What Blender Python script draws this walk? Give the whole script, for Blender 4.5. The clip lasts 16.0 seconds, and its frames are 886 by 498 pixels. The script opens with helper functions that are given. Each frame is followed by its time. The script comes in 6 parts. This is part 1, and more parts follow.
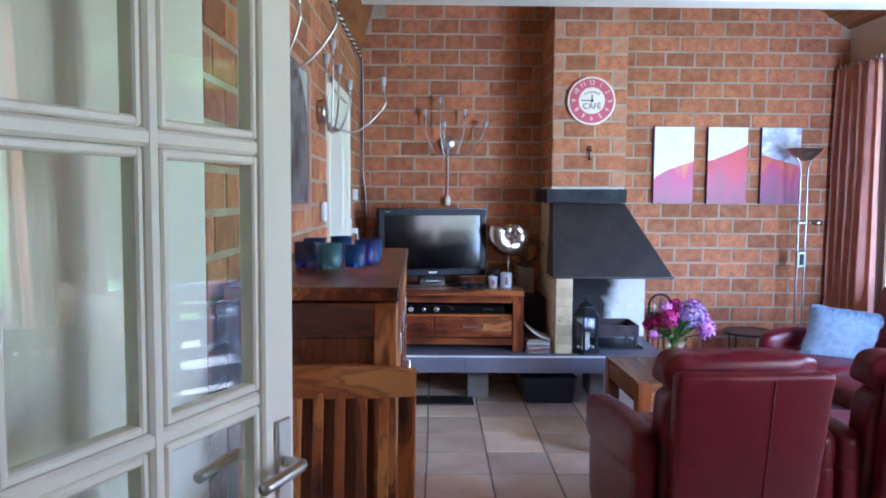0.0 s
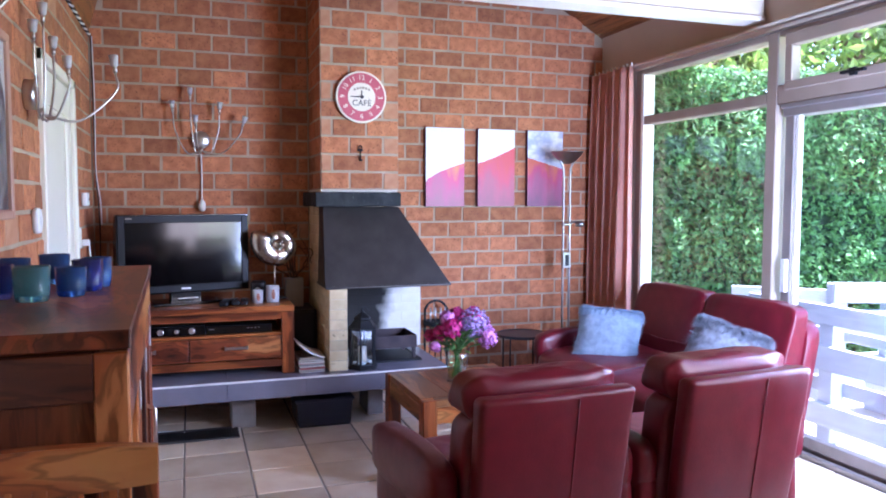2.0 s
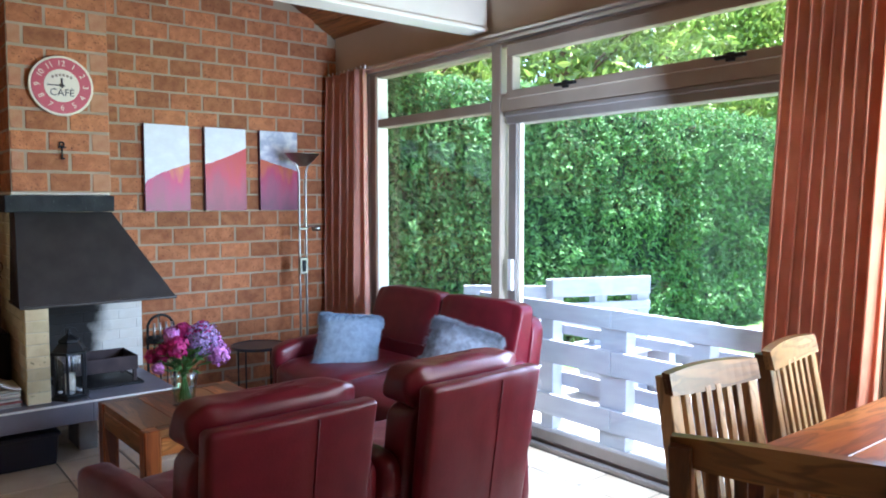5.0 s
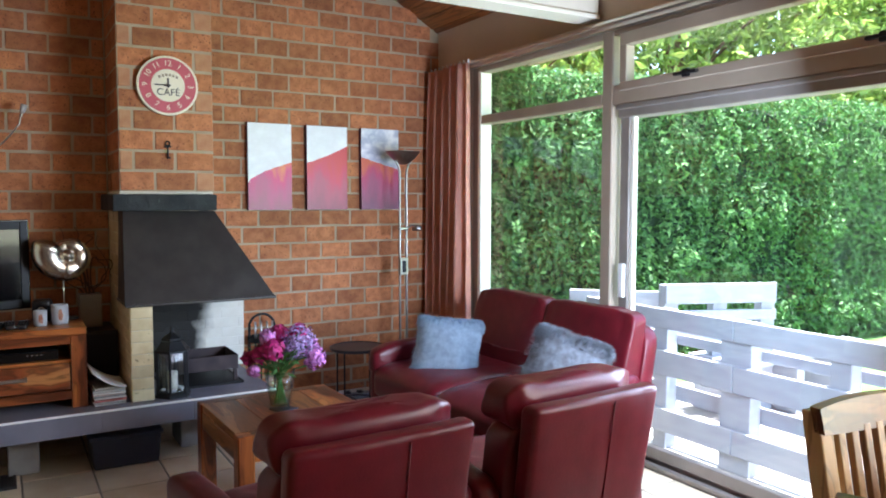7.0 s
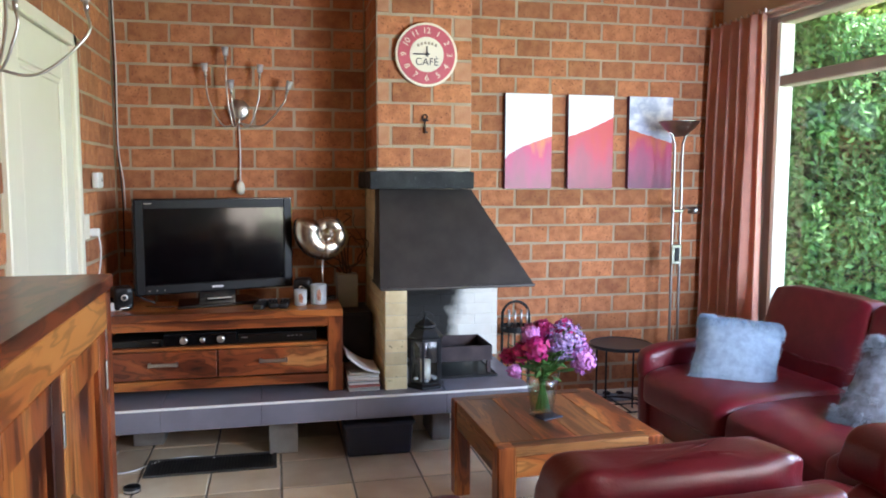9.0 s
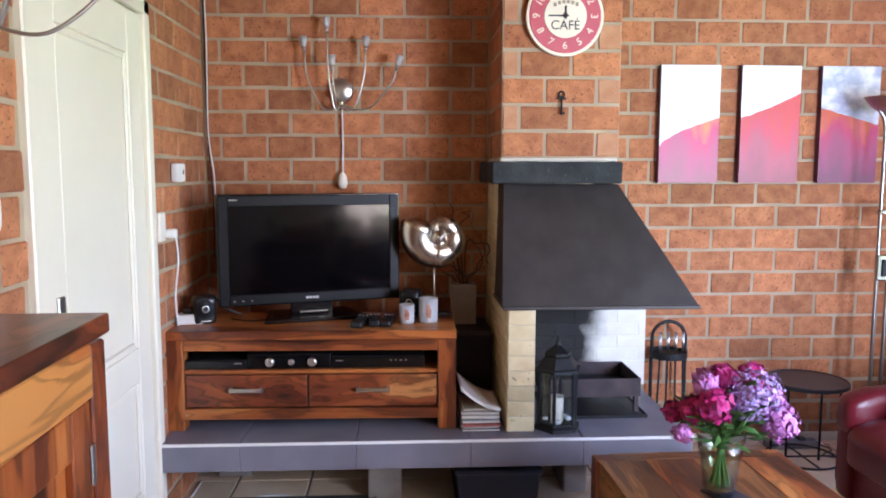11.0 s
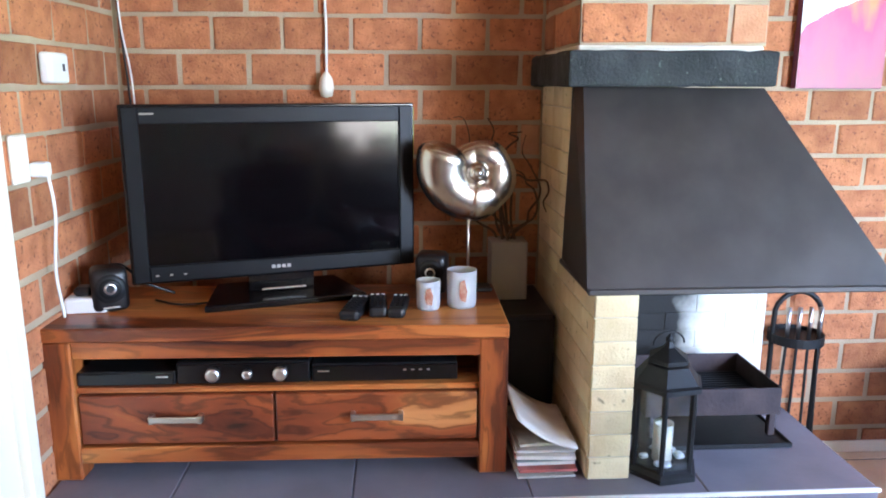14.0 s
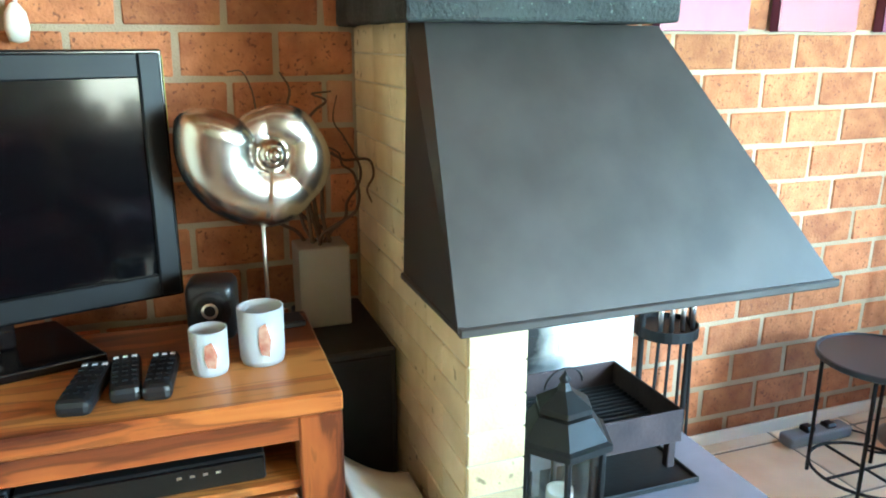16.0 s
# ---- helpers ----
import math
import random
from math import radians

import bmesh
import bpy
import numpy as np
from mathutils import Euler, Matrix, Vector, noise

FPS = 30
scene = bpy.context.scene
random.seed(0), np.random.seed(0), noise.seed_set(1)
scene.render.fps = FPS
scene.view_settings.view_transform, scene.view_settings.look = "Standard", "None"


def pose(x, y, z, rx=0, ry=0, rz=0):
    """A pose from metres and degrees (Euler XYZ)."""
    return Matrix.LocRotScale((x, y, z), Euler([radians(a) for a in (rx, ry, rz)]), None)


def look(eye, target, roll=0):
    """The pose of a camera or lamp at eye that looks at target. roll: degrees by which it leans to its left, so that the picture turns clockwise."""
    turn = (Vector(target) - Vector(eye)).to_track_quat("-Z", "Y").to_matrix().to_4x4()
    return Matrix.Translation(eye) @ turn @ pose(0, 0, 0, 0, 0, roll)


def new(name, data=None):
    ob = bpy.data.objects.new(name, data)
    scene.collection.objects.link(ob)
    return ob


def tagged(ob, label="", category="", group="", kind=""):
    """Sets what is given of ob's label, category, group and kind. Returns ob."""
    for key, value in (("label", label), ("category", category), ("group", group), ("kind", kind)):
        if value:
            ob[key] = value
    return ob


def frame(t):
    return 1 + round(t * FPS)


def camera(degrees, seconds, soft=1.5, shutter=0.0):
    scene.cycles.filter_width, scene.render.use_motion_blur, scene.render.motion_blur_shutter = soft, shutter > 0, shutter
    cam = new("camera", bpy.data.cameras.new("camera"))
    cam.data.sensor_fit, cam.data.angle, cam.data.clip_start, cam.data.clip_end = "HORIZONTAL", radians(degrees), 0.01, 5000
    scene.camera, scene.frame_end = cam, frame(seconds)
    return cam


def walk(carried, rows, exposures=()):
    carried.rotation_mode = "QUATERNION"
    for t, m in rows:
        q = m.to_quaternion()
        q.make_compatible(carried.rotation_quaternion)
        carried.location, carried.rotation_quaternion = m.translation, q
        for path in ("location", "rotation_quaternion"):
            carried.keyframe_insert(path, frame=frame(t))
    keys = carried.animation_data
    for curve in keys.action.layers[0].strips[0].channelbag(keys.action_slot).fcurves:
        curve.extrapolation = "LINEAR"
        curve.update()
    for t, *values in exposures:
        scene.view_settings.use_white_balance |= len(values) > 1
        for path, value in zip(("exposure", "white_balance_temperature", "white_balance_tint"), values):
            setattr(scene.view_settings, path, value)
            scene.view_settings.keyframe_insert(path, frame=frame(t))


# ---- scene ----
EXPOSURES = [(0.0, 3.28, 4900.0, 22.0), (2.0, 3.37, 5200.0, 35.0), (4.0, 2.9, 5450.0, 17.0), (6.5, 2.8, 5950.0, 14.0), (8.0, 3.11, 6170.0, 17.0), (10.0, 3.46, 6050.0, 19.0), (12.5, 3.58, 5900.0, 38.0), (13.5, 3.86, 5750.0, 33.0), (14.5, 4.44, 5450.0, 0.0), (15.0, 4.69, 5400.0, -4.0), (15.5, 4.82, 5400.0, -8.0), (16.0, 4.79, 5400.0, -11.0)]
cam = camera(61.35, 16.0, 1.9)
# seconds, x, y, z, yaw, pitch, roll
ROWS = [
    (0.00, 0.000, 0.000, 1.359, -0.65, -4.13, -0.42),
    (0.50, 0.028, 0.104, 1.357, -4.71, -4.01, -0.20),
    (1.00, 0.048, 0.246, 1.356, -9.26, -3.97, -0.19),
    (1.50, 0.051, 0.353, 1.361, -14.11, -3.90, -0.22),
    (2.00, 0.017, 0.420, 1.360, -18.74, -3.80, -0.09),
    (2.50, 0.037, 0.477, 1.350, -23.08, -3.60, -0.11),
    (3.00, 0.048, 0.501, 1.348, -27.54, -3.54, 0.07),
    (3.50, 0.048, 0.514, 1.349, -31.44, -3.47, 0.02),
    (4.00, 0.077, 0.513, 1.362, -34.02, -3.60, 0.07),
    (4.20, 0.085, 0.517, 1.362, -34.97, -3.66, 0.09),
    (5.25, 0.112, 0.575, 1.370, -39.00, -3.58, 0.03),
    (6.30, 0.136, 0.626, 1.376, -36.99, -3.56, 0.03),
    (6.50, 0.164, 0.657, 1.376, -35.59, -3.62, 0.00),
    (7.00, 0.235, 0.734, 1.375, -30.68, -3.75, -0.07),
    (7.50, 0.242, 0.820, 1.373, -26.35, -3.99, -0.11),
    (8.00, 0.268, 0.948, 1.373, -21.50, -4.38, -0.10),
    (8.50, 0.268, 1.108, 1.366, -16.83, -4.90, -0.11),
    (9.00, 0.283, 1.240, 1.362, -12.61, -5.30, -0.09),
    (9.50, 0.336, 1.402, 1.365, -8.52, -5.57, -0.08),
    (10.00, 0.372, 1.566, 1.367, -5.40, -5.75, -0.12),
    (10.20, 0.386, 1.632, 1.368, -4.40, -5.81, -0.14),
    (11.25, 0.385, 2.040, 1.371, -2.95, -6.15, -0.09),
    (12.50, 0.335, 2.548, 1.369, -2.88, -6.62, -0.08),
    (13.00, 0.294, 2.756, 1.358, -3.05, -7.23, -0.02),
    (13.50, 0.276, 2.900, 1.327, -3.39, -9.58, -0.19),
    (14.00, 0.320, 3.080, 1.316, -3.38, -12.32, -0.13),
    (14.50, 0.356, 3.258, 1.312, -4.24, -14.15, -0.24),
    (15.00, 0.357, 3.414, 1.314, -6.81, -14.99, -0.03),
    (15.50, 0.351, 3.586, 1.301, -13.22, -15.33, 0.01),
    (16.00, 0.370, 3.744, 1.281, -19.79, -15.48, -0.02),
]
walk(cam, [(t, pose(x, y, z, 90 + pitch, roll, yaw)) for t, x, y, z, yaw, pitch, roll in ROWS], EXPOSURES)


# ---- light ----
SUN_UP, SUN_AZ = 77.0, 100.0  # degrees above the horizon; degrees from +y towards +x
world = bpy.data.worlds.new("sky")
scene.world = world
world.use_nodes = True
sky = world.node_tree.nodes.new("ShaderNodeTexSky")
sky.sky_type, sky.sun_disc = "NISHITA", False
sky.sun_elevation, sky.sun_rotation = radians(SUN_UP), radians(SUN_AZ)
world.node_tree.links.new(sky.outputs[0], world.node_tree.nodes["Background"].inputs[0])
world.node_tree.nodes["Background"].inputs[1].default_value = 0.15
sun = new("sun", bpy.data.lights.new("sun", "SUN"))
sun.data.energy, sun.data.angle, sun.data.color = 5.0, radians(0.5), (1.0, 0.965, 0.91)
toward = Vector((math.sin(radians(SUN_AZ)) * math.cos(radians(SUN_UP)), math.cos(radians(SUN_AZ)) * math.cos(radians(SUN_UP)), math.sin(radians(SUN_UP))))
sun.matrix_world = look(toward * 30, (0, 0, 0))


def fill_lamp(name, eye, target, w, h, power, colour=(0.93, 0.97, 1.0)):
    data = bpy.data.lights.new(name, "AREA")
    data.shape, data.size, data.size_y, data.energy, data.color = "RECTANGLE", w, h, power, colour
    ob = new(name, data)
    ob.matrix_world = look(eye, target)
    return ob


# added warm fill lamp, standing in for daylight from the dining end
fill_lamp("dining_window_light", (2.95, 0.84, 1.35), (1.1, 5.3, 1.7), 0.9, 1.8, 8, (1.0, 0.90, 0.74))
# added bluish lamp inside the sliding door, in place of skylight
fill_lamp("sliding_door_light", (2.70, 2.34, 1.15), (1.95, 5.1, 0.55), 0.5, 1.0, 9.5, (0.62, 0.80, 1.0))

# ---- materials ----


def nodes_of(name):
    m = bpy.data.materials.new(name)
    m.use_nodes = True
    nt = m.node_tree
    return m, nt, nt.nodes["Principled BSDF"], nt.nodes.new, nt.links.new


def surf(name, c1, c2, scale=8.0, rough=0.5, metal=0.0, bump=0.15, fine=90.0, rand="", spread=0.25, stretch=(1, 1, 1), spots=None, coat=0.0, rough2=None):
    """A two-scale procedural surface. rand: 'object' or 'island' varies whole pieces."""
    m, nt, b, n, link = nodes_of(name)
    co = n("ShaderNodeTexCoord")
    mp = n("ShaderNodeMapping")
    mp.inputs["Scale"].default_value = stretch
    link(co.outputs["Object"], mp.inputs[0])
    vec = mp.outputs[0]
    rnd = None
    if rand:
        src = n("ShaderNodeObjectInfo") if rand == "object" else n("ShaderNodeNewGeometry")
        rnd = src.outputs["Random"] if rand == "object" else src.outputs["Random Per Island"]
        sc = n("ShaderNodeMath")
        sc.operation = "MULTIPLY"
        sc.inputs[1].default_value = 40.0
        link(rnd, sc.inputs[0])
        add = n("ShaderNodeVectorMath")
        link(vec, add.inputs[0])
        link(sc.outputs[0], add.inputs[1])
        vec = add.outputs[0]
    big, small = n("ShaderNodeTexNoise"), n("ShaderNodeTexNoise")
    big.inputs["Scale"].default_value, big.inputs["Detail"].default_value = scale, 6
    small.inputs["Scale"].default_value, small.inputs["Detail"].default_value = fine, 4
    link(vec, big.inputs["Vector"])
    link(vec, small.inputs["Vector"])
    mix = n("ShaderNodeMix")
    mix.data_type = "RGBA"
    mix.inputs[6].default_value, mix.inputs[7].default_value = (*c1, 1), (*c2, 1)
    ramp = n("ShaderNodeValToRGB")
    ramp.color_ramp.elements[0].position, ramp.color_ramp.elements[1].position = 0.35, 0.68
    link(big.outputs[0], ramp.inputs[0])
    link(ramp.outputs[0], mix.inputs[0])
    col = mix.outputs[2]
    if rnd is not None:
        hsv = n("ShaderNodeHueSaturation")
        mr = n("ShaderNodeMapRange")
        mr.inputs[3].default_value, mr.inputs[4].default_value = 1 - spread, 1 + spread
        link(rnd, mr.inputs[0])
        link(mr.outputs[0], hsv.inputs["Value"])
        link(col, hsv.inputs["Color"])
        col = hsv.outputs[0]
    if spots:
        sp = n("ShaderNodeTexNoise")
        sp.inputs["Scale"].default_value, sp.inputs["Detail"].default_value = spots[1], 2
        link(vec, sp.inputs["Vector"])
        sr = n("ShaderNodeValToRGB")
        sr.color_ramp.elements[0].position, sr.color_ramp.elements[1].position = spots[2], spots[2] + 0.06
        link(sp.outputs[0], sr.inputs[0])
        sm = n("ShaderNodeMix")
        sm.data_type = "RGBA"
        link(sr.outputs[0], sm.inputs[0])
        link(col, sm.inputs[6])
        sm.inputs[7].default_value = (*spots[0], 1)
        col = sm.outputs[2]
    link(col, b.inputs["Base Color"])
    rr = n("ShaderNodeMapRange")
    rr.inputs[3].default_value, rr.inputs[4].default_value = rough, rough2 if rough2 is not None else min(1, rough + 0.15)
    link(big.outputs[0], rr.inputs[0])
    link(rr.outputs[0], b.inputs["Roughness"])
    b.inputs["Metallic"].default_value = metal
    b.inputs["Coat Weight"].default_value = coat
    if bump:
        bp = n("ShaderNodeBump")
        bp.inputs["Strength"].default_value, bp.inputs["Distance"].default_value = bump, 0.004
        link(small.outputs[0], bp.inputs["Height"])
        link(bp.outputs[0], b.inputs["Normal"])
    return m


def wood(name, axis, stops, rough=0.32, along=1.3, across=10.0, bump=0.08, rings=0.58):
    """Banded hardwood with its grain along the object's x, y or z."""
    m, nt, b, n, link = nodes_of(name)
    co, mp, info = n("ShaderNodeTexCoord"), n("ShaderNodeMapping"), n("ShaderNodeObjectInfo")
    mp.inputs["Scale"].default_value = [along if a == axis else across for a in "xyz"]
    link(co.outputs["Object"], mp.inputs[0])
    sc = n("ShaderNodeMath")
    sc.operation = "MULTIPLY"
    sc.inputs[1].default_value = 60.0
    link(info.outputs["Random"], sc.inputs[0])
    add = n("ShaderNodeVectorMath")
    link(mp.outputs[0], add.inputs[0])
    link(sc.outputs[0], add.inputs[1])
    warp = n("ShaderNodeTexNoise")
    warp.inputs["Scale"].default_value, warp.inputs["Detail"].default_value = 0.9, 3
    link(add.outputs[0], warp.inputs["Vector"])
    mul = n("ShaderNodeVectorMath")
    mul.operation = "SCALE"
    mul.inputs["Scale"].default_value = 2.0
    link(warp.outputs["Color"], mul.inputs[0])
    add2 = n("ShaderNodeVectorMath")
    link(add.outputs[0], add2.inputs[0])
    link(mul.outputs[0], add2.inputs[1])
    band, fine = n("ShaderNodeTexNoise"), n("ShaderNodeTexNoise")
    band.inputs["Scale"].default_value, band.inputs["Detail"].default_value, band.inputs["Roughness"].default_value = 0.75, 2.2, 0.5
    fine.inputs["Scale"].default_value, fine.inputs["Detail"].default_value = 9.0, 5
    link(add2.outputs[0], band.inputs["Vector"])
    link(add2.outputs[0], fine.inputs["Vector"])
    blend = n("ShaderNodeMath")
    blend.operation = "MULTIPLY_ADD"
    blend.inputs[1].default_value = 0.07
    link(fine.outputs[0], blend.inputs[0])
    link(band.outputs[0], blend.inputs[2])
    ramp = n("ShaderNodeValToRGB")
    el = ramp.color_ramp.elements
    while len(el) < len(stops):
        el.new(0.5)
    for e, (p, c) in zip(el, stops):
        e.position, e.color = p, (*c, 1)
    link(blend.outputs[0], ramp.inputs[0])
    # growth rings follow the same swirls as the colour bands
    ring, line = n("ShaderNodeMath"), n("ShaderNodeMath")
    ring.operation, ring.inputs[1].default_value = "MULTIPLY", 70.0
    line.operation = "SINE"
    link(blend.outputs[0], ring.inputs[0])
    link(ring.outputs[0], line.inputs[0])
    dark = n("ShaderNodeMapRange")
    dark.inputs[1].default_value, dark.inputs[2].default_value = 0.15, 1.0
    dark.inputs[3].default_value, dark.inputs[4].default_value = 1.0, rings
    link(line.outputs[0], dark.inputs[0])
    shade = n("ShaderNodeMix")
    shade.data_type, shade.blend_type = "RGBA", "MULTIPLY"
    shade.inputs[0].default_value = 1.0
    link(ramp.outputs[0], shade.inputs[6])
    link(dark.outputs[0], shade.inputs[7])
    link(shade.outputs[2], b.inputs["Base Color"])
    b.inputs["Roughness"].default_value = rough
    bp = n("ShaderNodeBump")
    bp.inputs["Strength"].default_value, bp.inputs["Distance"].default_value = bump, 0.002
    link(fine.outputs[0], bp.inputs["Height"])
    link(bp.outputs[0], b.inputs["Normal"])
    return m


def glass(name, colour=(1, 1, 1), rough=0.0, ior=1.45):
    m, nt, b, n, link = nodes_of(name)
    b.inputs["Base Color"].default_value = (*colour, 1)
    b.inputs["Transmission Weight"].default_value = 1.0
    b.inputs["Roughness"].default_value, b.inputs["IOR"].default_value = rough, ior
    return m


def pane_glass(name, gloss=0.03, tint=(0.98, 1.0, 0.99), slant=0.9):
    """Thin flat pane: clear, with a mirror gloss that grows at a slant."""
    m, nt, b, n, link = nodes_of(name)
    nt.nodes.remove(b)
    tr, gl, mx, lw = n("ShaderNodeBsdfTransparent"), n("ShaderNodeBsdfGlossy"), n("ShaderNodeMixShader"), n("ShaderNodeLayerWeight")
    tr.inputs[0].default_value = (*tint, 1)
    gl.inputs["Roughness"].default_value = 0.01
    lw.inputs[0].default_value = 0.5
    pw, ad = n("ShaderNodeMath"), n("ShaderNodeMath")
    pw.operation, pw.inputs[1].default_value = "POWER", 4.5
    ad.operation, ad.inputs[1].default_value, ad.inputs[2].default_value = "MULTIPLY_ADD", slant, gloss
    link(lw.outputs["Facing"], pw.inputs[0])
    link(pw.outputs[0], ad.inputs[0])
    link(ad.outputs[0], mx.inputs[0])
    link(tr.outputs[0], mx.inputs[1])
    link(gl.outputs[0], mx.inputs[2])
    link(mx.outputs[0], nt.nodes["Material Output"].inputs[0])
    return m


BRICK1, BRICK2 = (0.50, 0.195, 0.080), (0.345, 0.122, 0.052)
M_BRICK = surf("red_brick", BRICK1, BRICK2, 20, 0.85, bump=1.0, fine=130, rand="object", spread=0.26, spots=((0.22, 0.08, 0.04), 95, 0.61))
M_BRICK_JOINED = surf("red_brick_joined", BRICK1, BRICK2, 20, 0.85, bump=1.0, fine=130, rand="island", spread=0.26, spots=((0.22, 0.08, 0.04), 95, 0.61))
M_BRICK_PALE = surf("pale_brick", (0.55, 0.29, 0.16), (0.45, 0.20, 0.10), 14, 0.85, bump=0.9, fine=160)
M_MORTAR = surf("grey_mortar", (0.46, 0.365, 0.25), (0.36, 0.28, 0.185), 6, 0.95, bump=0.8, fine=220)
M_YELLOW = surf("yellow_firebrick", (0.74, 0.62, 0.38), (0.60, 0.47, 0.26), 9, 0.8, bump=0.5, fine=140, rand="object", spread=0.12, spots=((0.35, 0.27, 0.15), 30, 0.68))
M_FIREJOINT = surf("pale_fire_mortar", (0.60, 0.54, 0.40), (0.52, 0.46, 0.34), 8, 0.9, bump=0.4)
M_WHITEBRICK = surf("white_firebrick", (0.80, 0.77, 0.68), (0.70, 0.66, 0.56), 9, 0.8, bump=0.5, fine=140, rand="object", spread=0.08)
M_TILE = surf("terracotta_floor_tile", (0.82, 0.68, 0.49), (0.69, 0.52, 0.34), 5, 0.22, bump=0.25, fine=60, rand="object", spread=0.22, rough2=0.55)
M_GROUT = surf("floor_grout", (0.30, 0.26, 0.21), (0.22, 0.19, 0.15), 12, 0.95, bump=0.5)
M_PLASTER = surf("cream_plaster", (0.80, 0.76, 0.66), (0.74, 0.70, 0.60), 3, 0.85, bump=0.2, fine=120)
M_PAINT = surf("white_gloss_paint", (0.83, 0.775, 0.65), (0.78, 0.725, 0.60), 4, 0.32, bump=0.05, fine=40)
M_DOORPAINT = surf("cream_door_paint", (0.84, 0.78, 0.63), (0.80, 0.74, 0.59), 3, 0.36, bump=0.05, fine=50)
M_TAUPE = surf("taupe_window_paint", (0.38, 0.30, 0.225), (0.32, 0.25, 0.185), 4, 0.42, bump=0.06, fine=50)
M_BEIGE = surf("beige_header_paint", (0.58, 0.47, 0.35), (0.52, 0.42, 0.31), 3, 0.6, bump=0.1)
M_TRACK = surf("brown_anodised_track", (0.30, 0.26, 0.23), (0.24, 0.21, 0.18), 6, 0.4, 0.3, bump=0.05)
SHEESHAM = [(0.39, (0.046, 0.01, 0.005)), (0.465, (0.168, 0.039, 0.011)), (0.53, (0.302, 0.078, 0.018)), (0.6, (0.403, 0.121, 0.026)), (0.69, (0.521, 0.211, 0.054))]
HEARTWOOD = [(0.38, (0.034, 0.008, 0.004)), (0.46, (0.119, 0.025, 0.009)), (0.54, (0.204, 0.045, 0.014)), (0.62, (0.281, 0.07, 0.019)), (0.7, (0.493, 0.195, 0.06))]
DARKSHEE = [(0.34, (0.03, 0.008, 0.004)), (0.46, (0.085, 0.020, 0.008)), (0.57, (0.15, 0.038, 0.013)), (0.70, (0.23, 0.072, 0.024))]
HONEY = [(0.36, (0.045, 0.014, 0.005)), (0.46, (0.15, 0.053, 0.016)), (0.55, (0.28, 0.112, 0.033)), (0.70, (0.45, 0.215, 0.072))]
W = {a: wood("sheesham_" + a, a, SHEESHAM) for a in "xyz"}
WR = {a: wood("sheesham_heart_" + a, a, HEARTWOOD, 0.30, 2.2, 8.0, rings=0.5) for a in "xyz"}
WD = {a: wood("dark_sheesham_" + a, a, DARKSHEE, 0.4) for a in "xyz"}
WH = {a: wood("honey_wood_" + a, a, HONEY, 0.34) for a in "xyz"}
# lighter wood with window sunlight put into the colour
WLIT = {a: wood("pale_golden_wood_" + a, a, [(0.36, (0.10, 0.045, 0.017)), (0.46, (0.25, 0.13, 0.052)), (0.56, (0.40, 0.235, 0.10)), (0.70, (0.55, 0.37, 0.18))], 0.36) for a in "xyz"}
M_CEIL = wood("stained_ceiling_boards", "y", [(0.38, (0.16, 0.055, 0.016)), (0.55, (0.30, 0.11, 0.03)), (0.72, (0.40, 0.16, 0.045))], 0.45, 0.8, 9)
M_STEEL = surf("black_hood_steel", (0.046, 0.040, 0.036), (0.062, 0.054, 0.049), 9, 0.40, 0.5, bump=0.05, fine=34, rough2=0.52)
M_SLATE = surf("black_slate", (0.030, 0.034, 0.033), (0.014, 0.016, 0.016), 10, 0.75, bump=1.0, fine=120, spots=((0.09, 0.10, 0.09), 70, 0.66))
M_PLINTH = surf("grey_violet_tile", (0.20, 0.19, 0.225), (0.155, 0.148, 0.175), 5, 0.34, bump=0.1, fine=60)
M_CONC = surf("grey_concrete", (0.36, 0.34, 0.31), (0.27, 0.25, 0.23), 9, 0.9, bump=0.6)
M_BLACK = surf("black_plastic", (0.006, 0.006, 0.0065), (0.009, 0.009, 0.010), 6, 0.3, bump=0.03)
M_GLOSSBLACK = surf("gloss_black", (0.0025, 0.0025, 0.003), (0.004, 0.004, 0.0045), 4, 0.10, bump=0)
M_SCREEN = surf("dark_screen", (0.0015, 0.0015, 0.002), (0.002, 0.002, 0.0025), 3, 0.07, bump=0, rough2=0.10)
M_SCREEN.node_tree.nodes["Principled BSDF"].inputs["Specular IOR Level"].default_value = 0.3
M_BEZEL = surf("graphite_bezel", (0.006, 0.006, 0.0065), (0.009, 0.009, 0.010), 5, 0.35, 0.0, bump=0.02)
M_BEZEL.node_tree.nodes["Principled BSDF"].inputs["Specular IOR Level"].default_value = 0.18
M_IRON = surf("black_iron", (0.009, 0.009, 0.010), (0.017, 0.017, 0.018), 9, 0.45, 0.4, bump=0.15)
M_CHROME = surf("satin_steel", (0.62, 0.60, 0.57), (0.55, 0.53, 0.50), 6, 0.24, 1.0, bump=0.02)
M_NICKEL = surf("dull_nickel", (0.36, 0.34, 0.31), (0.28, 0.265, 0.24), 6, 0.26, 1.0, bump=0.02)
M_POLISH = surf("polished_nickel", (0.58, 0.52, 0.44), (0.47, 0.42, 0.36), 9, 0.15, 1.0, bump=0.03)
M_LEATHER = surf("red_leather", (0.135, 0.008, 0.015), (0.105, 0.006, 0.012), 16, 0.29, bump=0.16, fine=150, coat=0.0, rough2=0.38)
M_LEATHER.node_tree.nodes["Principled BSDF"].inputs["Specular IOR Level"].default_value = 0.4
M_CURTAIN = surf("terracotta_curtain", (0.88, 0.50, 0.38), (0.78, 0.41, 0.30), 10, 0.9, bump=0.35, fine=400)
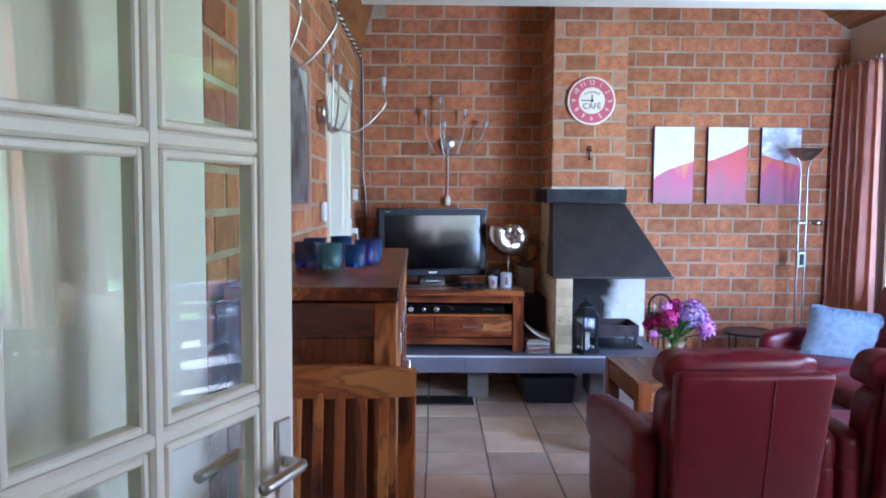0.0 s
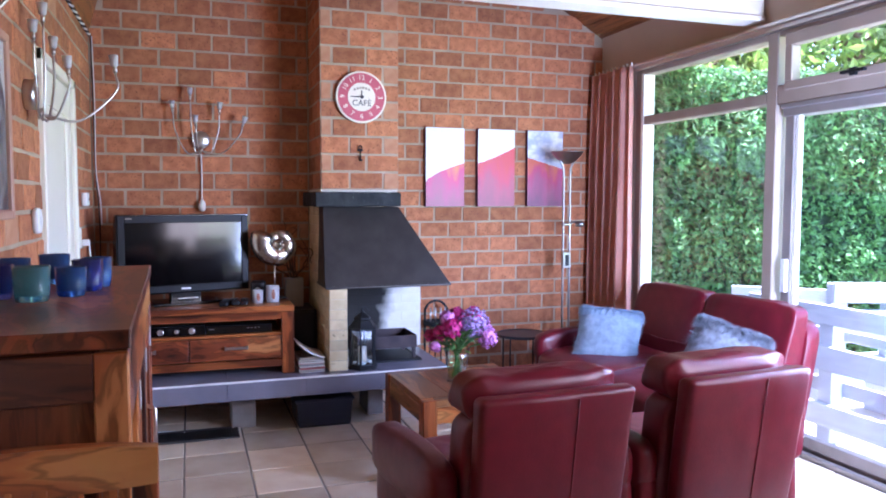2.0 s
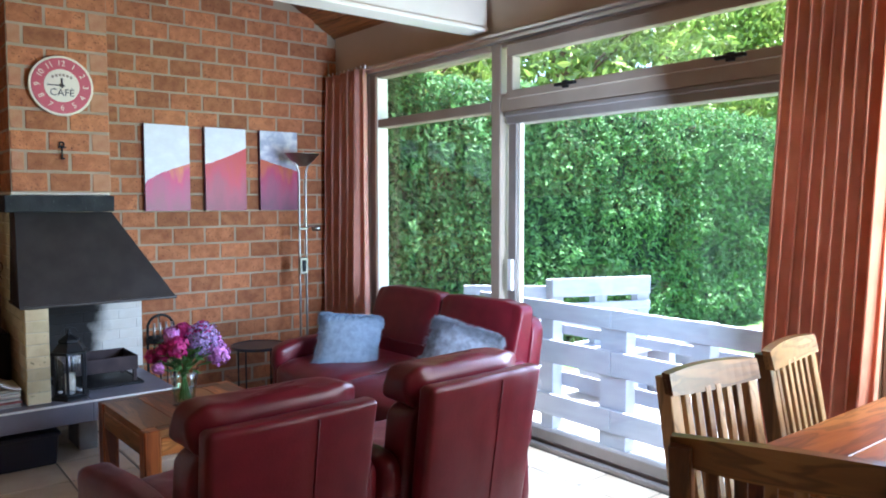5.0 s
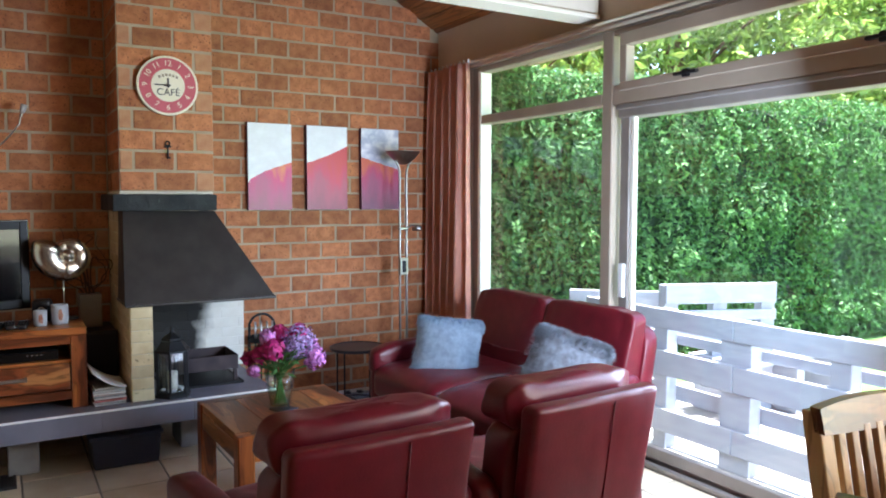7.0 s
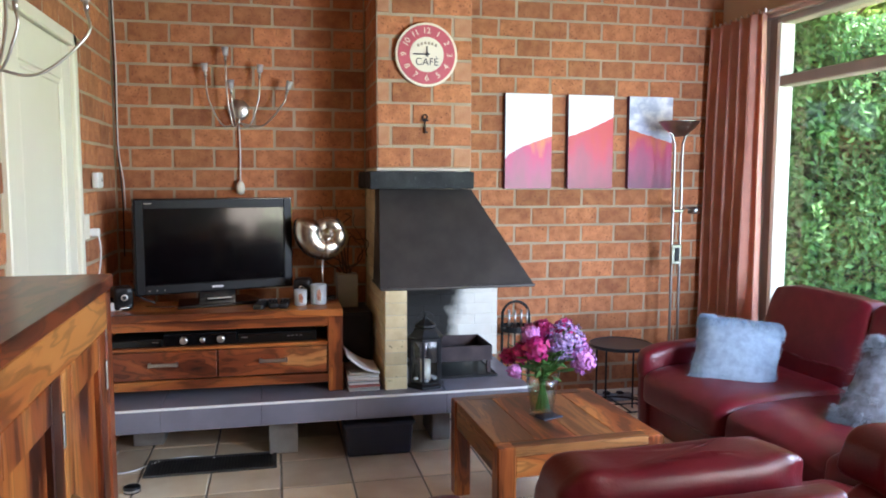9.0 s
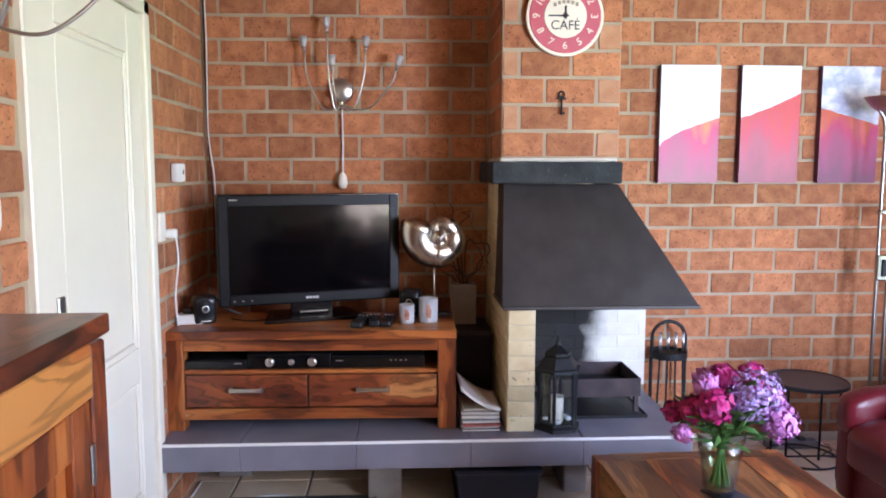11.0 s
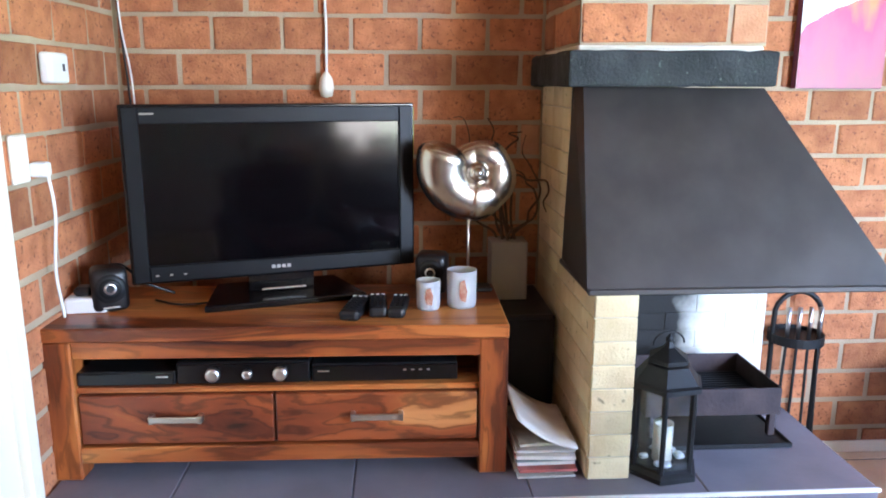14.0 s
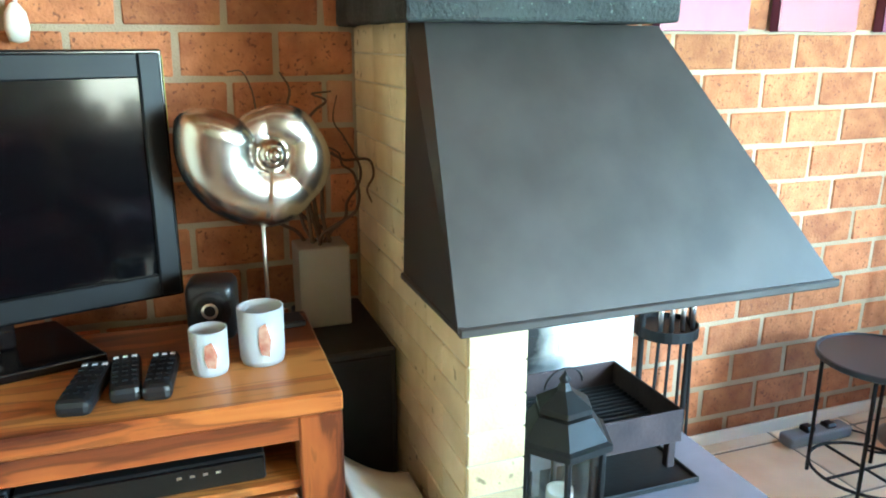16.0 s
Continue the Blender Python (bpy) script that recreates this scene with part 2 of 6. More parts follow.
M_FUR = surf("blue_grey_fur", (0.34, 0.43, 0.53), (0.24, 0.31, 0.39), 30, 0.95, bump=0.6, fine=300)
M_FURGREY = surf("grey_brown_fur", (0.20, 0.21, 0.24), (0.10, 0.098, 0.105), 30, 0.95, bump=0.6, fine=300)
M_WHITEPL = surf("white_plastic", (0.80, 0.79, 0.76), (0.76, 0.75, 0.72), 5, 0.4, bump=0.02)
# white paint darkened and blued: the boards' shaded side is in the colour
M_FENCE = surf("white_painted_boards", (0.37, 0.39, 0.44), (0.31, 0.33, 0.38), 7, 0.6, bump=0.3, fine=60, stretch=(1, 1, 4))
M_CANDLE = surf("ivory_wax", (0.85, 0.80, 0.68), (0.80, 0.74, 0.62), 6, 0.5, bump=0.1)
M_PAPER = surf("magazine_paper", (0.74, 0.72, 0.68), (0.60, 0.57, 0.54), 12, 0.6, bump=0.1, rand="object", spread=0.25)
M_CERAMIC = surf("grey_ceramic", (0.34, 0.29, 0.23), (0.28, 0.24, 0.19), 6, 0.6, bump=0.1)
M_TWIG = surf("brown_twig", (0.12, 0.065, 0.035), (0.08, 0.04, 0.02), 20, 0.8, bump=0.4)
M_CRATE = surf("navy_plastic_crate", (0.020, 0.026, 0.045), (0.026, 0.033, 0.055), 6, 0.4, bump=0.05)
M_PANE = pane_glass("window_pane", 0.05)
M_PICGLASS = pane_glass("picture_glass", 0.012, slant=0.12)
M_DOORPANE = pane_glass("door_pane", 0.06, (0.96, 1.0, 0.97))
M_GLASS = pane_glass("vase_glass", 0.08, (0.93, 0.97, 0.94))
M_WATER = pane_glass("vase_water", 0.0, (0.88, 0.95, 0.86))
M_BLUE = glass("cobalt_glass", (0.12, 0.40, 1.0), 0.03)
M_NAVY = glass("deep_blue_glass", (0.14, 0.20, 0.85), 0.03)
M_TEAL = glass("turquoise_glass", (0.34, 0.85, 0.92), 0.10)
for gm in (M_BLUE, M_NAVY, M_TEAL):
    gm.node_tree.nodes["Principled BSDF"].inputs["Transmission Weight"].default_value = 0.88
M_FROST = surf("frosted_glass", (0.80, 0.81, 0.83), (0.72, 0.74, 0.76), 8, 0.35, bump=0.05)
M_FROST.node_tree.nodes["Principled BSDF"].inputs["Transmission Weight"].default_value = 0.5
M_RUST = surf("brown_feather_print", (0.30, 0.09, 0.05), (0.42, 0.24, 0.16), 60, 0.6, bump=0)
M_CLOCKRED = surf("faded_red_dial", (0.56, 0.10, 0.13), (0.50, 0.085, 0.11), 9, 0.45, bump=0.02)
M_CLOCKCREAM = surf("cream_dial", (0.84, 0.76, 0.60), (0.80, 0.72, 0.56), 9, 0.45, bump=0.02)
M_INK = surf("dark_ink", (0.03, 0.025, 0.03), (0.04, 0.03, 0.035), 9, 0.6, bump=0)
M_LEAF = surf("hedge_leaf", (0.115, 0.25, 0.068), (0.058, 0.155, 0.045), 2, 0.62, bump=0, rand="island", spread=0.55)
M_TREELEAF = surf("tree_leaf", (0.30, 0.38, 0.085), (0.18, 0.28, 0.055), 2, 0.45, bump=0, rand="island", spread=0.5)
# near-black green: the hedge's inner shade as a colour
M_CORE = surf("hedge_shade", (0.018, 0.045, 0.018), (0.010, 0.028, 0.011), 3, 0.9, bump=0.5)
M_GRASS = surf("mown_grass", (0.13, 0.26, 0.05), (0.08, 0.18, 0.035), 3, 0.9, bump=0.8, fine=80)
M_PAVING = surf("pale_paving", (0.36, 0.345, 0.32), (0.29, 0.275, 0.26), 4, 0.8, bump=0.4, fine=90)
M_STEM = surf("green_stem", (0.08, 0.20, 0.04), (0.05, 0.13, 0.03), 9, 0.5, bump=0.1)
M_PEONY = surf("magenta_petal", (0.52, 0.022, 0.19), (0.34, 0.010, 0.10), 25, 0.55, bump=0.1, rand="island", spread=0.4)
M_HYDR = surf("lilac_petal", (0.42, 0.29, 0.54), (0.30, 0.19, 0.42), 25, 0.55, bump=0.1, rand="island", spread=0.4)
M_PINK = surf("pink_lilac_petal", (0.62, 0.24, 0.55), (0.50, 0.16, 0.46), 25, 0.55, bump=0.1, rand="island", spread=0.35)
M_LAMPGLASS = surf("frosted_lamp_glass", (0.72, 0.71, 0.70), (0.64, 0.63, 0.62), 8, 0.4, bump=0)
M_LAMPGLASS.node_tree.nodes["Principled BSDF"].inputs["Transmission Weight"].default_value = 0.4
M_FRAMEWOOD = surf("pale_rose_frame", (0.46, 0.25, 0.17), (0.38, 0.20, 0.13), 8, 0.45, bump=0.1, stretch=(4, 1, 1))
M_TAN = surf("tan_card", (0.35, 0.27, 0.19), (0.30, 0.23, 0.16), 6, 0.8, bump=0.1)

# cloth and leaves let some light through
for mm, share in ((M_CURTAIN, 0.42), (M_LEAF, 0.25), (M_TREELEAF, 0.4)):
    nt = mm.node_tree
    pb, outp = nt.nodes["Principled BSDF"], nt.nodes["Material Output"]
    tl, mx = nt.nodes.new("ShaderNodeBsdfTranslucent"), nt.nodes.new("ShaderNodeMixShader")
    nt.links.new(pb.inputs["Base Color"].links[0].from_socket, tl.inputs[0])
    mx.inputs[0].default_value = share
    nt.links.new(pb.outputs[0], mx.inputs[1])
    nt.links.new(tl.outputs[0], mx.inputs[2])
    nt.links.new(mx.outputs[0], outp.inputs[0])

# ---- mesh helpers ----


def part(name, bm, material, parent=None, label="", smooth=False):
    """Links a bmesh as one mesh object, under a thing or a part."""
    me = bpy.data.meshes.new(name)
    bm.to_mesh(me)
    bm.free()
    if smooth:
        me.shade_smooth()
    for mm in material if isinstance(material, (list, tuple)) else [material]:
        me.materials.append(mm)
    ob = new(name, me)
    ob.parent = parent
    if label:
        ob["label"] = label
    return ob


def thing(name, x, y, z, label, category, group="", rz=0.0, kind=""):
    ob = new(name)
    ob.empty_display_size = 0.05
    ob.matrix_world = pose(x, y, z, 0, 0, rz)
    return tagged(ob, label, category, group, kind)


def box(x0, y0, z0, x1, y1, z1, bevel=0.003, seg=1, bm=None):
    own = bm is None
    bm = bmesh.new() if own else bm
    r = bmesh.ops.create_cube(bm, size=1)
    c, d = Vector(((x0 + x1) / 2, (y0 + y1) / 2, (z0 + z1) / 2)), (abs(x1 - x0), abs(y1 - y0), abs(z1 - z0))
    for v in r["verts"]:
        v.co = Vector((v.co.x * d[0], v.co.y * d[1], v.co.z * d[2])) + c
    if bevel:
        bevel = min(bevel, min(d) * 0.45)
        es = list({e for v in r["verts"] for e in v.link_edges})
        bmesh.ops.bevel(bm, geom=es, offset=bevel, segments=seg, affect="EDGES", profile=0.5)
    return bm


def boxes(rows, bevel=0.003):
    bm = bmesh.new()
    for r in rows:
        box(*r, bevel=bevel, bm=bm)
    return bm


def lathe(profile, seg=24, bm=None, at=(0, 0, 0)):
    """Turns (radius, z) pairs about the vertical through at."""
    bm = bm or bmesh.new()
    rings = []
    for r, z in profile:
        if r < 1e-5:
            rings.append([bm.verts.new((at[0], at[1], at[2] + z))])
        else:
            rings.append([bm.verts.new((at[0] + r * math.cos(2 * math.pi * i / seg), at[1] + r * math.sin(2 * math.pi * i / seg), at[2] + z)) for i in range(seg)])
    for a, b in zip(rings, rings[1:]):
        for i in range(seg):
            j = (i + 1) % seg
            if len(a) == 1 and len(b) > 1:
                bm.faces.new((a[0], b[j], b[i]))
            elif len(b) == 1 and len(a) > 1:
                bm.faces.new((a[i], a[j], b[0]))
            elif len(a) > 1:
                bm.faces.new((a[i], a[j], b[j], b[i]))
    bmesh.ops.recalc_face_normals(bm, faces=bm.faces)
    return bm


def tube(points, r, seg=8, bm=None, taper=1.0):
    bm = bm or bmesh.new()
    pts = [Vector(p) for p in points]
    rings, side = [], None
    for i, p in enumerate(pts):
        d = (pts[min(i + 1, len(pts) - 1)] - pts[max(i - 1, 0)]).normalized()
        if side is None:
            side = d.orthogonal().normalized()
        side = (side - d * side.dot(d)).normalized()
        up = d.cross(side)
        rr = r * (1 + (taper - 1) * i / max(1, len(pts) - 1))
        rings.append([bm.verts.new(p + rr * (math.cos(2 * math.pi * k / seg) * side + math.sin(2 * math.pi * k / seg) * up)) for k in range(seg)])
    for a, b in zip(rings, rings[1:]):
        for k in range(seg):
            bm.faces.new((a[k], a[(k + 1) % seg], b[(k + 1) % seg], b[k]))
    bm.faces.new(rings[0][::-1])
    bm.faces.new(rings[-1])
    return bm


def curve_pts(ctrl, n=8):
    """Points on a smooth curve through the given ones."""
    p = [Vector(c) for c in ctrl]
    p = [p[0] * 2 - p[1]] + p + [p[-1] * 2 - p[-2]]
    out = []
    for i in range(1, len(p) - 2):
        for k in range(n):
            t = k / n
            out.append(0.5 * (2 * p[i] + (p[i + 1] - p[i - 1]) * t + (2 * p[i - 1] - 5 * p[i] + 4 * p[i + 1] - p[i + 2]) * t * t + (3 * p[i] - p[i - 1] - 3 * p[i + 1] + p[i + 2]) * t ** 3))
    out.append(p[-2])
    return out


def pad(w, d, h, e1=0.35, e2=0.3, nu=28, nv=18, wrinkle=0.0, seed=0, at=(0, 0, 0), shape=None):
    """A stuffed, rounded block about its centre."""
    bm = bmesh.new()

    def sp(c, e):
        return math.copysign(abs(c) ** e, c)

    def place(u, v):
        x, y, z = sp(math.cos(v), e1) * sp(math.cos(u), e2), sp(math.cos(v), e1) * sp(math.sin(u), e2), sp(math.sin(v), e1)
        p = Vector((x * w / 2, y * d / 2, z * h / 2))
        if shape:
            p = shape(p)
        if wrinkle:
            q = p * 9 + Vector((seed * 7.3, 0, 0))
            p += Vector((x, y, z)) * wrinkle * (noise.noise(q) + 0.5 * noise.noise(q * 2.3))
        return bm.verts.new(p + Vector(at))

    rings = [[place(-math.pi + 2 * math.pi * i / nu, -math.pi / 2 + math.pi * j / nv) for i in range(nu)] for j in range(1, nv)]
    lo, hi = place(0, -math.pi / 2), place(0, math.pi / 2)
    for a, b in zip(rings, rings[1:]):
        for i in range(nu):
            bm.faces.new((a[i], a[(i + 1) % nu], b[(i + 1) % nu], b[i]))
    for i in range(nu):
        bm.faces.new((lo, rings[0][(i + 1) % nu], rings[0][i]))
        bm.faces.new((rings[-1][i], rings[-1][(i + 1) % nu], hi))
    bmesh.ops.recalc_face_normals(bm, faces=bm.faces)
    return bm


def prism(poly, axis, a, b, bevel=0.0):
    """An outline of (u, v) pairs drawn out from a to b along x, y or z."""
    bm = bmesh.new()
    put = {"x": lambda u, v, w: (w, u, v), "y": lambda u, v, w: (u, w, v), "z": lambda u, v, w: (u, v, w)}[axis]
    lo = [bm.verts.new(put(u, v, a)) for u, v in poly]
    hi = [bm.verts.new(put(u, v, b)) for u, v in poly]
    n = len(poly)
    for i in range(n):
        bm.faces.new((lo[i], lo[(i + 1) % n], hi[(i + 1) % n], hi[i]))
    bm.faces.new(lo[::-1])
    bm.faces.new(hi)
    bmesh.ops.recalc_face_normals(bm, faces=bm.faces)
    if bevel:
        bmesh.ops.bevel(bm, geom=list(bm.edges), offset=bevel, segments=2, affect="EDGES", profile=0.5)
    return bm


def structure(name, bm, material, label, category="", smooth=False):
    return tagged(part(name, bm, material, None, "", smooth), label, category or name.split("_")[0], "", "structure")


def letters(text, size, m, material, parent, name="lettering"):
    cu = bpy.data.curves.new(name, "FONT")
    cu.body, cu.size, cu.extrude, cu.align_x, cu.align_y = text, size, 0.0006, "CENTER", "CENTER"
    tmp = new("letters", cu)
    me = bpy.data.meshes.new_from_object(tmp.evaluated_get(bpy.context.evaluated_depsgraph_get()))
    bpy.data.objects.remove(tmp)
    me.materials.clear()
    me.materials.append(material)
    ob = new(name, me)
    ob.parent = parent
    ob.matrix_basis = m
    return ob


# ---- the room ----
XL, XR, YN, YS = -0.55, 3.05, 5.53, 0.24  # inner faces of the walls
BX, BZ, BZ0 = 0.2155, 0.1105, -0.016  # brick and course lengths, first course
CH0, CH1, CHY = 0.79, 1.295, 5.06  # chimney breast


def roof(x):
    """Underside of the boarded ceiling."""
    if x > 0.9:
        return 2.57 + 0.56 * (3.08 - x)
    return min(2.57 + 0.56 * 2.18 - 0.12 * (0.9 - x), 2.37 + 3.6 * (x - XL))


wall_north = structure("wall_north", prism([(XL - 0.12, -0.1), (XR + 0.2, -0.1), (XR + 0.2, 2.5), (3.08, 2.56), (0.9, 3.80), (-0.14, 3.70), (XL - 0.12, 2.5)], "y", YN + 0.0038, YN + 0.16), M_MORTAR, "red brick wall with pale mortar joints", "wall")
wall_chimney = structure("wall_chimney", boxes([(CH0 + 0.004, CHY + 0.0038, 1.42, CH1 - 0.006, YN + 0.02, 3.7)], 0), M_MORTAR, "red brick chimney breast above the hearth", "wall")
DOOR_Y0, DOOR_Y1, DOOR_Z = 3.84, 4.75, 1.97
wall_west = structure("wall_west", boxes([(XL - 0.16, 1.80, -0.1, XL - 0.0038, DOOR_Y0, 2.6), (XL - 0.16, DOOR_Y1, -0.1, XL - 0.0038, YN + 0.15, 2.6), (XL - 0.16, DOOR_Y0, DOOR_Z, XL - 0.0038, DOOR_Y1, 2.6)], 0), M_MORTAR, "red brick side wall with pale mortar joints", "wall")
structure("wall_west_plastered", boxes([(XL - 0.16, -2.6, -0.1, XL, 1.80, 2.6)], 0), M_PLASTER, "cream plastered wall beside the doorway", "wall")
structure("wall_hall_closing", boxes([(XL - 0.3, DOOR_Y0 - 0.1, -0.1, XL - 0.2, DOOR_Y1 + 0.1, 2.3)], 0), M_PLASTER, "plain wall behind the closed door", "wall")
structure("wall_south", boxes([(XL, YS - 0.11, -0.1, -0.50, YS, 3.9), (0.42, YS - 0.11, -0.1, XR + 0.2, YS, 3.9), (-0.50, YS - 0.11, 2.08, 0.42, YS, 3.9)], 0), M_PLASTER, "cream plastered wall with the doorway", "wall")
structure("wall_hall", boxes([(0.95, -2.6, -0.1, 1.05, YS - 0.11, 2.6), (XL - 0.1, -2.7, -0.1, 1.05, -2.6, 2.6)], 0), M_PLASTER, "cream plastered hall wall", "wall")
structure("ceiling_hall", boxes([(XL - 0.1, -2.7, 2.5, 1.05, YS - 0.11, 2.6)], 0), M_PLASTER, "plain hall ceiling", "ceiling")
structure("door_frame_south", boxes([(-0.50, YS - 0.13, 0, -0.45, YS + 0.02, 2.08), (0.37, YS - 0.13, 0, 0.42, YS + 0.02, 2.08), (-0.50, YS - 0.13, 2.03, 0.42, YS + 0.02, 2.08)]), M_PAINT, "white painted door frame", "door frame")

# boarded ceiling: narrow boards with gaps between them, in one mesh
bm = bmesh.new()
xs = [XL, -0.40, -0.22] + [-0.10 + 0.1 * i for i in range(34)]
for i, (a, b) in enumerate(zip(xs, xs[1:])):
    za, zb = roof(a), roof(b)
    d = Vector((b - a, 0, zb - za)).normalized()
    g = 0.003
    p = [(a + d.x * g, za + d.z * g), (b - d.x * g, zb - d.z * g)]
    up = Vector((-d.z, 0, d.x)) * 0.02
    v = []
    for y in (-0.05 + YS, YN + 0.02):
        v.append([bm.verts.new((q[0] + up.x * k, y, q[1] + up.z * k)) for q, k in ((p[0], 0), (p[1], 0), (p[1], 1), (p[0], 1))])
    for k in range(4):
        bm.faces.new((v[0][k], v[0][(k + 1) % 4], v[1][(k + 1) % 4], v[1][k]))
    bm.faces.new(v[0])
    bm.faces.new(v[1][::-1])
bmesh.ops.recalc_face_normals(bm, faces=bm.faces)
structure("ceiling", bm, M_CEIL, "red-brown stained board ceiling under the roof", "ceiling")
# the eave is out of view; its length keeps sun off the sofa
structure("roof_deck", prism([(XL - 0.2, 2.45), (-0.25, 3.75), (0.9, 3.85), (XR + 0.10, 2.64), (XR + 0.62, 2.37), (XR + 0.62, 2.48), (0.9, 4.0), (-0.3, 3.9), (XL - 0.2, 2.6)], "y", YS - 0.2, YN + 0.3), M_BEIGE, "roof deck with an unseen eave sized to block sun", "roof")
structure("beam_cross", boxes([(-0.38, 3.80, 2.345, XR - 0.03, 3.92, 2.62), (-0.38, 3.785, 2.335, XR - 0.03, 3.935, 2.36)], 0.004), M_PAINT, "white painted tie beam across the room", "beam")
structure("header_east", boxes([(XR - 0.01, YS, 2.29, XR + 0.14, YN + 0.006, 2.60)], 0.002), M_BEIGE, "beige painted board above the windows", "header")
structure("curtain_rail", boxes([(XR - 0.075, YS, 2.285, XR - 0.045, YN - 0.02, 2.305), (XR - 0.05, YS, 2.262, XR - 0.012, YN - 0.02, 2.29)], 0.003), M_CHROME, "pale metal curtain track under the header", "curtain track")
structure("wall_east_low", boxes([(XR, 3.78, -0.1, XR + 0.12, YN + 0.006, 0.30), (XR, 5.08, 0.30, XR + 0.12, YN + 0.006, 2.29), (XR, YS - 0.1, -0.1, XR + 0.12, 0.30, 2.29)], 0), M_BEIGE, "beige painted wall below and beside the windows", "wall")

# glass wall: frames and panes
win = thing("window_1", XR, 4.4, 0.3, "large fixed window in taupe painted frame with upper light", "window", kind="structure")
part("window_frame", boxes([(0, 0.60, 0, 0.09, 0.68, 1.99), (0, -0.68, -0.3, 0.09, -0.60, 1.99), (0, -0.60, 1.93, 0.09, 0.60, 1.99), (0, -0.60, 0, 0.09, 0.60, 0.05), (0, -0.60, 1.585, 0.09, 0.60, 1.645)], 0.006), M_TAUPE, win)
part("pale_jamb", boxes([(-0.004, 0.575, 0.05, 0.085, 0.612, 1.94)], 0.004), M_PAINT, win, "white inner jamb")
for za, zb in ((0.05, 1.585), (1.645, 1.93)):
    p = part("pane", boxes([(0.040, -0.61, za - 0.01, 0.046, 0.61, zb + 0.01)], 0), M_PANE, win)
    p.visible_shadow = False
part("sill_trim", boxes([(-0.02, -0.6, -0.03, 0.02, 0.6, 0.0)]), M_TAUPE, win)

SL0, SL1 = 1.75, 3.72
slide = thing("window_2", XR, 0, 0, "wide sliding glass door in brown track with tilting upper light", "sliding door", kind="structure")
part("door_frame", boxes([(0, SL0 - 0.08, 0, 0.09, SL0, 2.29), (0.0, SL0, 2.24, 0.09, SL1, 2.29), (0.0, SL0, 1.875, 0.09, SL1, 1.98)], 0.006), M_TAUPE, slide)
part("vent_light_frame", boxes([(-0.012, SL0, 1.945, 0.05, SL1 - 0.06, 1.99), (-0.012, SL0, 2.178, 0.05, SL1 - 0.06, 2.245), (-0.012, SL1 - 0.11, 1.99, 0.05, SL1 - 0.06, 2.178)], 0.004), M_TAUPE, slide)
part("slide_head", boxes([(0.015, SL0, 1.808, 0.12, SL1 - 0.03, 1.875), (-0.004, SL0, 1.85, 0.02, SL1 - 0.03, 1.875)], 0.004), M_TRACK, slide)
part("leaf_stile", boxes([(0.03, SL1 - 0.10, 0.06, 0.075, SL1 - 0.035, 1.812)], 0.004), M_TRACK, slide)
part("leaf_edge", boxes([(0.04, SL1 - 0.125, 0.06, 0.07, SL1 - 0.10, 1.812)], 0.003), M_PAINT, slide, "pale strip along the leaf")
part("leaf_rail", boxes([(0.03, SL0, 0.05, 0.075, SL1 - 0.1, 0.11)], 0.004), M_TRACK, slide)
track = part("floor_track", boxes([(0.0, SL0, 0, 0.035, SL1 + 0.02, 0.03), (0.05, SL0, 0, 0.07, SL1 + 0.02, 0.045), (0.09, SL0, 0, 0.11, SL1 + 0.02, 0.045), (0.0, SL0, -0.05, 0.15, SL1 + 0.02, 0.012)], 0.003), M_TRACK, slide, "ribbed brown metal track")
part("pull_handle", boxes([(0.005, SL1 - 0.09, 0.86, 0.03, SL1 - 0.055, 1.04), (0.02, SL1 - 0.085, 0.90, 0.035, SL1 - 0.06, 1.0)], 0.004), M_WHITEPL, slide, "white pull handle")
for y in (3.21, 2.29):
    part("vent_latch", boxes([(-0.035, y - 0.07, 1.968, -0.012, y + 0.07, 1.983), (-0.03, y - 0.02, 1.955, -0.012, y + 0.02, 1.993)], 0.003), M_IRON, slide, "dark metal latch")
for za, zb, xo in ((0.10, 1.815, 0.052), (1.985, 2.182, 0.02)):
    p = part("pane", boxes([(xo, SL0 - 0.01, za, xo + 0.006, SL1 - 0.10, zb)], 0), M_PANE, slide)
    p.visible_shadow = False

# unseen window, added to let daylight in at the dining end
side_win = thing("window_3", XR, 0.3, 0, "unseen tall window added beside the dining table", "window", kind="structure")
part("window_frame", boxes([(0, 0, 0, 0.09, 0.05, 2.29), (0, 1.32, 0, 0.09, 1.37, 2.29), (0, 0, 2.23, 0.09, 1.37, 2.29), (0, 0, 0, 0.09, 1.37, 0.3)], 0.005), M_TAUPE, side_win)
p = part("pane", boxes([(0.10, 0.04, 0.29, 0.106, 1.33, 2.24)], 0), M_PANE, side_win)
p.visible_shadow = False

# panelled door in the side wall
door = thing("door_1", XL, 3.908, 0.005, "closed cream painted panelled door with metal lever", "door", kind="structure")
part("door_casing", boxes([(-0.05, -0.075, 0, 0.018, 0.0, 1.965), (-0.05, 0.795, 0, 0.018, 0.85, 1.965), (-0.05, -0.075, 1.915, 0.018, 0.85, 1.965)], 0.005), M_DOORPAINT, door)
leaf = part("door_leaf", boxes([(-0.05, 0.004, 0, -0.012, 0.79, 1.91), (-0.02, 0.004, 0, 0.0, 0.13, 1.91), (-0.02, 0.665, 0, 0.0, 0.79, 1.91), (-0.02, 0.13, 1.76, 0.0, 0.665, 1.91), (-0.02, 0.13, 0, 0.0, 0.665, 0.2), (-0.02, 0.13, 0.62, 0.0, 0.665, 0.74)], 0.004), M_DOORPAINT, door)
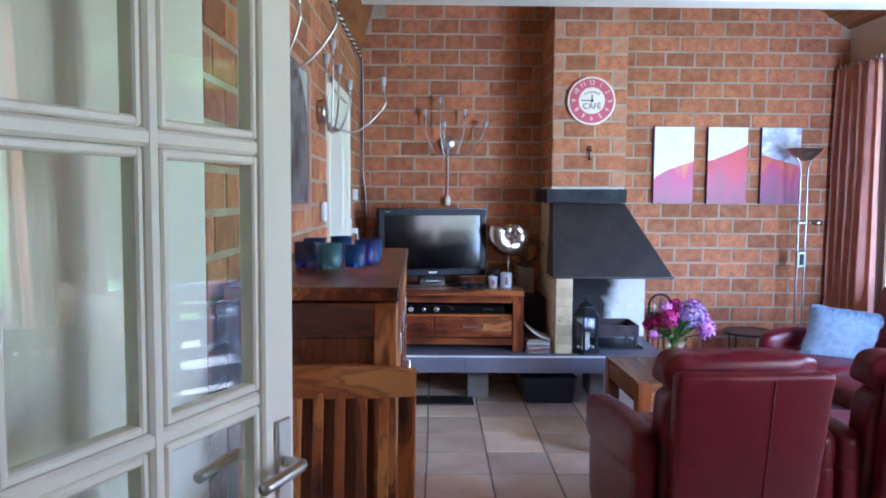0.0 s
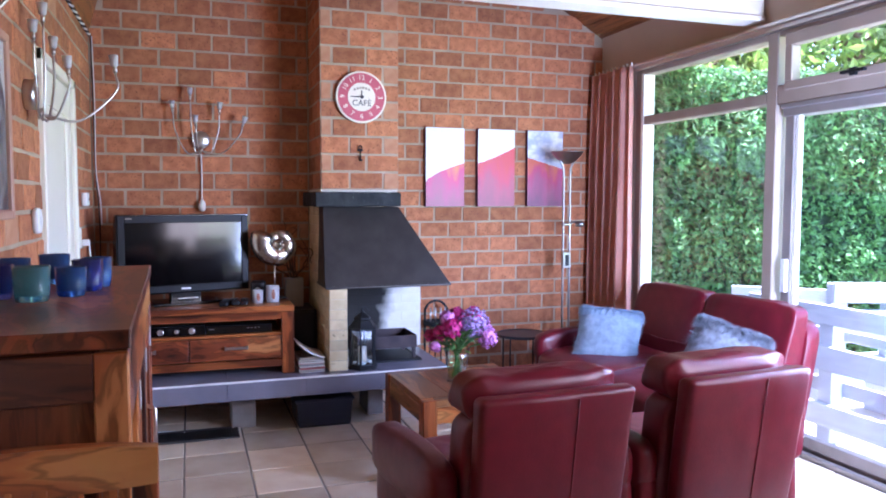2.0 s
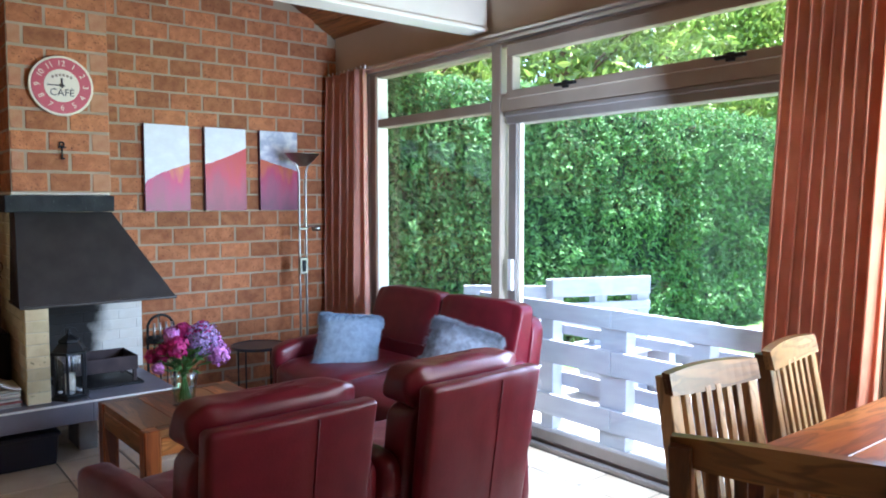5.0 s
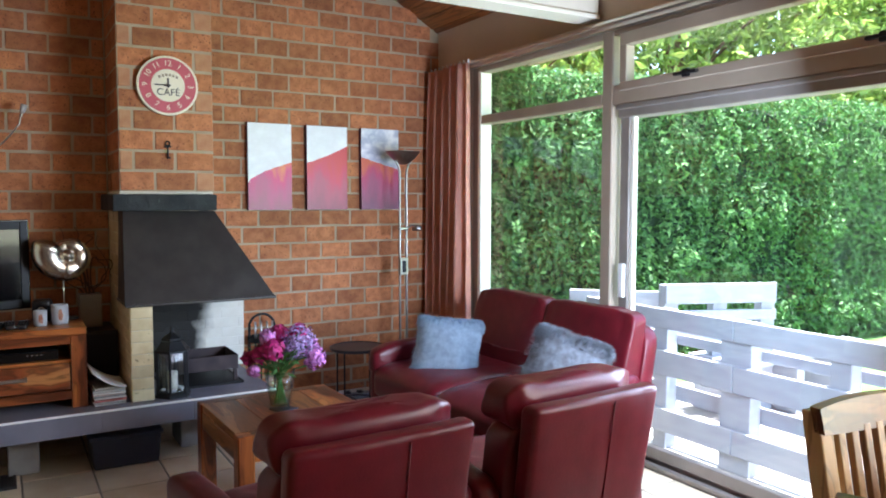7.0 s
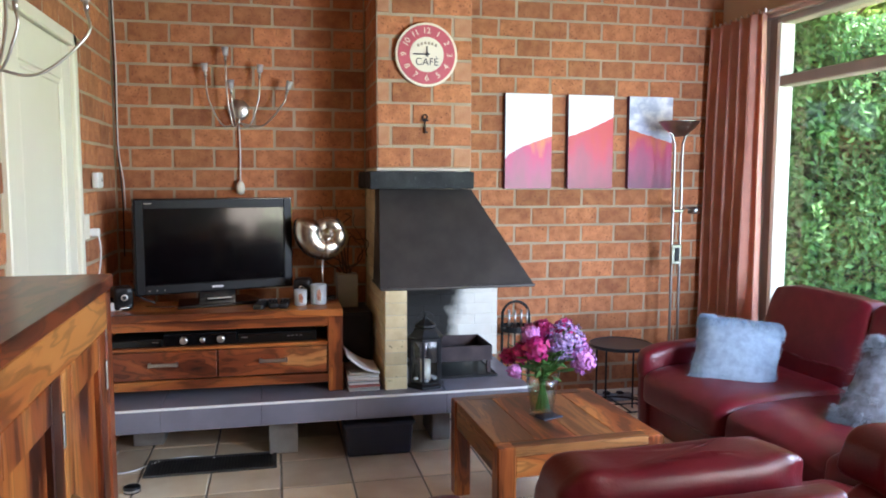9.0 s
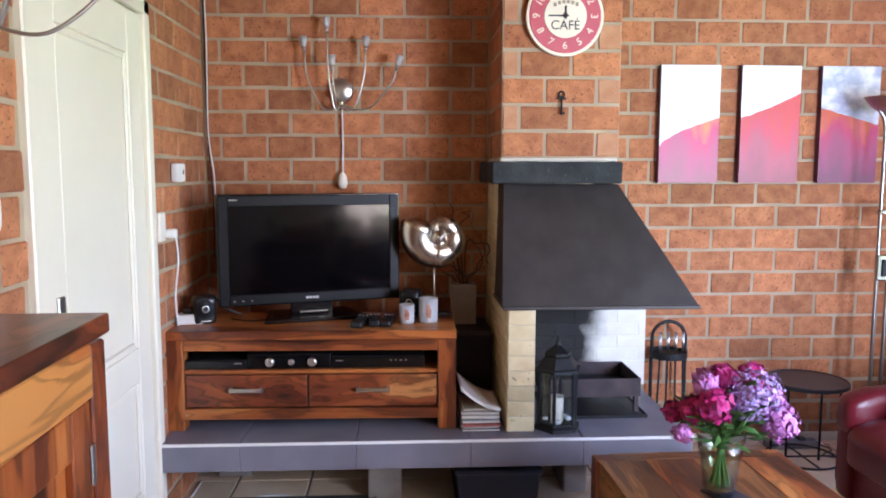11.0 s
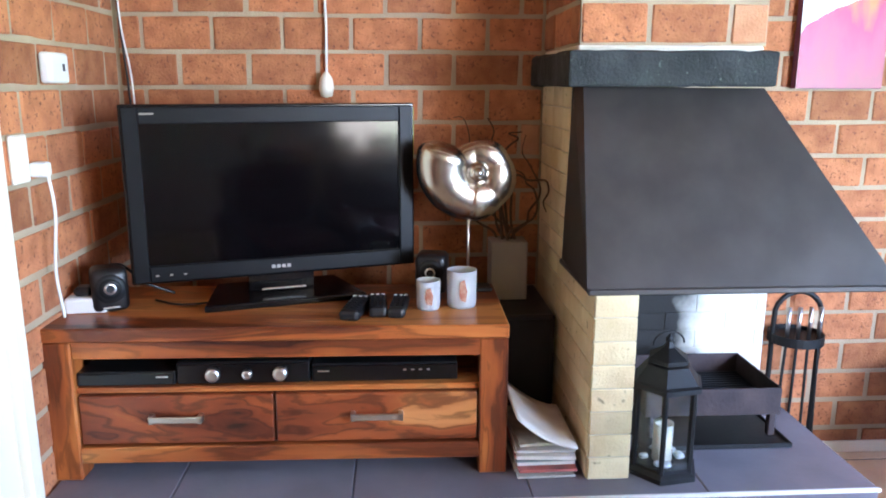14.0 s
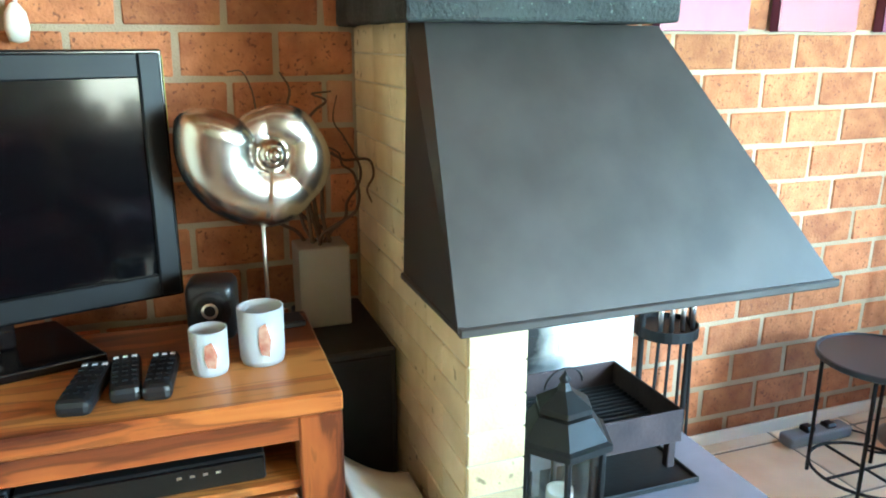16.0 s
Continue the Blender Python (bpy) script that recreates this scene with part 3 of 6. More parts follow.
for za, zb in ((0.2, 0.62), (0.74, 1.76)):
    part("panel_moulding", boxes([(-0.014, 0.13, za, -0.002, 0.155, zb), (-0.014, 0.64, za, -0.002, 0.665, zb), (-0.014, 0.155, za, -0.002, 0.64, za + 0.025), (-0.014, 0.155, zb - 0.025, -0.002, 0.64, zb)], 0.006), M_DOORPAINT, leaf)
handle = part("door_handle", boxes([(0.0, 0.06, 0.82, 0.008, 0.10, 1.02)], 0.003), M_CHROME, leaf, "satin metal lever on a plate")
part("lever", tube(curve_pts([(0.0, 0.08, 0.94), (0.045, 0.08, 0.94), (0.055, 0.11, 0.94), (0.05, 0.19, 0.935)]), 0.008), M_CHROME, handle, smooth=True)
part("door_stop", boxes([(-0.05, 0.82, 0.0, -0.01, 0.86, 0.03)]), M_IRON, door)

# open glazed door into the room
glazed = thing("door_2", -0.233, 1.154, 0.0, "open white painted glazed door with small panes and lever", "door", rz=-113.0, kind="structure")
# local x runs back along the leaf from its free edge
LW, LH, ST = 0.80, 1.98, 0.080
part("leaf_frame", boxes([(0.004, -0.02, 0, ST, 0.02, LH), (LW - ST, -0.02, 0, LW, 0.02, LH), (ST, -0.02, 0, LW - ST, 0.02, 0.335), (ST, -0.02, 1.80, LW - ST, 0.02, LH)], 0.004), M_PAINT, glazed)
cols = [ST, 0.284, 0.505, LW - ST]
levels = [0.335, 0.698, 1.061, 1.424, 1.80]
for x in cols[1:-1]:
    part("glazing_bar", boxes([(x - 0.011, -0.016, 0.335, x + 0.011, 0.016, 1.80)], 0.005), M_PAINT, glazed)
for z in levels[1:-1]:
    part("glazing_bar", boxes([(ST, -0.015, z - 0.011, LW - ST, 0.015, z + 0.011)], 0.005), M_PAINT, glazed)
for xa, xb in zip(cols, cols[1:]):
    for za, zb in zip(levels, levels[1:]):
        ia, ib = xa + (0.014 if xa != cols[0] else 0), xb - (0.014 if xb != cols[-1] else 0)
        part("pane_bead", boxes([(ia, -0.013, za + 0.012, ia + 0.012, 0.013, zb - 0.012), (ib - 0.012, -0.013, za + 0.012, ib, 0.013, zb - 0.012), (ia, -0.012, za + 0.012, ib, 0.012, za + 0.024), (ia, -0.012, zb - 0.024, ib, 0.012, zb - 0.012)], 0.003), M_PAINT, glazed)
        p = part("pane", boxes([(xa, -0.002, za, xb, 0.002, zb)], 0), M_DOORPANE, glazed)
        p.visible_shadow = False
for s in (-1, 1):
    h = part("door_handle", boxes([(0.022, s * 0.02, 0.86, 0.056, s * 0.027, 1.02)], 0.002), M_CHROME, glazed, "satin metal lever handle on a plate")
    part("lever", tube(curve_pts([(0.039, s * 0.02, 0.955), (0.039, s * 0.05, 0.955), (0.052, s * 0.060, 0.955), (0.135, s * 0.056, 0.950)]), 0.009), M_CHROME, h, smooth=True)
part("latch_plate", boxes([(0.002, -0.01, 0.86, 0.006, 0.01, 1.02)], 0), M_CHROME, glazed)

structure("baseboard", boxes([(1.52, YN - 0.012, 0.0, XR - 0.002, YN - 0.004, 0.045)], 0.002), M_PAINT, "low white skirting strip along the brick wall", "baseboard")

floor = structure("floor", boxes([(XL - 0.2, -2.7, -0.12, XR + 0.02, YN + 0.1, -0.004)], 0), M_GROUT, "terracotta-beige square floor tiles with grey joints", "floor")

# ---- hearth ----
hearth = thing("hearth_plinth", 0.48, 5.1, 0.0, "low grey-violet tiled hearth slab on concrete blocks", "hearth")
HX, HY = 0.48, 5.1
PF, PT, PB = 4.71, 0.335, 0.225
slab = part("slab", boxes([(XL + 0.004 - HX, PF + 0.004 - HY, PB, 1.515 - HX, YN - 0.004 - HY, PT - 0.012)], 0.002), M_PLINTH, hearth)
for k, x in enumerate([-0.545, -0.24, 0.20, 0.64, 1.08]):
    x1 = [-0.243, 0.197, 0.637, 1.077, 1.512][k]
    part("front_tile", box(x - HX, PF - HY, PB, x1 - HX, PF + 0.006 - HY, PT - 0.008, 0.002), M_PLINTH, hearth)
    part("top_tile", box(x - HX, PF + 0.002 - HY, PT - 0.012, x1 - HX, YN - 0.006 - HY, PT, 0.0025), M_PLINTH, hearth)
# metal edge made white so that its lit gleam is in the colour
part("edge_trim", box(-0.545 - HX, PF - 0.004 - HY, PT - 0.010, 1.517 - HX, PF + 0.006 - HY, PT + 0.001, 0.002), M_WHITEPL, hearth, "thin metal edge strip, its glint given as white")
for x0, x1, y in ((0.23, 0.37, 4.94), (1.06, 1.16, 4.97), (-0.45, -0.30, 5.2)):
    part("support_block", box(x0 - HX, y - HY, 0, x1 - HX, y + 0.25 - HY, PB, 0.006), M_CONC, hearth, "grey concrete block")

pier = thing("fireplace_pier", 0.845, 5.15, PT, "pale yellow firebrick side wall of the hearth", "fireplace")
part("core", boxes([(-0.054, -0.357, 0, 0.051, 0.37, 0.485), (-0.054, -0.057, 0.485, 0.051, 0.37, 0.97)], 0), M_FIREJOINT, pier)
fire_bricks = {}


def firebrick(parent, w, h, d, m, mat):
    key = (round(w, 3), round(h, 3), round(d, 3), mat.name)
    if key not in fire_bricks:
        bm = box(-w / 2, -d / 2, -h / 2, w / 2, d / 2, h / 2, 0.002, 1)
        me = bpy.data.meshes.new("brick")
        bm.to_mesh(me)
        bm.free()
        me.materials.append(mat)
        fire_bricks[key] = me
    ob = new("brick", fire_bricks[key])
    ob.parent = parent
    ob.matrix_basis = m


FH = 0.0615
rng = random.Random(4)
for k in range(16):
    z = FH * (k + 0.5)
    if k < 8:
        firebrick(pier, 0.107, FH - 0.003, 0.03, pose(0.0, -0.345, z, 0, 0, rng.uniform(-0.3, 0.3)), M_YELLOW)
    ys = [-0.355 if k < 8 else -0.06, -0.24 + (0.09 if k % 2 else 0), -0.02 + (0.09 if k % 2 else 0), 0.20, 0.375]
    ys = sorted(y for y in ys if y >= (-0.355 if k < 8 else -0.06))
    for a, b in zip(ys, ys[1:]):
        if b - a > 0.03:
            firebrick(pier, b - a - 0.003, FH - 0.003, 0.03, pose(-0.042, (a + b) / 2, z, 0, 0, 90), M_YELLOW)
            if k < 8:
                firebrick(pier, b - a - 0.003, FH - 0.003, 0.02, pose(0.044, (a + b) / 2, z, 0, 0, 90), M_YELLOW)

fireback = thing("fireback", 1.22, 5.45, PT, "white firebrick back wall blackened by soot beside the pier", "fireplace")
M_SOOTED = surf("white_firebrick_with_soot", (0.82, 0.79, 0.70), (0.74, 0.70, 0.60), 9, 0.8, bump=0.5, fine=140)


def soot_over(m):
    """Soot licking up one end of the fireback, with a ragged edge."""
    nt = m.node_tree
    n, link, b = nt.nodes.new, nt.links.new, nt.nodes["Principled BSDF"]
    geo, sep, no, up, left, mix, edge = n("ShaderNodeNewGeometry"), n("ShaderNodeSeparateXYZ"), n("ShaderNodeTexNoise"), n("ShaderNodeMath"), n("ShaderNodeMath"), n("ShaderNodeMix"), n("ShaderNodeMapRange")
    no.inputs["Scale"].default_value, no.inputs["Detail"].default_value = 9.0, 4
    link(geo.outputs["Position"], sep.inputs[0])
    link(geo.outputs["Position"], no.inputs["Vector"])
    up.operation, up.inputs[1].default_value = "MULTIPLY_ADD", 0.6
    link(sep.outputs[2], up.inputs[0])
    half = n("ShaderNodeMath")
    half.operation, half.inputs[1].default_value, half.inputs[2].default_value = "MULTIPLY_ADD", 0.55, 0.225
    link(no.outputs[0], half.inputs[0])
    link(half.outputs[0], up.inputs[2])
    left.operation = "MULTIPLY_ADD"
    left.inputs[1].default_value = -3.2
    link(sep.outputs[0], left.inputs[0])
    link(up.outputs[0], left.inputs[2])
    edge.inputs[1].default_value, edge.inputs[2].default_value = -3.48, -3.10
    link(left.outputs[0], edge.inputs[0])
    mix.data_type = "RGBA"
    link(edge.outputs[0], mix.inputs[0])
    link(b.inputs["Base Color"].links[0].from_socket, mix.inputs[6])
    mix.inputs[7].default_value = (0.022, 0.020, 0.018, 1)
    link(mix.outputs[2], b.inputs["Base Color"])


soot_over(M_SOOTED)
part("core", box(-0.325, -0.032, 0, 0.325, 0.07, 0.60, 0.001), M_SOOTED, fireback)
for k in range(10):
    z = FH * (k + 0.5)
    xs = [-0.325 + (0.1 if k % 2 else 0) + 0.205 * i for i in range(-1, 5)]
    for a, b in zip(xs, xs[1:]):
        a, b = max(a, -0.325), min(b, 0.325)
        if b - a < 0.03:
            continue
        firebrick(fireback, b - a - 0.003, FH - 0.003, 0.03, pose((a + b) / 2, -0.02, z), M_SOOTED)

hood = thing("fireplace_hood", 1.15, 4.77, 0.838, "black steel fireplace hood sloping out to one side", "fireplace hood")
bm = bmesh.new()
o = Vector((1.15, 4.77, 0.838))
P = {k: Vector(v) - o for k, v in dict(a=(0.765, 4.77, 0.838), b=(1.546, 4.77, 0.834), c=(1.546, 5.42, 0.836), d=(0.772, 5.09, 0.845), e=(0.80, 5.035, 1.315), f=(1.282, 5.035, 1.312), g=(1.282, 5.42, 1.312), h=(0.788, 5.10, 1.315), i=(1.0, 5.42, 1.312), j=(0.93, 5.42, 0.845), k=(0.93, 5.10, 0.845), l=(0.93, 5.10, 1.312)).items()}
vs = {k: bm.verts.new(p) for k, p in P.items()}
for f in ("abfe", "bcgf", "aehd"):
    bm.faces.new([vs[k] for k in f])
bmesh.ops.recalc_face_normals(bm, faces=bm.faces)
hb = part("hood_shell", bm, M_STEEL, hood)
sol = hb.modifiers.new("thick", "SOLIDIFY")
sol.thickness, sol.offset = 0.006, -1
part("lower_flange", boxes([(0.767 - 1.15, -0.003, -0.010, 1.548 - 1.15, 0.012, 0.006), (1.534 - 1.15, 0.0, -0.008, 1.548 - 1.15, 0.65, 0.006), (0.765 - 1.15, 0.0, -0.006, 0.78 - 1.15, 0.32, 0.008)], 0.003), M_STEEL, hood)
part("back_strip", box(0.785 - 1.15, 0.318, 0.008, 0.80 - 1.15, 0.332, 0.478, 0.002), M_STEEL, hood)
lint = thing("slate_lintel", 1.01, 5.25, 1.316, "rough black slate lintel under the chimney breast", "lintel")
bm = box(-0.265, -0.285, 0, 0.27, 0.26, 0.088, 0.006, 2)
bmesh.ops.subdivide_edges(bm, edges=[e for e in bm.edges if e.calc_length() > 0.2], cuts=14)
for v in bm.verts:
    v.co += Vector([noise.noise(v.co * 22 + Vector((k * 9.1, 0, 0))) * 0.006 for k in range(3)])
part("stone", bm, M_SLATE, lint)
part("mortar_bed", box(-0.225, -0.20, 0.086, 0.27, 0.25, 0.104, 0.005), M_WHITEBRICK, lint, "white mortar bed")

# ---- television corner ----
cab = thing("tv_cabinet", 0.016, 4.845, PT, "banded reddish hardwood television cabinet with two drawers", "cabinet", rz=-1.0)
CW, CD, CHH = 0.575, 0.40, 0.403
part("top_board", box(-CW, 0, CHH - 0.036, CW, CD, CHH, 0.004), W["x"], cab)
part("apron", box(-CW + 0.075, 0.006, CHH - 0.08, CW - 0.06, 0.03, CHH - 0.036, 0.002), W["x"], cab)
for s in (-1, 1):
    part("side_panel", box(s * (CW - 0.02) - 0.012, 0.03, 0.05, s * (CW - 0.02) + 0.012, CD - 0.02, CHH - 0.036, 0.002), W["y"], cab)
    for y in (0.002, CD - 0.075):
        part("leg", box(s * (CW - 0.037) - 0.036, y, 0, s * (CW - 0.037) + 0.036, y + 0.07, CHH - 0.036, 0.004), W["z"], cab)
part("shelf", box(-CW + 0.07, 0.02, 0.228, CW - 0.07, CD - 0.03, 0.243, 0.002), W["x"], cab)
part("bottom_rail", box(-CW + 0.072, 0.004, 0.045, CW - 0.072, 0.03, 0.088, 0.003), W["x"], cab)
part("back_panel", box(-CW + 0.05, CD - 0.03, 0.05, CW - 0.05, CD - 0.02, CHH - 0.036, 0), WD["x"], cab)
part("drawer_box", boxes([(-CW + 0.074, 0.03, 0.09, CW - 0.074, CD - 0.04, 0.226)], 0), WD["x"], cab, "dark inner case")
for x0, x1, mt in ((-CW + 0.076, -0.018, WR["x"]), (-0.012, CW - 0.078, WR["x"])):
    dr = part("drawer", box(x0, 0.010, 0.094, x1, 0.034, 0.224, 0.005, 2), mt, cab)
    xm = (x0 + x1) / 2
    part("handle", boxes([(xm - 0.066, -0.012, 0.158, xm + 0.066, -0.004, 0.174), (xm - 0.066, -0.012, 0.156, xm - 0.054, 0.012, 0.176), (xm + 0.054, -0.012, 0.156, xm + 0.066, 0.012, 0.176)], 0.002), M_CHROME, dr, "brushed steel handle")


def av_box(x, w, h, d, label, knobs=(), marks=(), y=4.875):
    t = thing("av_receiver", x, y, PT + 0.2425, label, "electronics")
    part("case", box(-w / 2, 0, 0.004, w / 2, d, h, 0.003), M_BLACK, t)
    part("front_panel", box(-w / 2 + 0.002, -0.004, 0.006, w / 2 - 0.002, 0.002, h - 0.004, 0.002), M_GLOSSBLACK, t)
    for kx, r in knobs:
        k = part("knob", lathe([(0, 0.0), (r, 0), (r * 0.92, 0.012), (r * 0.5, 0.013), (0, 0.013)], 20), M_CHROME, t, "silver dial", True)
        k.matrix_basis = pose(kx, -0.004, h / 2, 90)
    for mx, mw in marks:
        part("marking", box(mx - mw / 2, -0.0052, h * 0.62, mx + mw / 2, -0.004, h * 0.62 + 0.004, 0), M_CHROME, t)
    return t


av_box(-0.365, 0.24, 0.04, 0.22, "black set-top box in the cabinet's open shelf", (), ((0.09, 0.03),))
av_box(-0.075, 0.33, 0.062, 0.26, "black stereo amplifier with three silver dials", ((-0.075, 0.019), (0.01, 0.013), (0.092, 0.019)), ())
av_box(0.28, 0.37, 0.052, 0.26, "slim black disc player in the open shelf", (), ((-0.155, 0.03), (0.05, 0.008), (0.07, 0.008), (0.09, 0.008), (0.11, 0.008)))

tv = thing("television", -0.012, 5.14, PT + CHH + 0.001, "flat dark-framed television on a glossy black foot", "television", rz=16.2)
TW, TB, TT = 0.388, 0.062, 0.53
part("housing", prism([(-0.012, TB), (0.03, TB), (0.075, TB + 0.10), (0.075, TT - 0.12), (0.03, TT), (-0.012, TT)], "x", -TW, TW, 0.004), M_GLOSSBLACK, tv)
b = 0.046
part("bezel", boxes([(-TW + 0.007, -0.022, TB + 0.006, -TW + b, -0.010, TT - 0.006), (TW - b, -0.022, TB + 0.006, TW - 0.007, -0.010, TT - 0.006), (-TW + b, -0.022, TT - b - 0.004, TW - b, -0.010, TT - 0.006), (-TW + b, -0.022, TB + 0.006, TW - b, -0.010, TB + 0.050)], 0.003), M_BEZEL, tv, "graphite grey surround")
part("screen", box(-TW + b, -0.014, TB + 0.05, TW - b, -0.010, TT - b - 0.004, 0), M_SCREEN, tv, "switched-off dark screen")
for i in range(4):
    part("maker_mark", box(-0.028 + 0.014 * i, -0.0235, TB + 0.022, -0.018 + 0.014 * i, -0.022, TB + 0.031, 0), M_CHROME, tv)
part("model_mark", box(-TW + 0.05, -0.0235, TT - 0.026, -TW + 0.085, -0.022, TT - 0.021, 0), M_CERAMIC, tv)
for i in range(3):
    part("status_light", box(-TW + 0.06 + 0.035 * i, -0.0235, TB + 0.022, -TW + 0.068 + 0.035 * i, -0.022, TB + 0.026, 0), M_CERAMIC, tv)
part("edge_sticker", box(TW - 0.004, -0.008, TT - 0.15, TW + 0.001, 0.012, TT - 0.012, 0), surf("yellow_sticker", (0.55, 0.52, 0.10), (0.42, 0.44, 0.09), 20, 0.5, bump=0), tv, "yellow energy sticker on the edge")
part("neck", box(-0.09, -0.008, 0.018, 0.09, 0.04, TB + 0.02, 0.004), M_GLOSSBLACK, tv)
part("foot_bar", box(-0.06, -0.052, 0.03, 0.06, -0.046, 0.036, 0.002), M_CHROME, tv, "thin silver bar")
part("foot", prism([(-0.215, -0.12), (0.215, -0.12), (0.17, 0.11), (-0.17, 0.11)], "z", 0, 0.018, 0.004), M_GLOSSBLACK, tv, "wide glossy black foot")

ZC = PT + CHH + 0.001


def speaker(x, y, rz):
    t = thing("speaker", x, y, ZC, "small black satellite loudspeaker with a round cone", "loudspeaker", "satellite loudspeakers", rz)
    part("cabinet", box(-0.045, 0, 0, 0.045, 0.09, 0.115, 0.018, 3), M_BLACK, t, smooth=True)
    for z, r, mt in ((0.064, 0.038, M_IRON), (0.064, 0.027, M_BEZEL), (0.064, 0.015, M_CHROME)):
        c = part("cone" if r < 0.03 else "ring", lathe([(r, 0), (r, 0.004 + (0.031 - r) * 0.1), (r * 0.6, 0.003), (0, 0.004)], 24), mt, t, smooth=True)
        c.matrix_basis = pose(0, 0.0, z, 90)
    part("marking", box(-0.02, -0.001, 0.012, 0.02, 0.001, 0.016, 0), M_CHROME, t)


speaker(-0.425, 4.985, 24)
speaker(0.405, 5.11, -10)

# nautilus ornament on a rod
sn = thing("nautilus_ornament", 0.538, 5.165, ZC, "polished metal nautilus shell ornament on a rod", "ornament", rz=4)
part("base", box(-0.045, -0.03, 0, 0.045, 0.03, 0.012, 0.003), M_BLACK, sn, "dark base")
part("rod", tube([(-0.022, 0, 0.01), (-0.022, 0, 0.26)], 0.004, 10), M_CHROME, sn, smooth=True)
bm = bmesh.new()
turns, nseg, rs = 1.9, 260, 22
rings = []
for i in range(nseg + 1):
    back = (1 - i / nseg) * turns * 2 * math.pi
    th = radians(158) + back
    R = 0.178 * math.exp(-0.135 * back)
    cr, tr = R * 0.56, R * 0.44
    c = Vector((math.cos(th) * cr, 0, math.sin(th) * cr))
    rad = c.normalized()
    rib = 1 + (0.13 * abs(math.sin(back * 2.4)) - 0.06 if back > 1.8 else 0.015 * noise.noise(Vector((back * 3, 0, 2))))
    rings.append([bm.verts.new(Vector((0, 0, 0.342)) + c + rad * tr * rib * math.cos(2 * math.pi * k / rs) + Vector((0, 1, 0)) * tr * 0.62 * rib * math.sin(2 * math.pi * k / rs)) for k in range(rs)])
for a, c in zip(rings, rings[1:]):
    for k in range(rs):
        bm.faces.new((a[k], a[(k + 1) % rs], c[(k + 1) % rs], c[k]))
bm.faces.new(rings[0])
last, th = rings[-1], radians(158)
ahead = Vector((math.sin(th), 0, -math.cos(th)))
mid = sum((v.co for v in last), Vector()) / rs
prev = last
for q in (20, 40, 60, 78):
    ring = [bm.verts.new(mid + (v.co - mid) * math.cos(radians(q)) + ahead * 0.045 * math.sin(radians(q))) for v in last]
    for k in range(rs):
        bm.faces.new((prev[k], prev[(k + 1) % rs], ring[(k + 1) % rs], ring[k]))
    prev = ring
bm.faces.new(prev)
bmesh.ops.recalc_face_normals(bm, faces=bm.faces)
part("shell", bm, M_POLISH, sn, smooth=True)
for k, (rr, yy) in enumerate(((0.030, -0.030), (0.016, -0.040))):
    e = part("shell_eye", lathe([(0, 0.012), (rr * 0.6, 0.009), (rr, 0.0), (rr, -0.02)], 20), M_POLISH, sn, smooth=True)
    e.matrix_basis = pose(0, yy, 0.342, 90)


def tealight(x, y, r, h):
    t = thing("candle_glass", x, y, ZC, "frosted candle glass with a brown feather print", "candle holder", "feather candle glasses")
    part("tumbler", lathe([(0, 0.0), (r * 0.93, 0), (r, 0.01), (r * 1.03, h), (r * 0.95, h), (r * 0.9, 0.012), (0, 0.012)], 28), M_FROST, t, smooth=True)
    bm = bmesh.new()
    pts = [(-0.006, 0.25), (0.008, 0.2), (0.012, 0.5), (0.004, 0.82), (-0.008, 0.75), (-0.010, 0.45)]
    vs = [bm.verts.new((u, -math.sqrt((r * 1.035) ** 2 - u * u) - 0.0015, v * h)) for u, v in pts]
    bm.faces.new(vs)
    part("feather_print", bm, M_RUST, t, "printed brown feather")


tealight(0.395, 4.985, 0.031, 0.078)
tealight(0.485, 5.005, 0.039, 0.10)


def remote(x, y, rz, l, w):
    t = thing("remote_control", x, y, ZC, "black remote control with rows of small buttons", "remote control", "remote controls", rz)
    part("body", box(-w / 2, -l / 2, 0, w / 2, l / 2, 0.028, 0.010, 2), M_BLACK, t)
    for i in range(6):
        for j in range(3):
            part("button", box(-w * 0.3 + j * w * 0.3 - 0.004, -l * 0.3 + i * l * 0.13 - 0.003, 0.027, -w * 0.3 + j * w * 0.3 + 0.004, -l * 0.3 + i * l * 0.13 + 0.003, 0.030, 0), M_BEZEL if i < 5 else M_FROST, t)


remote(0.205, 4.955, -10, 0.16, 0.052)
remote(0.262, 4.975, 2, 0.15, 0.048)
remote(0.317, 4.965, -6, 0.15, 0.046)

pv = thing("branch_vase", 0.665, 5.37, 0.335, "square taupe vase with dark twisted branches, on a black subwoofer", "vase")
pv.location.z = 0.66
part("vase", prism([(-0.062, -0.05), (0.052, -0.05), (0.052, 0.05), (-0.062, 0.05)], "z", 0, 0.185, 0.004), M_CERAMIC, pv)
rng = random.Random(11)
for i in range(5):
    p, d = Vector((rng.uniform(-0.03, 0.03), rng.uniform(-0.03, 0.03), 0.17)), Vector((rng.uniform(-0.5, 0.5), rng.uniform(-0.35, 0.05), 1)).normalized()
    pts = [p.copy()]
    for k in range(9):
        d = (d + Vector((rng.uniform(-0.75, 0.75), rng.uniform(-0.4, 0.3), rng.uniform(-0.35, 0.35)))).normalized()
        q = p + d * rng.uniform(0.035, 0.06)
        q.x, q.y, q.z = max(-0.26, min(0.10, q.x)), min(0.11, q.y), min(0.56, q.z)
        p = q
        pts.append(p.copy())
    part("branch", tube(curve_pts(pts, 4), 0.0045, 6, taper=0.3), M_TWIG, pv, smooth=True)
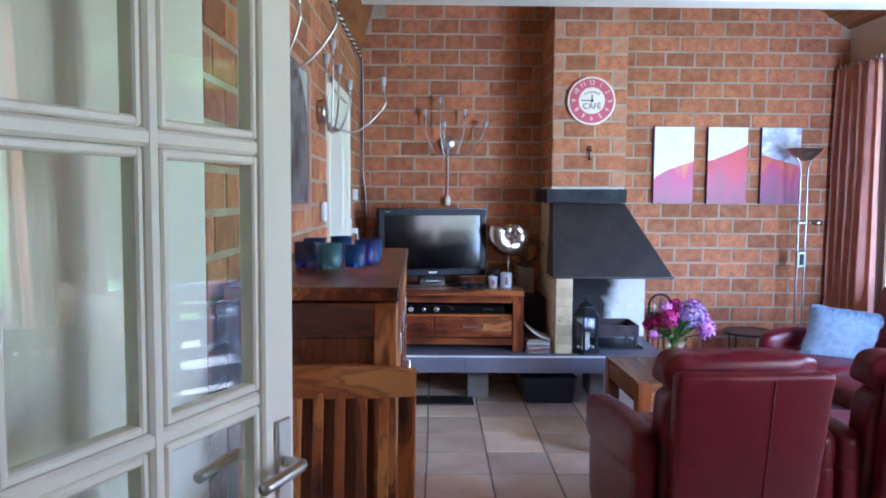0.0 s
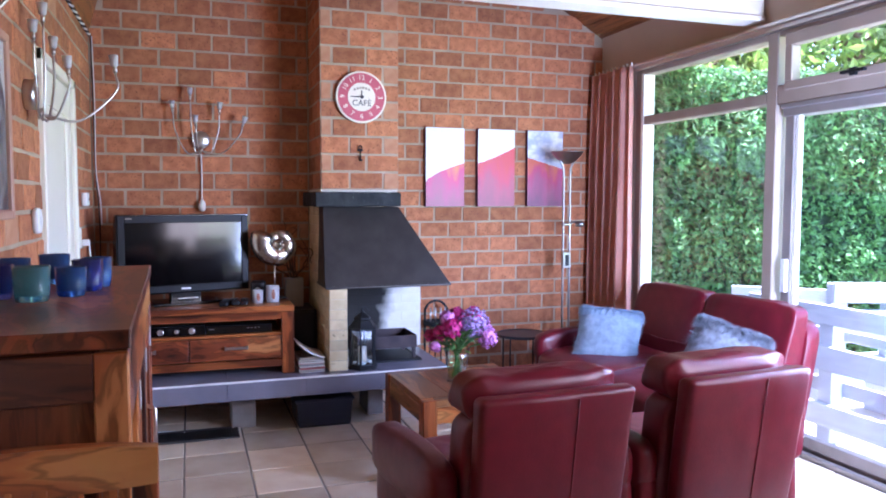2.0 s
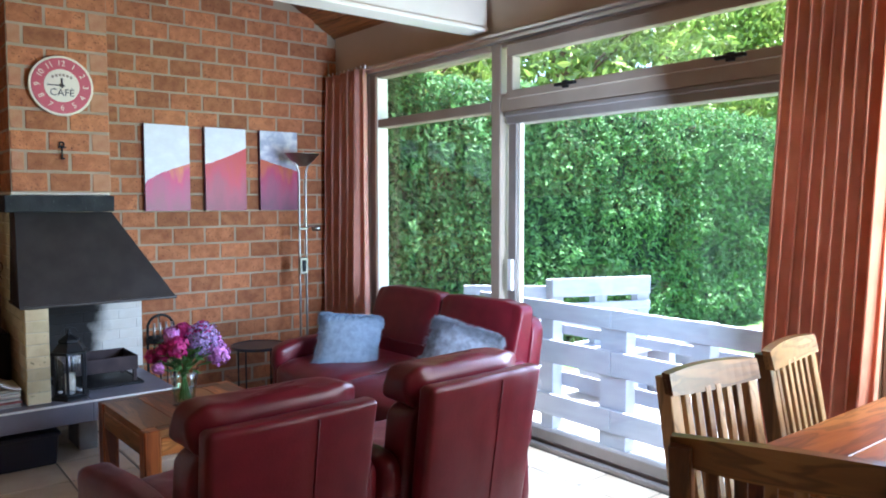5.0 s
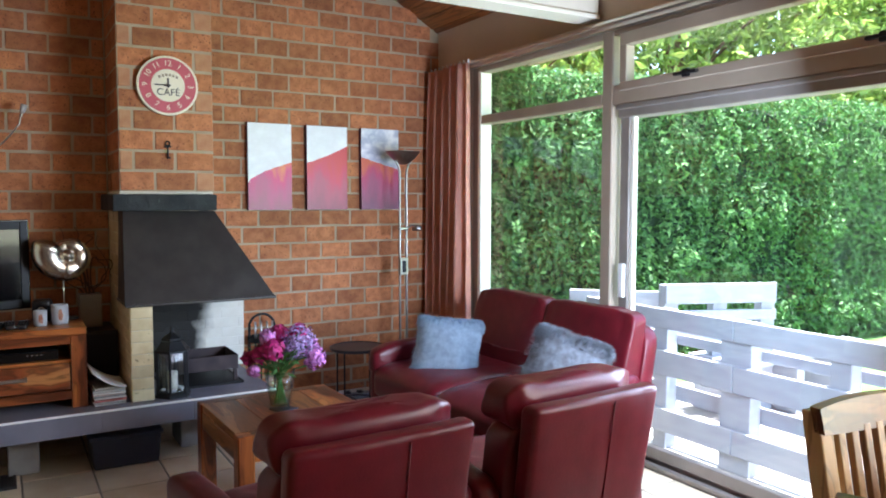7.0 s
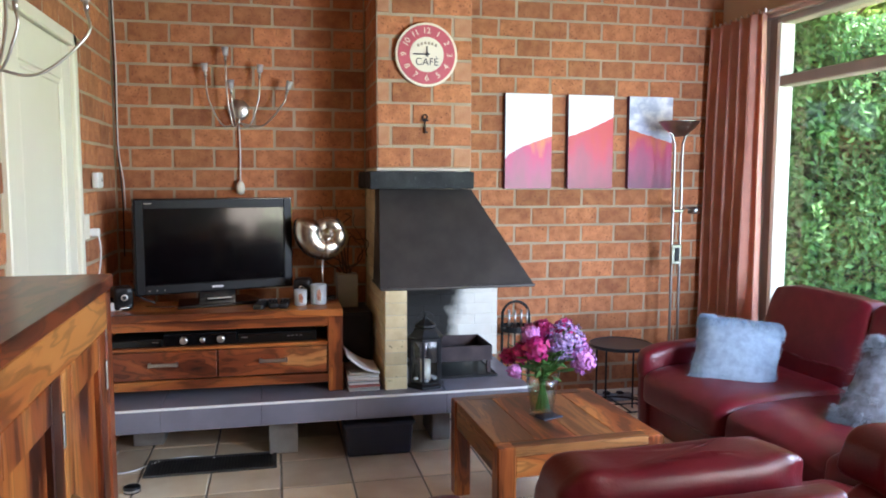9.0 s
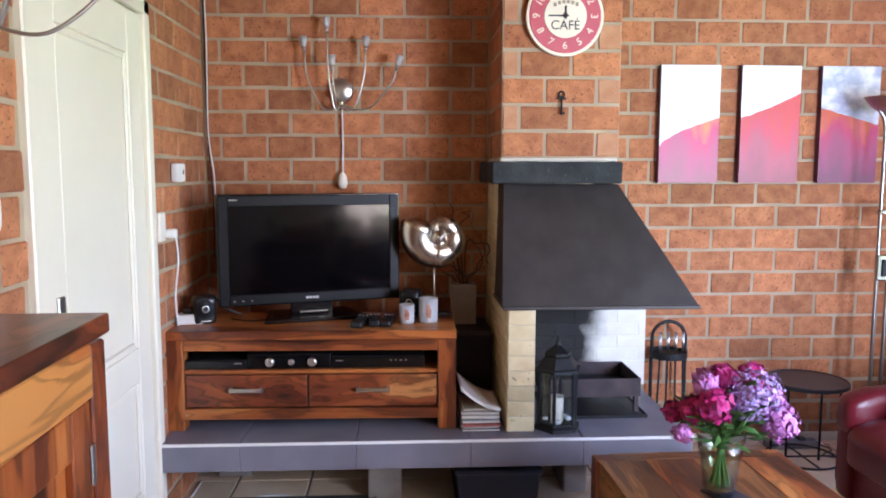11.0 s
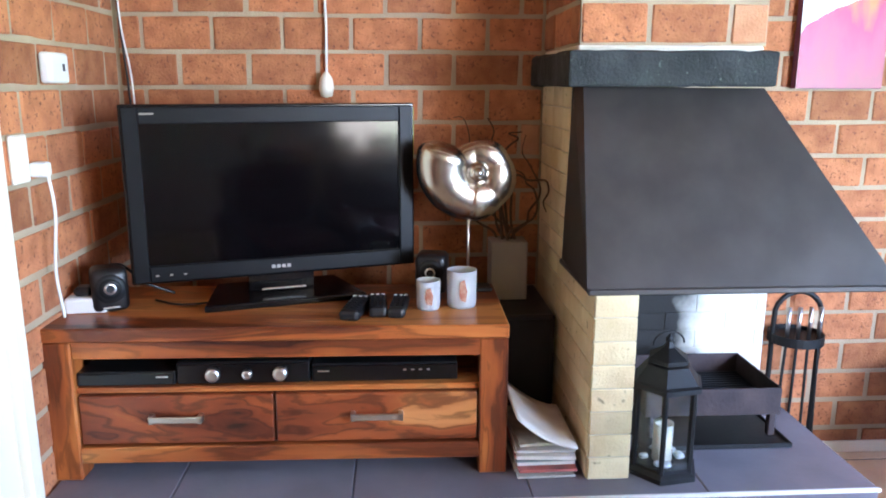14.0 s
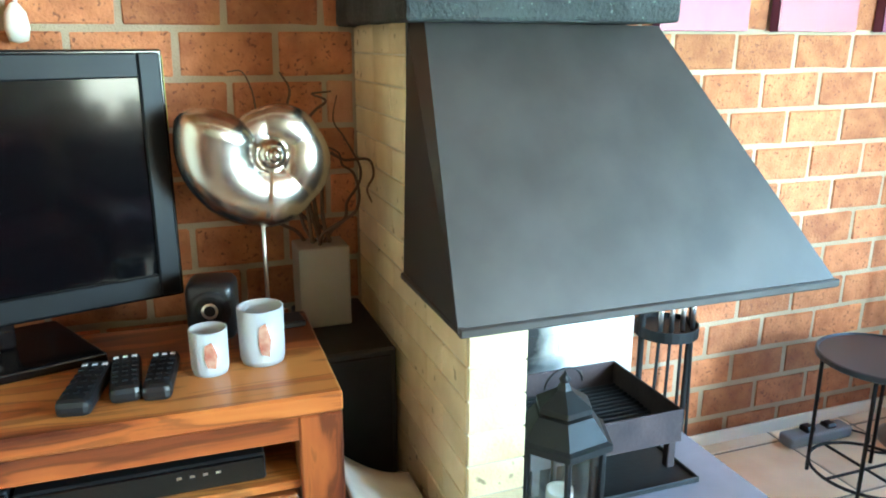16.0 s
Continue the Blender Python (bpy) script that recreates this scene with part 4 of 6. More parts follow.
for ctrl in ([(0.02, 0, 0.17), (0.0, -0.02, 0.26), (0.01, -0.03, 0.385), (0.05, -0.04, 0.375), (0.10, -0.05, 0.375), (0.11, -0.05, 0.34), (0.095, -0.05, 0.31), (0.105, -0.05, 0.28)],
             [(0, 0, 0.17), (-0.03, 0, 0.30), (-0.045, 0, 0.42), (-0.01, -0.01, 0.475), (0.02, -0.01, 0.50), (-0.01, -0.01, 0.515), (0.03, -0.02, 0.52)],
             [(-0.02, 0, 0.17), (-0.04, 0, 0.32), (-0.10, -0.01, 0.42), (-0.16, -0.02, 0.44), (-0.20, -0.02, 0.475), (-0.24, -0.02, 0.49)],
             [(0, 0.01, 0.17), (-0.02, 0.02, 0.34), (-0.06, 0.03, 0.46), (-0.05, 0.03, 0.52), (-0.07, 0.03, 0.56)]):
    part("branch", tube(curve_pts(ctrl, 5), 0.0048, 6, taper=0.4), M_TWIG, pv, smooth=True)
sub = thing("subwoofer", 0.69, 5.33, PT, "black box subwoofer between cabinet and hearth wall", "loudspeaker")
part("cabinet", box(-0.085, -0.17, 0.008, 0.085, 0.17, 0.324, 0.005), M_BLACK, sub)
part("front_grille", box(-0.075, -0.175, 0.03, 0.075, -0.168, 0.31, 0.003), M_IRON, sub)

mags = thing("magazine_stack", 0.69, 4.93, PT, "untidy stack of magazines and loose papers on the hearth", "magazines")
rng = random.Random(3)
M_COVERS = [surf("cover_%d" % i, c, [q * 0.6 for q in c], 25, 0.35, bump=0.02) for i, c in enumerate([(0.62, 0.6, 0.56), (0.12, 0.2, 0.38), (0.55, 0.5, 0.42), (0.5, 0.14, 0.12), (0.25, 0.3, 0.3), (0.68, 0.66, 0.64)])]
z = 0.0
for i in range(12):
    h = rng.uniform(0.004, 0.010)
    pg = part("magazine", box(-0.078, -0.12, z, 0.072, 0.12, z + h, 0.0015), M_COVERS[rng.randrange(6)] if i % 2 else M_PAPER, mags)
    pg.matrix_basis = pose(rng.uniform(-0.008, 0.008), rng.uniform(-0.02, 0.02), 0, 0, 0, rng.uniform(-5, 5))
    z += h
bm = bmesh.new()
g = [[bm.verts.new((-0.08 + 0.155 * i / 10, -0.14 + 0.26 * j / 6, z + 0.006 + 0.085 * (1 - i / 10) ** 1.8)) for j in range(7)] for i in range(11)]
for i in range(10):
    for j in range(6):
        bm.faces.new((g[i][j], g[i + 1][j], g[i + 1][j + 1], g[i][j + 1]))
sheet = part("curled_sheet", bm, M_PAPER, mags, "curling pale sheets", True)
s2 = sheet.modifiers.new("thick", "SOLIDIFY")
s2.thickness = 0.006

pstrip = thing("power_strip", -0.50, 5.02, ZC, "white power strip with a black plug", "power strip", rz=5)
part("body", box(-0.045, -0.045, 0, 0.06, 0.03, 0.042, 0.008, 2), M_WHITEPL, pstrip)
part("plug", boxes([(-0.025, -0.03, 0.041, 0.02, 0.015, 0.066), (0.03, -0.01, 0.041, 0.075, 0.03, 0.085)], 0.008), M_BLACK, pstrip)
part("cable_tangle", tube(curve_pts([(0.03, 0, 0.06), (0.05, 0.04, 0.10), (0.09, 0.02, 0.11), (0.13, 0.07, 0.05), (0.2, 0.10, 0.01)]), 0.004, 6), M_BLACK, pstrip, smooth=True)
part("tv_cable", tube(curve_pts([(0.16, 0.05, 0.004), (0.24, -0.01, 0.006), (0.33, 0.02, 0.005), (0.36, 0.10, 0.006)]), 0.003, 6), M_BLACK, pstrip, smooth=True)

# ---- hearth things ----
lan = thing("lantern", 1.0, 4.84, PT, "black metal hexagonal lantern with a white candle and shells", "lantern", rz=10)
part("base_tray", lathe([(0, 0), (0.078, 0), (0.078, 0.012), (0.066, 0.02), (0.066, 0.026), (0, 0.026)], 6), M_IRON, lan)
for k in range(6):
    a = k * math.pi / 3
    c = (0.064 * math.cos(a), 0.064 * math.sin(a))
    part("post", tube([(c[0], c[1], 0.02), (c[0], c[1], 0.225)], 0.0055, 6), M_IRON, lan)
    a2 = a + math.pi / 6
    p = part("pane", box(-0.028, -0.001, 0.028, 0.028, 0.001, 0.22, 0), M_PANE, lan)
    p.matrix_basis = pose(0.054 * math.cos(a2), 0.054 * math.sin(a2), 0, 0, 0, math.degrees(a2) + 90)
    p.visible_shadow = False
part("roof", lathe([(0.078, 0.22), (0.078, 0.232), (0.070, 0.236), (0.046, 0.272), (0.036, 0.274), (0.044, 0.278), (0.044, 0.288), (0.012, 0.312), (0.006, 0.325), (0, 0.328)], 6), M_IRON, lan)
part("finial", lathe([(0.004, 0.322), (0.009, 0.330), (0.004, 0.338), (0, 0.346)], 10), M_IRON, lan, smooth=True)
part("ring_handle", tube([(0.035 * math.cos(t), 0.002, 0.318 + 0.030 * math.sin(t)) for t in [i * math.pi / 10 for i in range(11)]], 0.002, 6), M_IRON, lan, smooth=True)
part("candle", lathe([(0, 0.026), (0.021, 0.026), (0.021, 0.12), (0.016, 0.116), (0, 0.112)], 18), M_CANDLE, lan, "white pillar candle", True)
rng = random.Random(8)
for i in range(10):
    a = rng.uniform(0, 6.28)
    part("shell", pad(0.022, 0.018, 0.014, 0.9, 0.9, 8, 6, 0.003, i, at=(0.038 * math.cos(a), 0.038 * math.sin(a), 0.033)), M_FROST, lan, "pale sea shell", True)

lan.scale = (1.24, 1.24, 1.08)
tray = thing("fire_basket", 1.22, 5.13, PT, "low rusty black fire basket on legs over an ash pan", "fire basket")
part("ash_pan", boxes([(-0.24, -0.20, 0, 0.185, 0.18, 0.006), (-0.24, -0.20, 0.004, 0.185, -0.194, 0.014), (0.179, -0.20, 0.004, 0.185, 0.18, 0.014)], 0.002), M_IRON, tray)
M_RUSTY = surf("rusty_dark_iron", (0.075, 0.052, 0.052), (0.045, 0.034, 0.036), 12, 0.6, 0.5, bump=0.3)
part("front_plate", box(-0.22, -0.145, 0.075, 0.17, -0.139, 0.155, 0.002), M_RUSTY, tray)
part("back_plate", box(-0.22, 0.135, 0.075, 0.17, 0.141, 0.155, 0.002), M_RUSTY, tray)
for s in (-0.22, 0.164):
    part("side_plate", box(s, -0.139, 0.075, s + 0.006, 0.135, 0.155, 0.002), M_RUSTY, tray)
for i in range(15):
    part("grate_bar", box(-0.214, -0.128 + 0.0175 * i, 0.090, 0.164, -0.121 + 0.0175 * i, 0.100, 0.002), M_IRON, tray)
for x in (-0.20, 0.145):
    for y in (-0.135, 0.12):
        part("leg", box(x, y, 0.006, x + 0.02, y + 0.02, 0.078, 0.002), M_RUSTY, tray)

tools = thing("fire_tools", 1.665, 5.43, 0.0, "black iron fireside tool set in an arched stand", "fire tools")
part("arch", tube([(-0.083, 0, 0)] + [(-0.083, 0, 0.1 * i) for i in range(1, 6)] + [(-0.083 * math.cos(a), 0, 0.56 + 0.083 * math.sin(a)) for a in [i * math.pi / 12 for i in range(1, 12)]] + [(0.083, 0, 0.56 - 0.1 * i) for i in range(0, 6)], 0.009, 8), M_IRON, tools, smooth=True)
part("holder_ring", lathe([(0.085, 0.468), (0.09, 0.468), (0.09, 0.50), (0.085, 0.50), (0.085, 0.468)], 28), M_IRON, tools, smooth=False)
part("holder_plate", lathe([(0, 0.478), (0.086, 0.478), (0.086, 0.486), (0, 0.486)], 28), M_IRON, tools)
part("foot_plate", boxes([(-0.11, -0.06, 0, 0.11, 0.06, 0.012)], 0.004), M_IRON, tools)
for i, x in enumerate((-0.055, -0.018, 0.02, 0.055)):
    tl = part("tool", tube([(x, -0.045, 0.49), (x + 0.008 * (i - 1.5), -0.045, 0.14)], 0.005, 6), M_IRON, tools)
    part("tool_grip", tube([(x, -0.045, 0.49), (x, -0.045, 0.60)], 0.007, 8), M_CHROME, tl, "steel grip", True)
    part("tool_end", [pad(0.05, 0.03, 0.11, 0.6, 0.6, 12, 8, at=(x, -0.045, 0.09)), box(x - 0.03, -0.05, 0.03, x + 0.03, -0.04, 0.14, 0.004), tube(curve_pts([(x, -0.045, 0.15), (x + 0.01, -0.045, 0.06), (x - 0.02, -0.045, 0.05)]), 0.005, 6), tube([(x, -0.045, 0.15), (x, -0.045, 0.03)], 0.006, 6)][i], M_IRON, tl)

crate = thing("storage_crate", 0.762, 4.80, 0.0, "dark navy plastic storage crate under the hearth slab", "crate")
bm = box(-0.17, 0.0, 0.0, 0.17, 0.30, 0.165, 0.012, 2)
for v in bm.verts:
    k = 0.92 + 0.08 * v.co.z / 0.165
    v.co.x, v.co.y = v.co.x * k, (v.co.y - 0.15) * k + 0.15
part("bin", bm, M_CRATE, crate)
part("lid_rim", box(-0.178, -0.008, 0.155, 0.178, 0.308, 0.175, 0.005), M_CRATE, crate)

M_GRILLE = surf("dark_grey_metal", (0.12, 0.115, 0.11), (0.085, 0.08, 0.078), 9, 0.45, 0.6, bump=0.05)
vent = thing("floor_grille", -0.035, 4.86, 0.0, "dark floor heating grille set flat on the tiles", "floor grille")
part("frame", boxes([(-0.30, -0.105, 0.0005, 0.30, -0.09, 0.010), (-0.30, 0.09, 0.0005, 0.30, 0.105, 0.010), (-0.30, -0.09, 0.0005, -0.285, 0.09, 0.010), (0.285, -0.09, 0.0005, 0.30, 0.09, 0.010)], 0.002), M_GRILLE, vent)
part("backing", box(-0.29, -0.095, 0.0004, 0.29, 0.095, 0.002, 0), M_BLACK, vent)
for i in range(38):
    part("slat", box(-0.28 + 0.015 * i, -0.09, 0.002, -0.274 + 0.015 * i, 0.09, 0.008, 0), M_GRILLE, vent)
puck = thing("door_stop_puck", -0.355, 4.62, 0.0, "small round black and steel floor puck", "door stop")
part("ring", lathe([(0, 0), (0.036, 0), (0.036, 0.022), (0.028, 0.026), (0, 0.026)], 24), M_BLACK, puck, smooth=True)
part("steel_band", lathe([(0.037, 0.006), (0.038, 0.010), (0.037, 0.014)], 24), M_CHROME, puck, smooth=True)
cord = thing("floor_cable", -0.45, 4.95, 0.0, "thin white cable lying below the hearth slab", "cable")
part("wire", tube(curve_pts([(-0.06, 0.2, 0.004), (-0.05, -0.08, 0.004), (0.05, -0.1, 0.004), (0.16, 0.0, 0.004), (0.30, 0.04, 0.004), (0.42, 0.0, 0.004)]), 0.004, 6), M_WHITEPL, cord, smooth=True)

# ---- on the walls ----


def painting(x, label, hill, seed):
    t = thing("canvas_painting", x, YN - 0.001, 1.31, label, "painting", "hill paintings")
    part("stretcher", box(-0.145, -0.034, 0, 0.145, 0, 0.56, 0.003), M_CANVAS_SIDE, t, "dark painted canvas edge")
    n = 24

    def strip(lo, hi, mat, name, y):
        bm = bmesh.new()
        a = [bm.verts.new((-0.1445 + 0.289 * i / n, y, lo(i / n))) for i in range(n + 1)]
        c = [bm.verts.new((-0.1445 + 0.289 * i / n, y, hi(i / n))) for i in range(n + 1)]
        for i in range(n):
            bm.faces.new((a[i], a[i + 1], c[i + 1], c[i]))
        part(name, bm, mat, t)

    strip(lambda u: 0.001, lambda u: 0.559, M_SKY if seed < 2 else M_SKYB, "painted_sky", -0.0355)
    strip(lambda u: 0.001, lambda u: hill(u) + 0.006 * noise.noise(Vector((u * 9, seed, 0))), M_HILL[seed], "painted_hill", -0.037)


def painted(name, cols, scale=(4, 4, 6)):
    m, nt, b, n, link = nodes_of(name)
    co, mp, no, ra = n("ShaderNodeTexCoord"), n("ShaderNodeMapping"), n("ShaderNodeTexNoise"), n("ShaderNodeValToRGB")
    mp.inputs["Scale"].default_value = scale
    no.inputs["Scale"].default_value, no.inputs["Detail"].default_value = 1.6, 6
    link(co.outputs["Object"], mp.inputs[0])
    link(mp.outputs[0], no.inputs["Vector"])
    link(no.outputs[0], ra.inputs[0])
    el = ra.color_ramp.elements
    while len(el) < len(cols):
        el.new(0.5)
    for i, (e, c) in enumerate(zip(el, cols)):
        e.position, e.color = 0.30 + 0.4 * i / (len(cols) - 1), (*c, 1)
    link(ra.outputs[0], b.inputs["Base Color"])
    b.inputs["Roughness"].default_value = 0.45
    return m


def hill_paint(name, low, mid, high, streak):
    """Brushed hill: purple foot, brighter crest, soft streaks."""
    m, nt, b, n, link = nodes_of(name)
    co, mp, no, sep = n("ShaderNodeTexCoord"), n("ShaderNodeMapping"), n("ShaderNodeTexNoise"), n("ShaderNodeSeparateXYZ")
    mp.inputs["Rotation"].default_value = (0, 0.6, 0)
    mp.inputs["Scale"].default_value = (14, 14, 5)
    no.inputs["Scale"].default_value, no.inputs["Detail"].default_value = 0.9, 7
    link(co.outputs["Object"], mp.inputs[0])
    link(mp.outputs[0], no.inputs["Vector"])
    link(co.outputs["Object"], sep.inputs[0])
    ma = n("ShaderNodeMath")
    ma.operation, ma.inputs[1].default_value = "MULTIPLY_ADD", 2.6
    sub = n("ShaderNodeMath")
    sub.operation, sub.inputs[1].default_value = "SUBTRACT", 0.5
    link(no.outputs[0], sub.inputs[0])
    link(sep.outputs[2], ma.inputs[0])
    link(sub.outputs[0], ma.inputs[2])
    ra = n("ShaderNodeValToRGB")
    el = ra.color_ramp.elements
    el.new(0.5), el.new(0.8)
    for e, (p, c) in zip(el, ((0.05, low), (0.38, mid), (0.62, high), (0.85, streak))):
        e.position, e.color = p, (*c, 1)
    link(ma.outputs[0], ra.inputs[0])
    link(ra.outputs[0], b.inputs["Base Color"])
    b.inputs["Roughness"].default_value = 0.42
    return m


M_CANVAS_SIDE = surf("purple_canvas_edge", (0.16, 0.05, 0.12), (0.10, 0.03, 0.08), 9, 0.6)
M_SKY = painted("pale_painted_sky", [(0.90, 0.90, 0.89), (0.80, 0.79, 0.79), (0.90, 0.90, 0.90)])
M_SKYB = painted("stormy_painted_sky", [(0.50, 0.53, 0.64), (0.82, 0.82, 0.84), (0.42, 0.45, 0.56), (0.84, 0.82, 0.80)])
M_HILL = [hill_paint("pink_hill", (0.34, 0.065, 0.10), (0.46, 0.05, 0.13), (0.60, 0.025, 0.12), (0.70, 0.16, 0.05)), hill_paint("red_hill", (0.32, 0.065, 0.095), (0.44, 0.07, 0.115), (0.58, 0.045, 0.09), (0.60, 0.05, 0.055)), hill_paint("crimson_hill", (0.20, 0.045, 0.10), (0.34, 0.05, 0.13), (0.46, 0.03, 0.11), (0.58, 0.10, 0.05))]
painting(1.755, "tall canvas of a pink hill under white sky", lambda u: 0.17 + 0.14 * u ** 0.6, 0)
painting(2.15, "tall canvas of a red hill rising under white sky", lambda u: 0.31 + 0.09 * u + 0.03 * u * u, 1)
painting(2.545, "tall canvas of a crimson hill under stormy sky", lambda u: 0.36 - 0.08 * u, 2)

clock = thing("wall_clock", 1.045, CHY - 0.006, 1.994, "round pink and cream wall clock lettered CAFE", "clock")


def disc(r, y0, y1, mat, name, parent, seg=48):
    p = part(name, lathe([(0, 0), (r, 0), (r, y1), (r * 0.985, y1 + 0.002), (0, y1 + 0.002)], seg), mat, parent)
    p.matrix_basis = pose(0, y0, 0, 90)
    return p


disc(0.160, 0.0, 0.020, M_CLOCKCREAM, "case", clock)
disc(0.148, -0.0225, 0.001, M_CLOCKRED, "dial_ring", clock)
disc(0.088, -0.026, 0.001, M_CLOCKCREAM, "dial_centre", clock)
for h in range(12):
    a = radians(90 - 30 * h)
    txt = ["12", "1", "2", "3", "4", "5", "6", "7", "8", "9", "10", "11"][h]
    letters(txt, 0.042, pose(0.118 * math.cos(a), -0.0265, 0.118 * math.sin(a), 90, 0, 0) @ pose(0, 0, 0, 0, 0, -30 * h if h not in (4, 5, 6, 7, 8) else 180 - 30 * h), M_CLOCKCREAM, clock, "numeral")
letters("CAFÉ", 0.052, pose(0.0, -0.0295, -0.038, 90), M_INK, clock)
part("faint_script", boxes([(-0.05 + 0.018 * i, -0.0295, 0.038 + 0.012 * math.sin(i * 0.6), -0.038 + 0.018 * i, -0.029, 0.052 + 0.012 * math.sin(i * 0.6)) for i in range(6)], 0), M_TAN, clock)
part("hour_hand", box(-0.004, -0.033, -0.012, 0.004, -0.031, 0.040, 0.001), M_INK, clock)
part("minute_hand", box(-0.072, -0.036, -0.003, 0.014, -0.034, 0.003, 0.001), M_INK, clock)
part("hub", lathe([(0.009, 0), (0.009, 0.012), (0, 0.012)], 12), M_INK, clock).matrix_basis = pose(0, -0.027, 0, 90)

key = thing("key_ornament", 1.04, CHY - 0.006, 1.60, "small dark iron key hanging on the chimney bricks", "ornament")
part("shaft", tube([(0, -0.008, 0.0), (0, -0.008, 0.09)], 0.006, 8), M_IRON, key, smooth=True)
part("bow", tube([(0.016 * math.cos(t), -0.008, 0.105 + 0.016 * math.sin(t)) for t in [i * math.pi / 8 for i in range(17)]], 0.005, 6), M_IRON, key, smooth=True)
part("bit", box(-0.007, -0.012, 0, 0.02, -0.004, 0.012, 0.002), M_IRON, key)
part("collar", box(-0.026, -0.012, 0.078, 0.026, -0.004, 0.090, 0.002), M_IRON, key)


key.scale = (0.72, 0.72, 0.78)


def sconce(x, y, z, rz, label, cord_len, far=(0.255, 0.115, -0.10)):
    """Wall lamp: a round plate with six curved arms that end in small frosted shades."""
    t = thing("wall_lamp", x, y, z, label, "wall lamp", "curved-arm wall lamps", rz)
    plate = part("plate", lathe([(0, 0), (0.056, 0), (0.056, 0.03), (0.05, 0.038), (0, 0.040)], 28), M_CHROME, t, "brushed steel plate", True)
    plate.matrix_basis = pose(0, 0, 0, 90)
    part("socket_ring", tube([(0, -0.05, -0.05), (0, -0.05, -0.075)], 0.012, 10), M_CHROME, t, smooth=True)
    ends = [(-0.165, 0.20, -0.06), (-0.06, 0.285, -0.075), (0.115, 0.20, -0.08), far, (-0.03, 0.105, -0.15)]
    for ex, ez, ey in ends:
        pts = curve_pts([(0, -0.05, -0.07), (ex * 0.5, (ey - 0.05) / 2, -0.085), (ex * 0.92, ey, ez * 0.25), (ex, ey, ez - 0.03)], 8)
        a = part("arm", tube(pts, 0.0045, 8), M_CHROME, t, "slim curved steel arm", True)
        d = (pts[-1] - pts[-2]).normalized()
        e = pts[-1]
        part("lamp_socket", tube([e, e + d * 0.028], 0.008, 10), M_CHROME, a, smooth=True)
        q = d.to_track_quat("Z", "Y").to_matrix().to_4x4()
        s = part("shade", lathe([(0.007, 0.0), (0.013, 0.004), (0.018, 0.045), (0.0165, 0.045), (0.011, 0.006), (0.0, 0.006)], 14), M_LAMPGLASS, a, "small frosted glass shade", True)
        s.matrix_basis = Matrix.Translation(e + d * 0.024) @ q
    if cord_len:
        part("cord", tube([(0.0, -0.012, -0.06), (0.003, -0.012, -cord_len * 0.6), (0.0, -0.012, -cord_len)], 0.004, 6), M_WHITEPL, t, "white hanging cord")
        part("cord_plug", lathe([(0, 0.0), (0.018, 0.005), (0.024, 0.03), (0.020, 0.06), (0.008, 0.078), (0, 0.08)], 16), M_CANDLE, t, "cream cord switch", True).matrix_basis = pose(0, -0.028, -cord_len - 0.06)
    return t


sconce(0.096, YN - 0.002, 1.738, 0, "steel wall lamp with curved arms above the television", 0.40)
sconce(XL + 0.002, 3.56, 1.745, 90, "steel wall lamp with curved arms beside the door", 0, (0.10, 0.14, -0.30))
sconce(XL + 0.002, 2.25, 1.83, 90, "steel wall lamp with curved arms over the sideboard", 0, (0.08, 0.14, -0.24))

pic = thing("framed_picture", XL + 0.001, 2.845, 1.295, "blurred dark landscape picture in a pale wooden frame", "picture")
M_LAND = painted("smudged_landscape", [(0.03, 0.025, 0.03), (0.09, 0.08, 0.088), (0.24, 0.215, 0.215), (0.11, 0.095, 0.10)], (5, 5, 5))
pic_h, pic_w = 0.59, 0.33
part("frame", boxes([(0, -pic_w, 0, 0.03, -pic_w + 0.03, pic_h), (0, pic_w - 0.03, 0, 0.03, pic_w, pic_h), (0, -pic_w + 0.03, 0, 0.03, pic_w - 0.03, 0.03), (0, -pic_w + 0.03, pic_h - 0.03, 0.03, pic_w - 0.03, pic_h)], 0.004), M_FRAMEWOOD, pic)
part("print", box(0.0, -pic_w + 0.03, 0.03, 0.016, pic_w - 0.03, pic_h - 0.03, 0), M_LAND, pic)
bm = bmesh.new()
for s in (-1, 1):
    arch = [(s * 0.30 * math.cos(radians(a)), 0.30 + 0.26 * math.sin(radians(a))) for a in range(0, 91, 9)]
    bm.faces.new([bm.verts.new((0.0175, y, z)) for y, z in arch + [(s * 0.30, 0.56)]])
part("arched_mount", bm, M_FROST, pic, "pale mount cut to an arch")
p = part("picture_glass", box(0.020, -pic_w + 0.03, 0.03, 0.022, pic_w - 0.03, pic_h - 0.03, 0), M_PICGLASS, pic)

sw = thing("light_switch", XL + 0.001, 3.64, 1.225, "white rounded light switch on the brick wall", "switch")
part("plate", pad(0.028, 0.08, 0.10, 0.5, 0.5, 20, 12, at=(0.012, 0, 0.05)), M_WHITEPL, sw, smooth=True)
part("rocker", box(0.024, -0.016, 0.03, 0.029, 0.016, 0.07, 0.002), M_WHITEPL, sw)
sw2 = thing("thermostat", XL + 0.001, 5.04, 1.32, "white room thermostat with a small dark slot", "thermostat")
part("body", box(0, -0.045, 0, 0.03, 0.06, 0.075, 0.008, 2), M_WHITEPL, sw2)
part("slot", box(0.029, 0.02, 0.03, 0.031, 0.032, 0.048, 0), M_INK, sw2)
so = thing("wall_socket", XL + 0.001, 4.835, 1.095, "cream double socket with a plugged-in white cable", "socket")
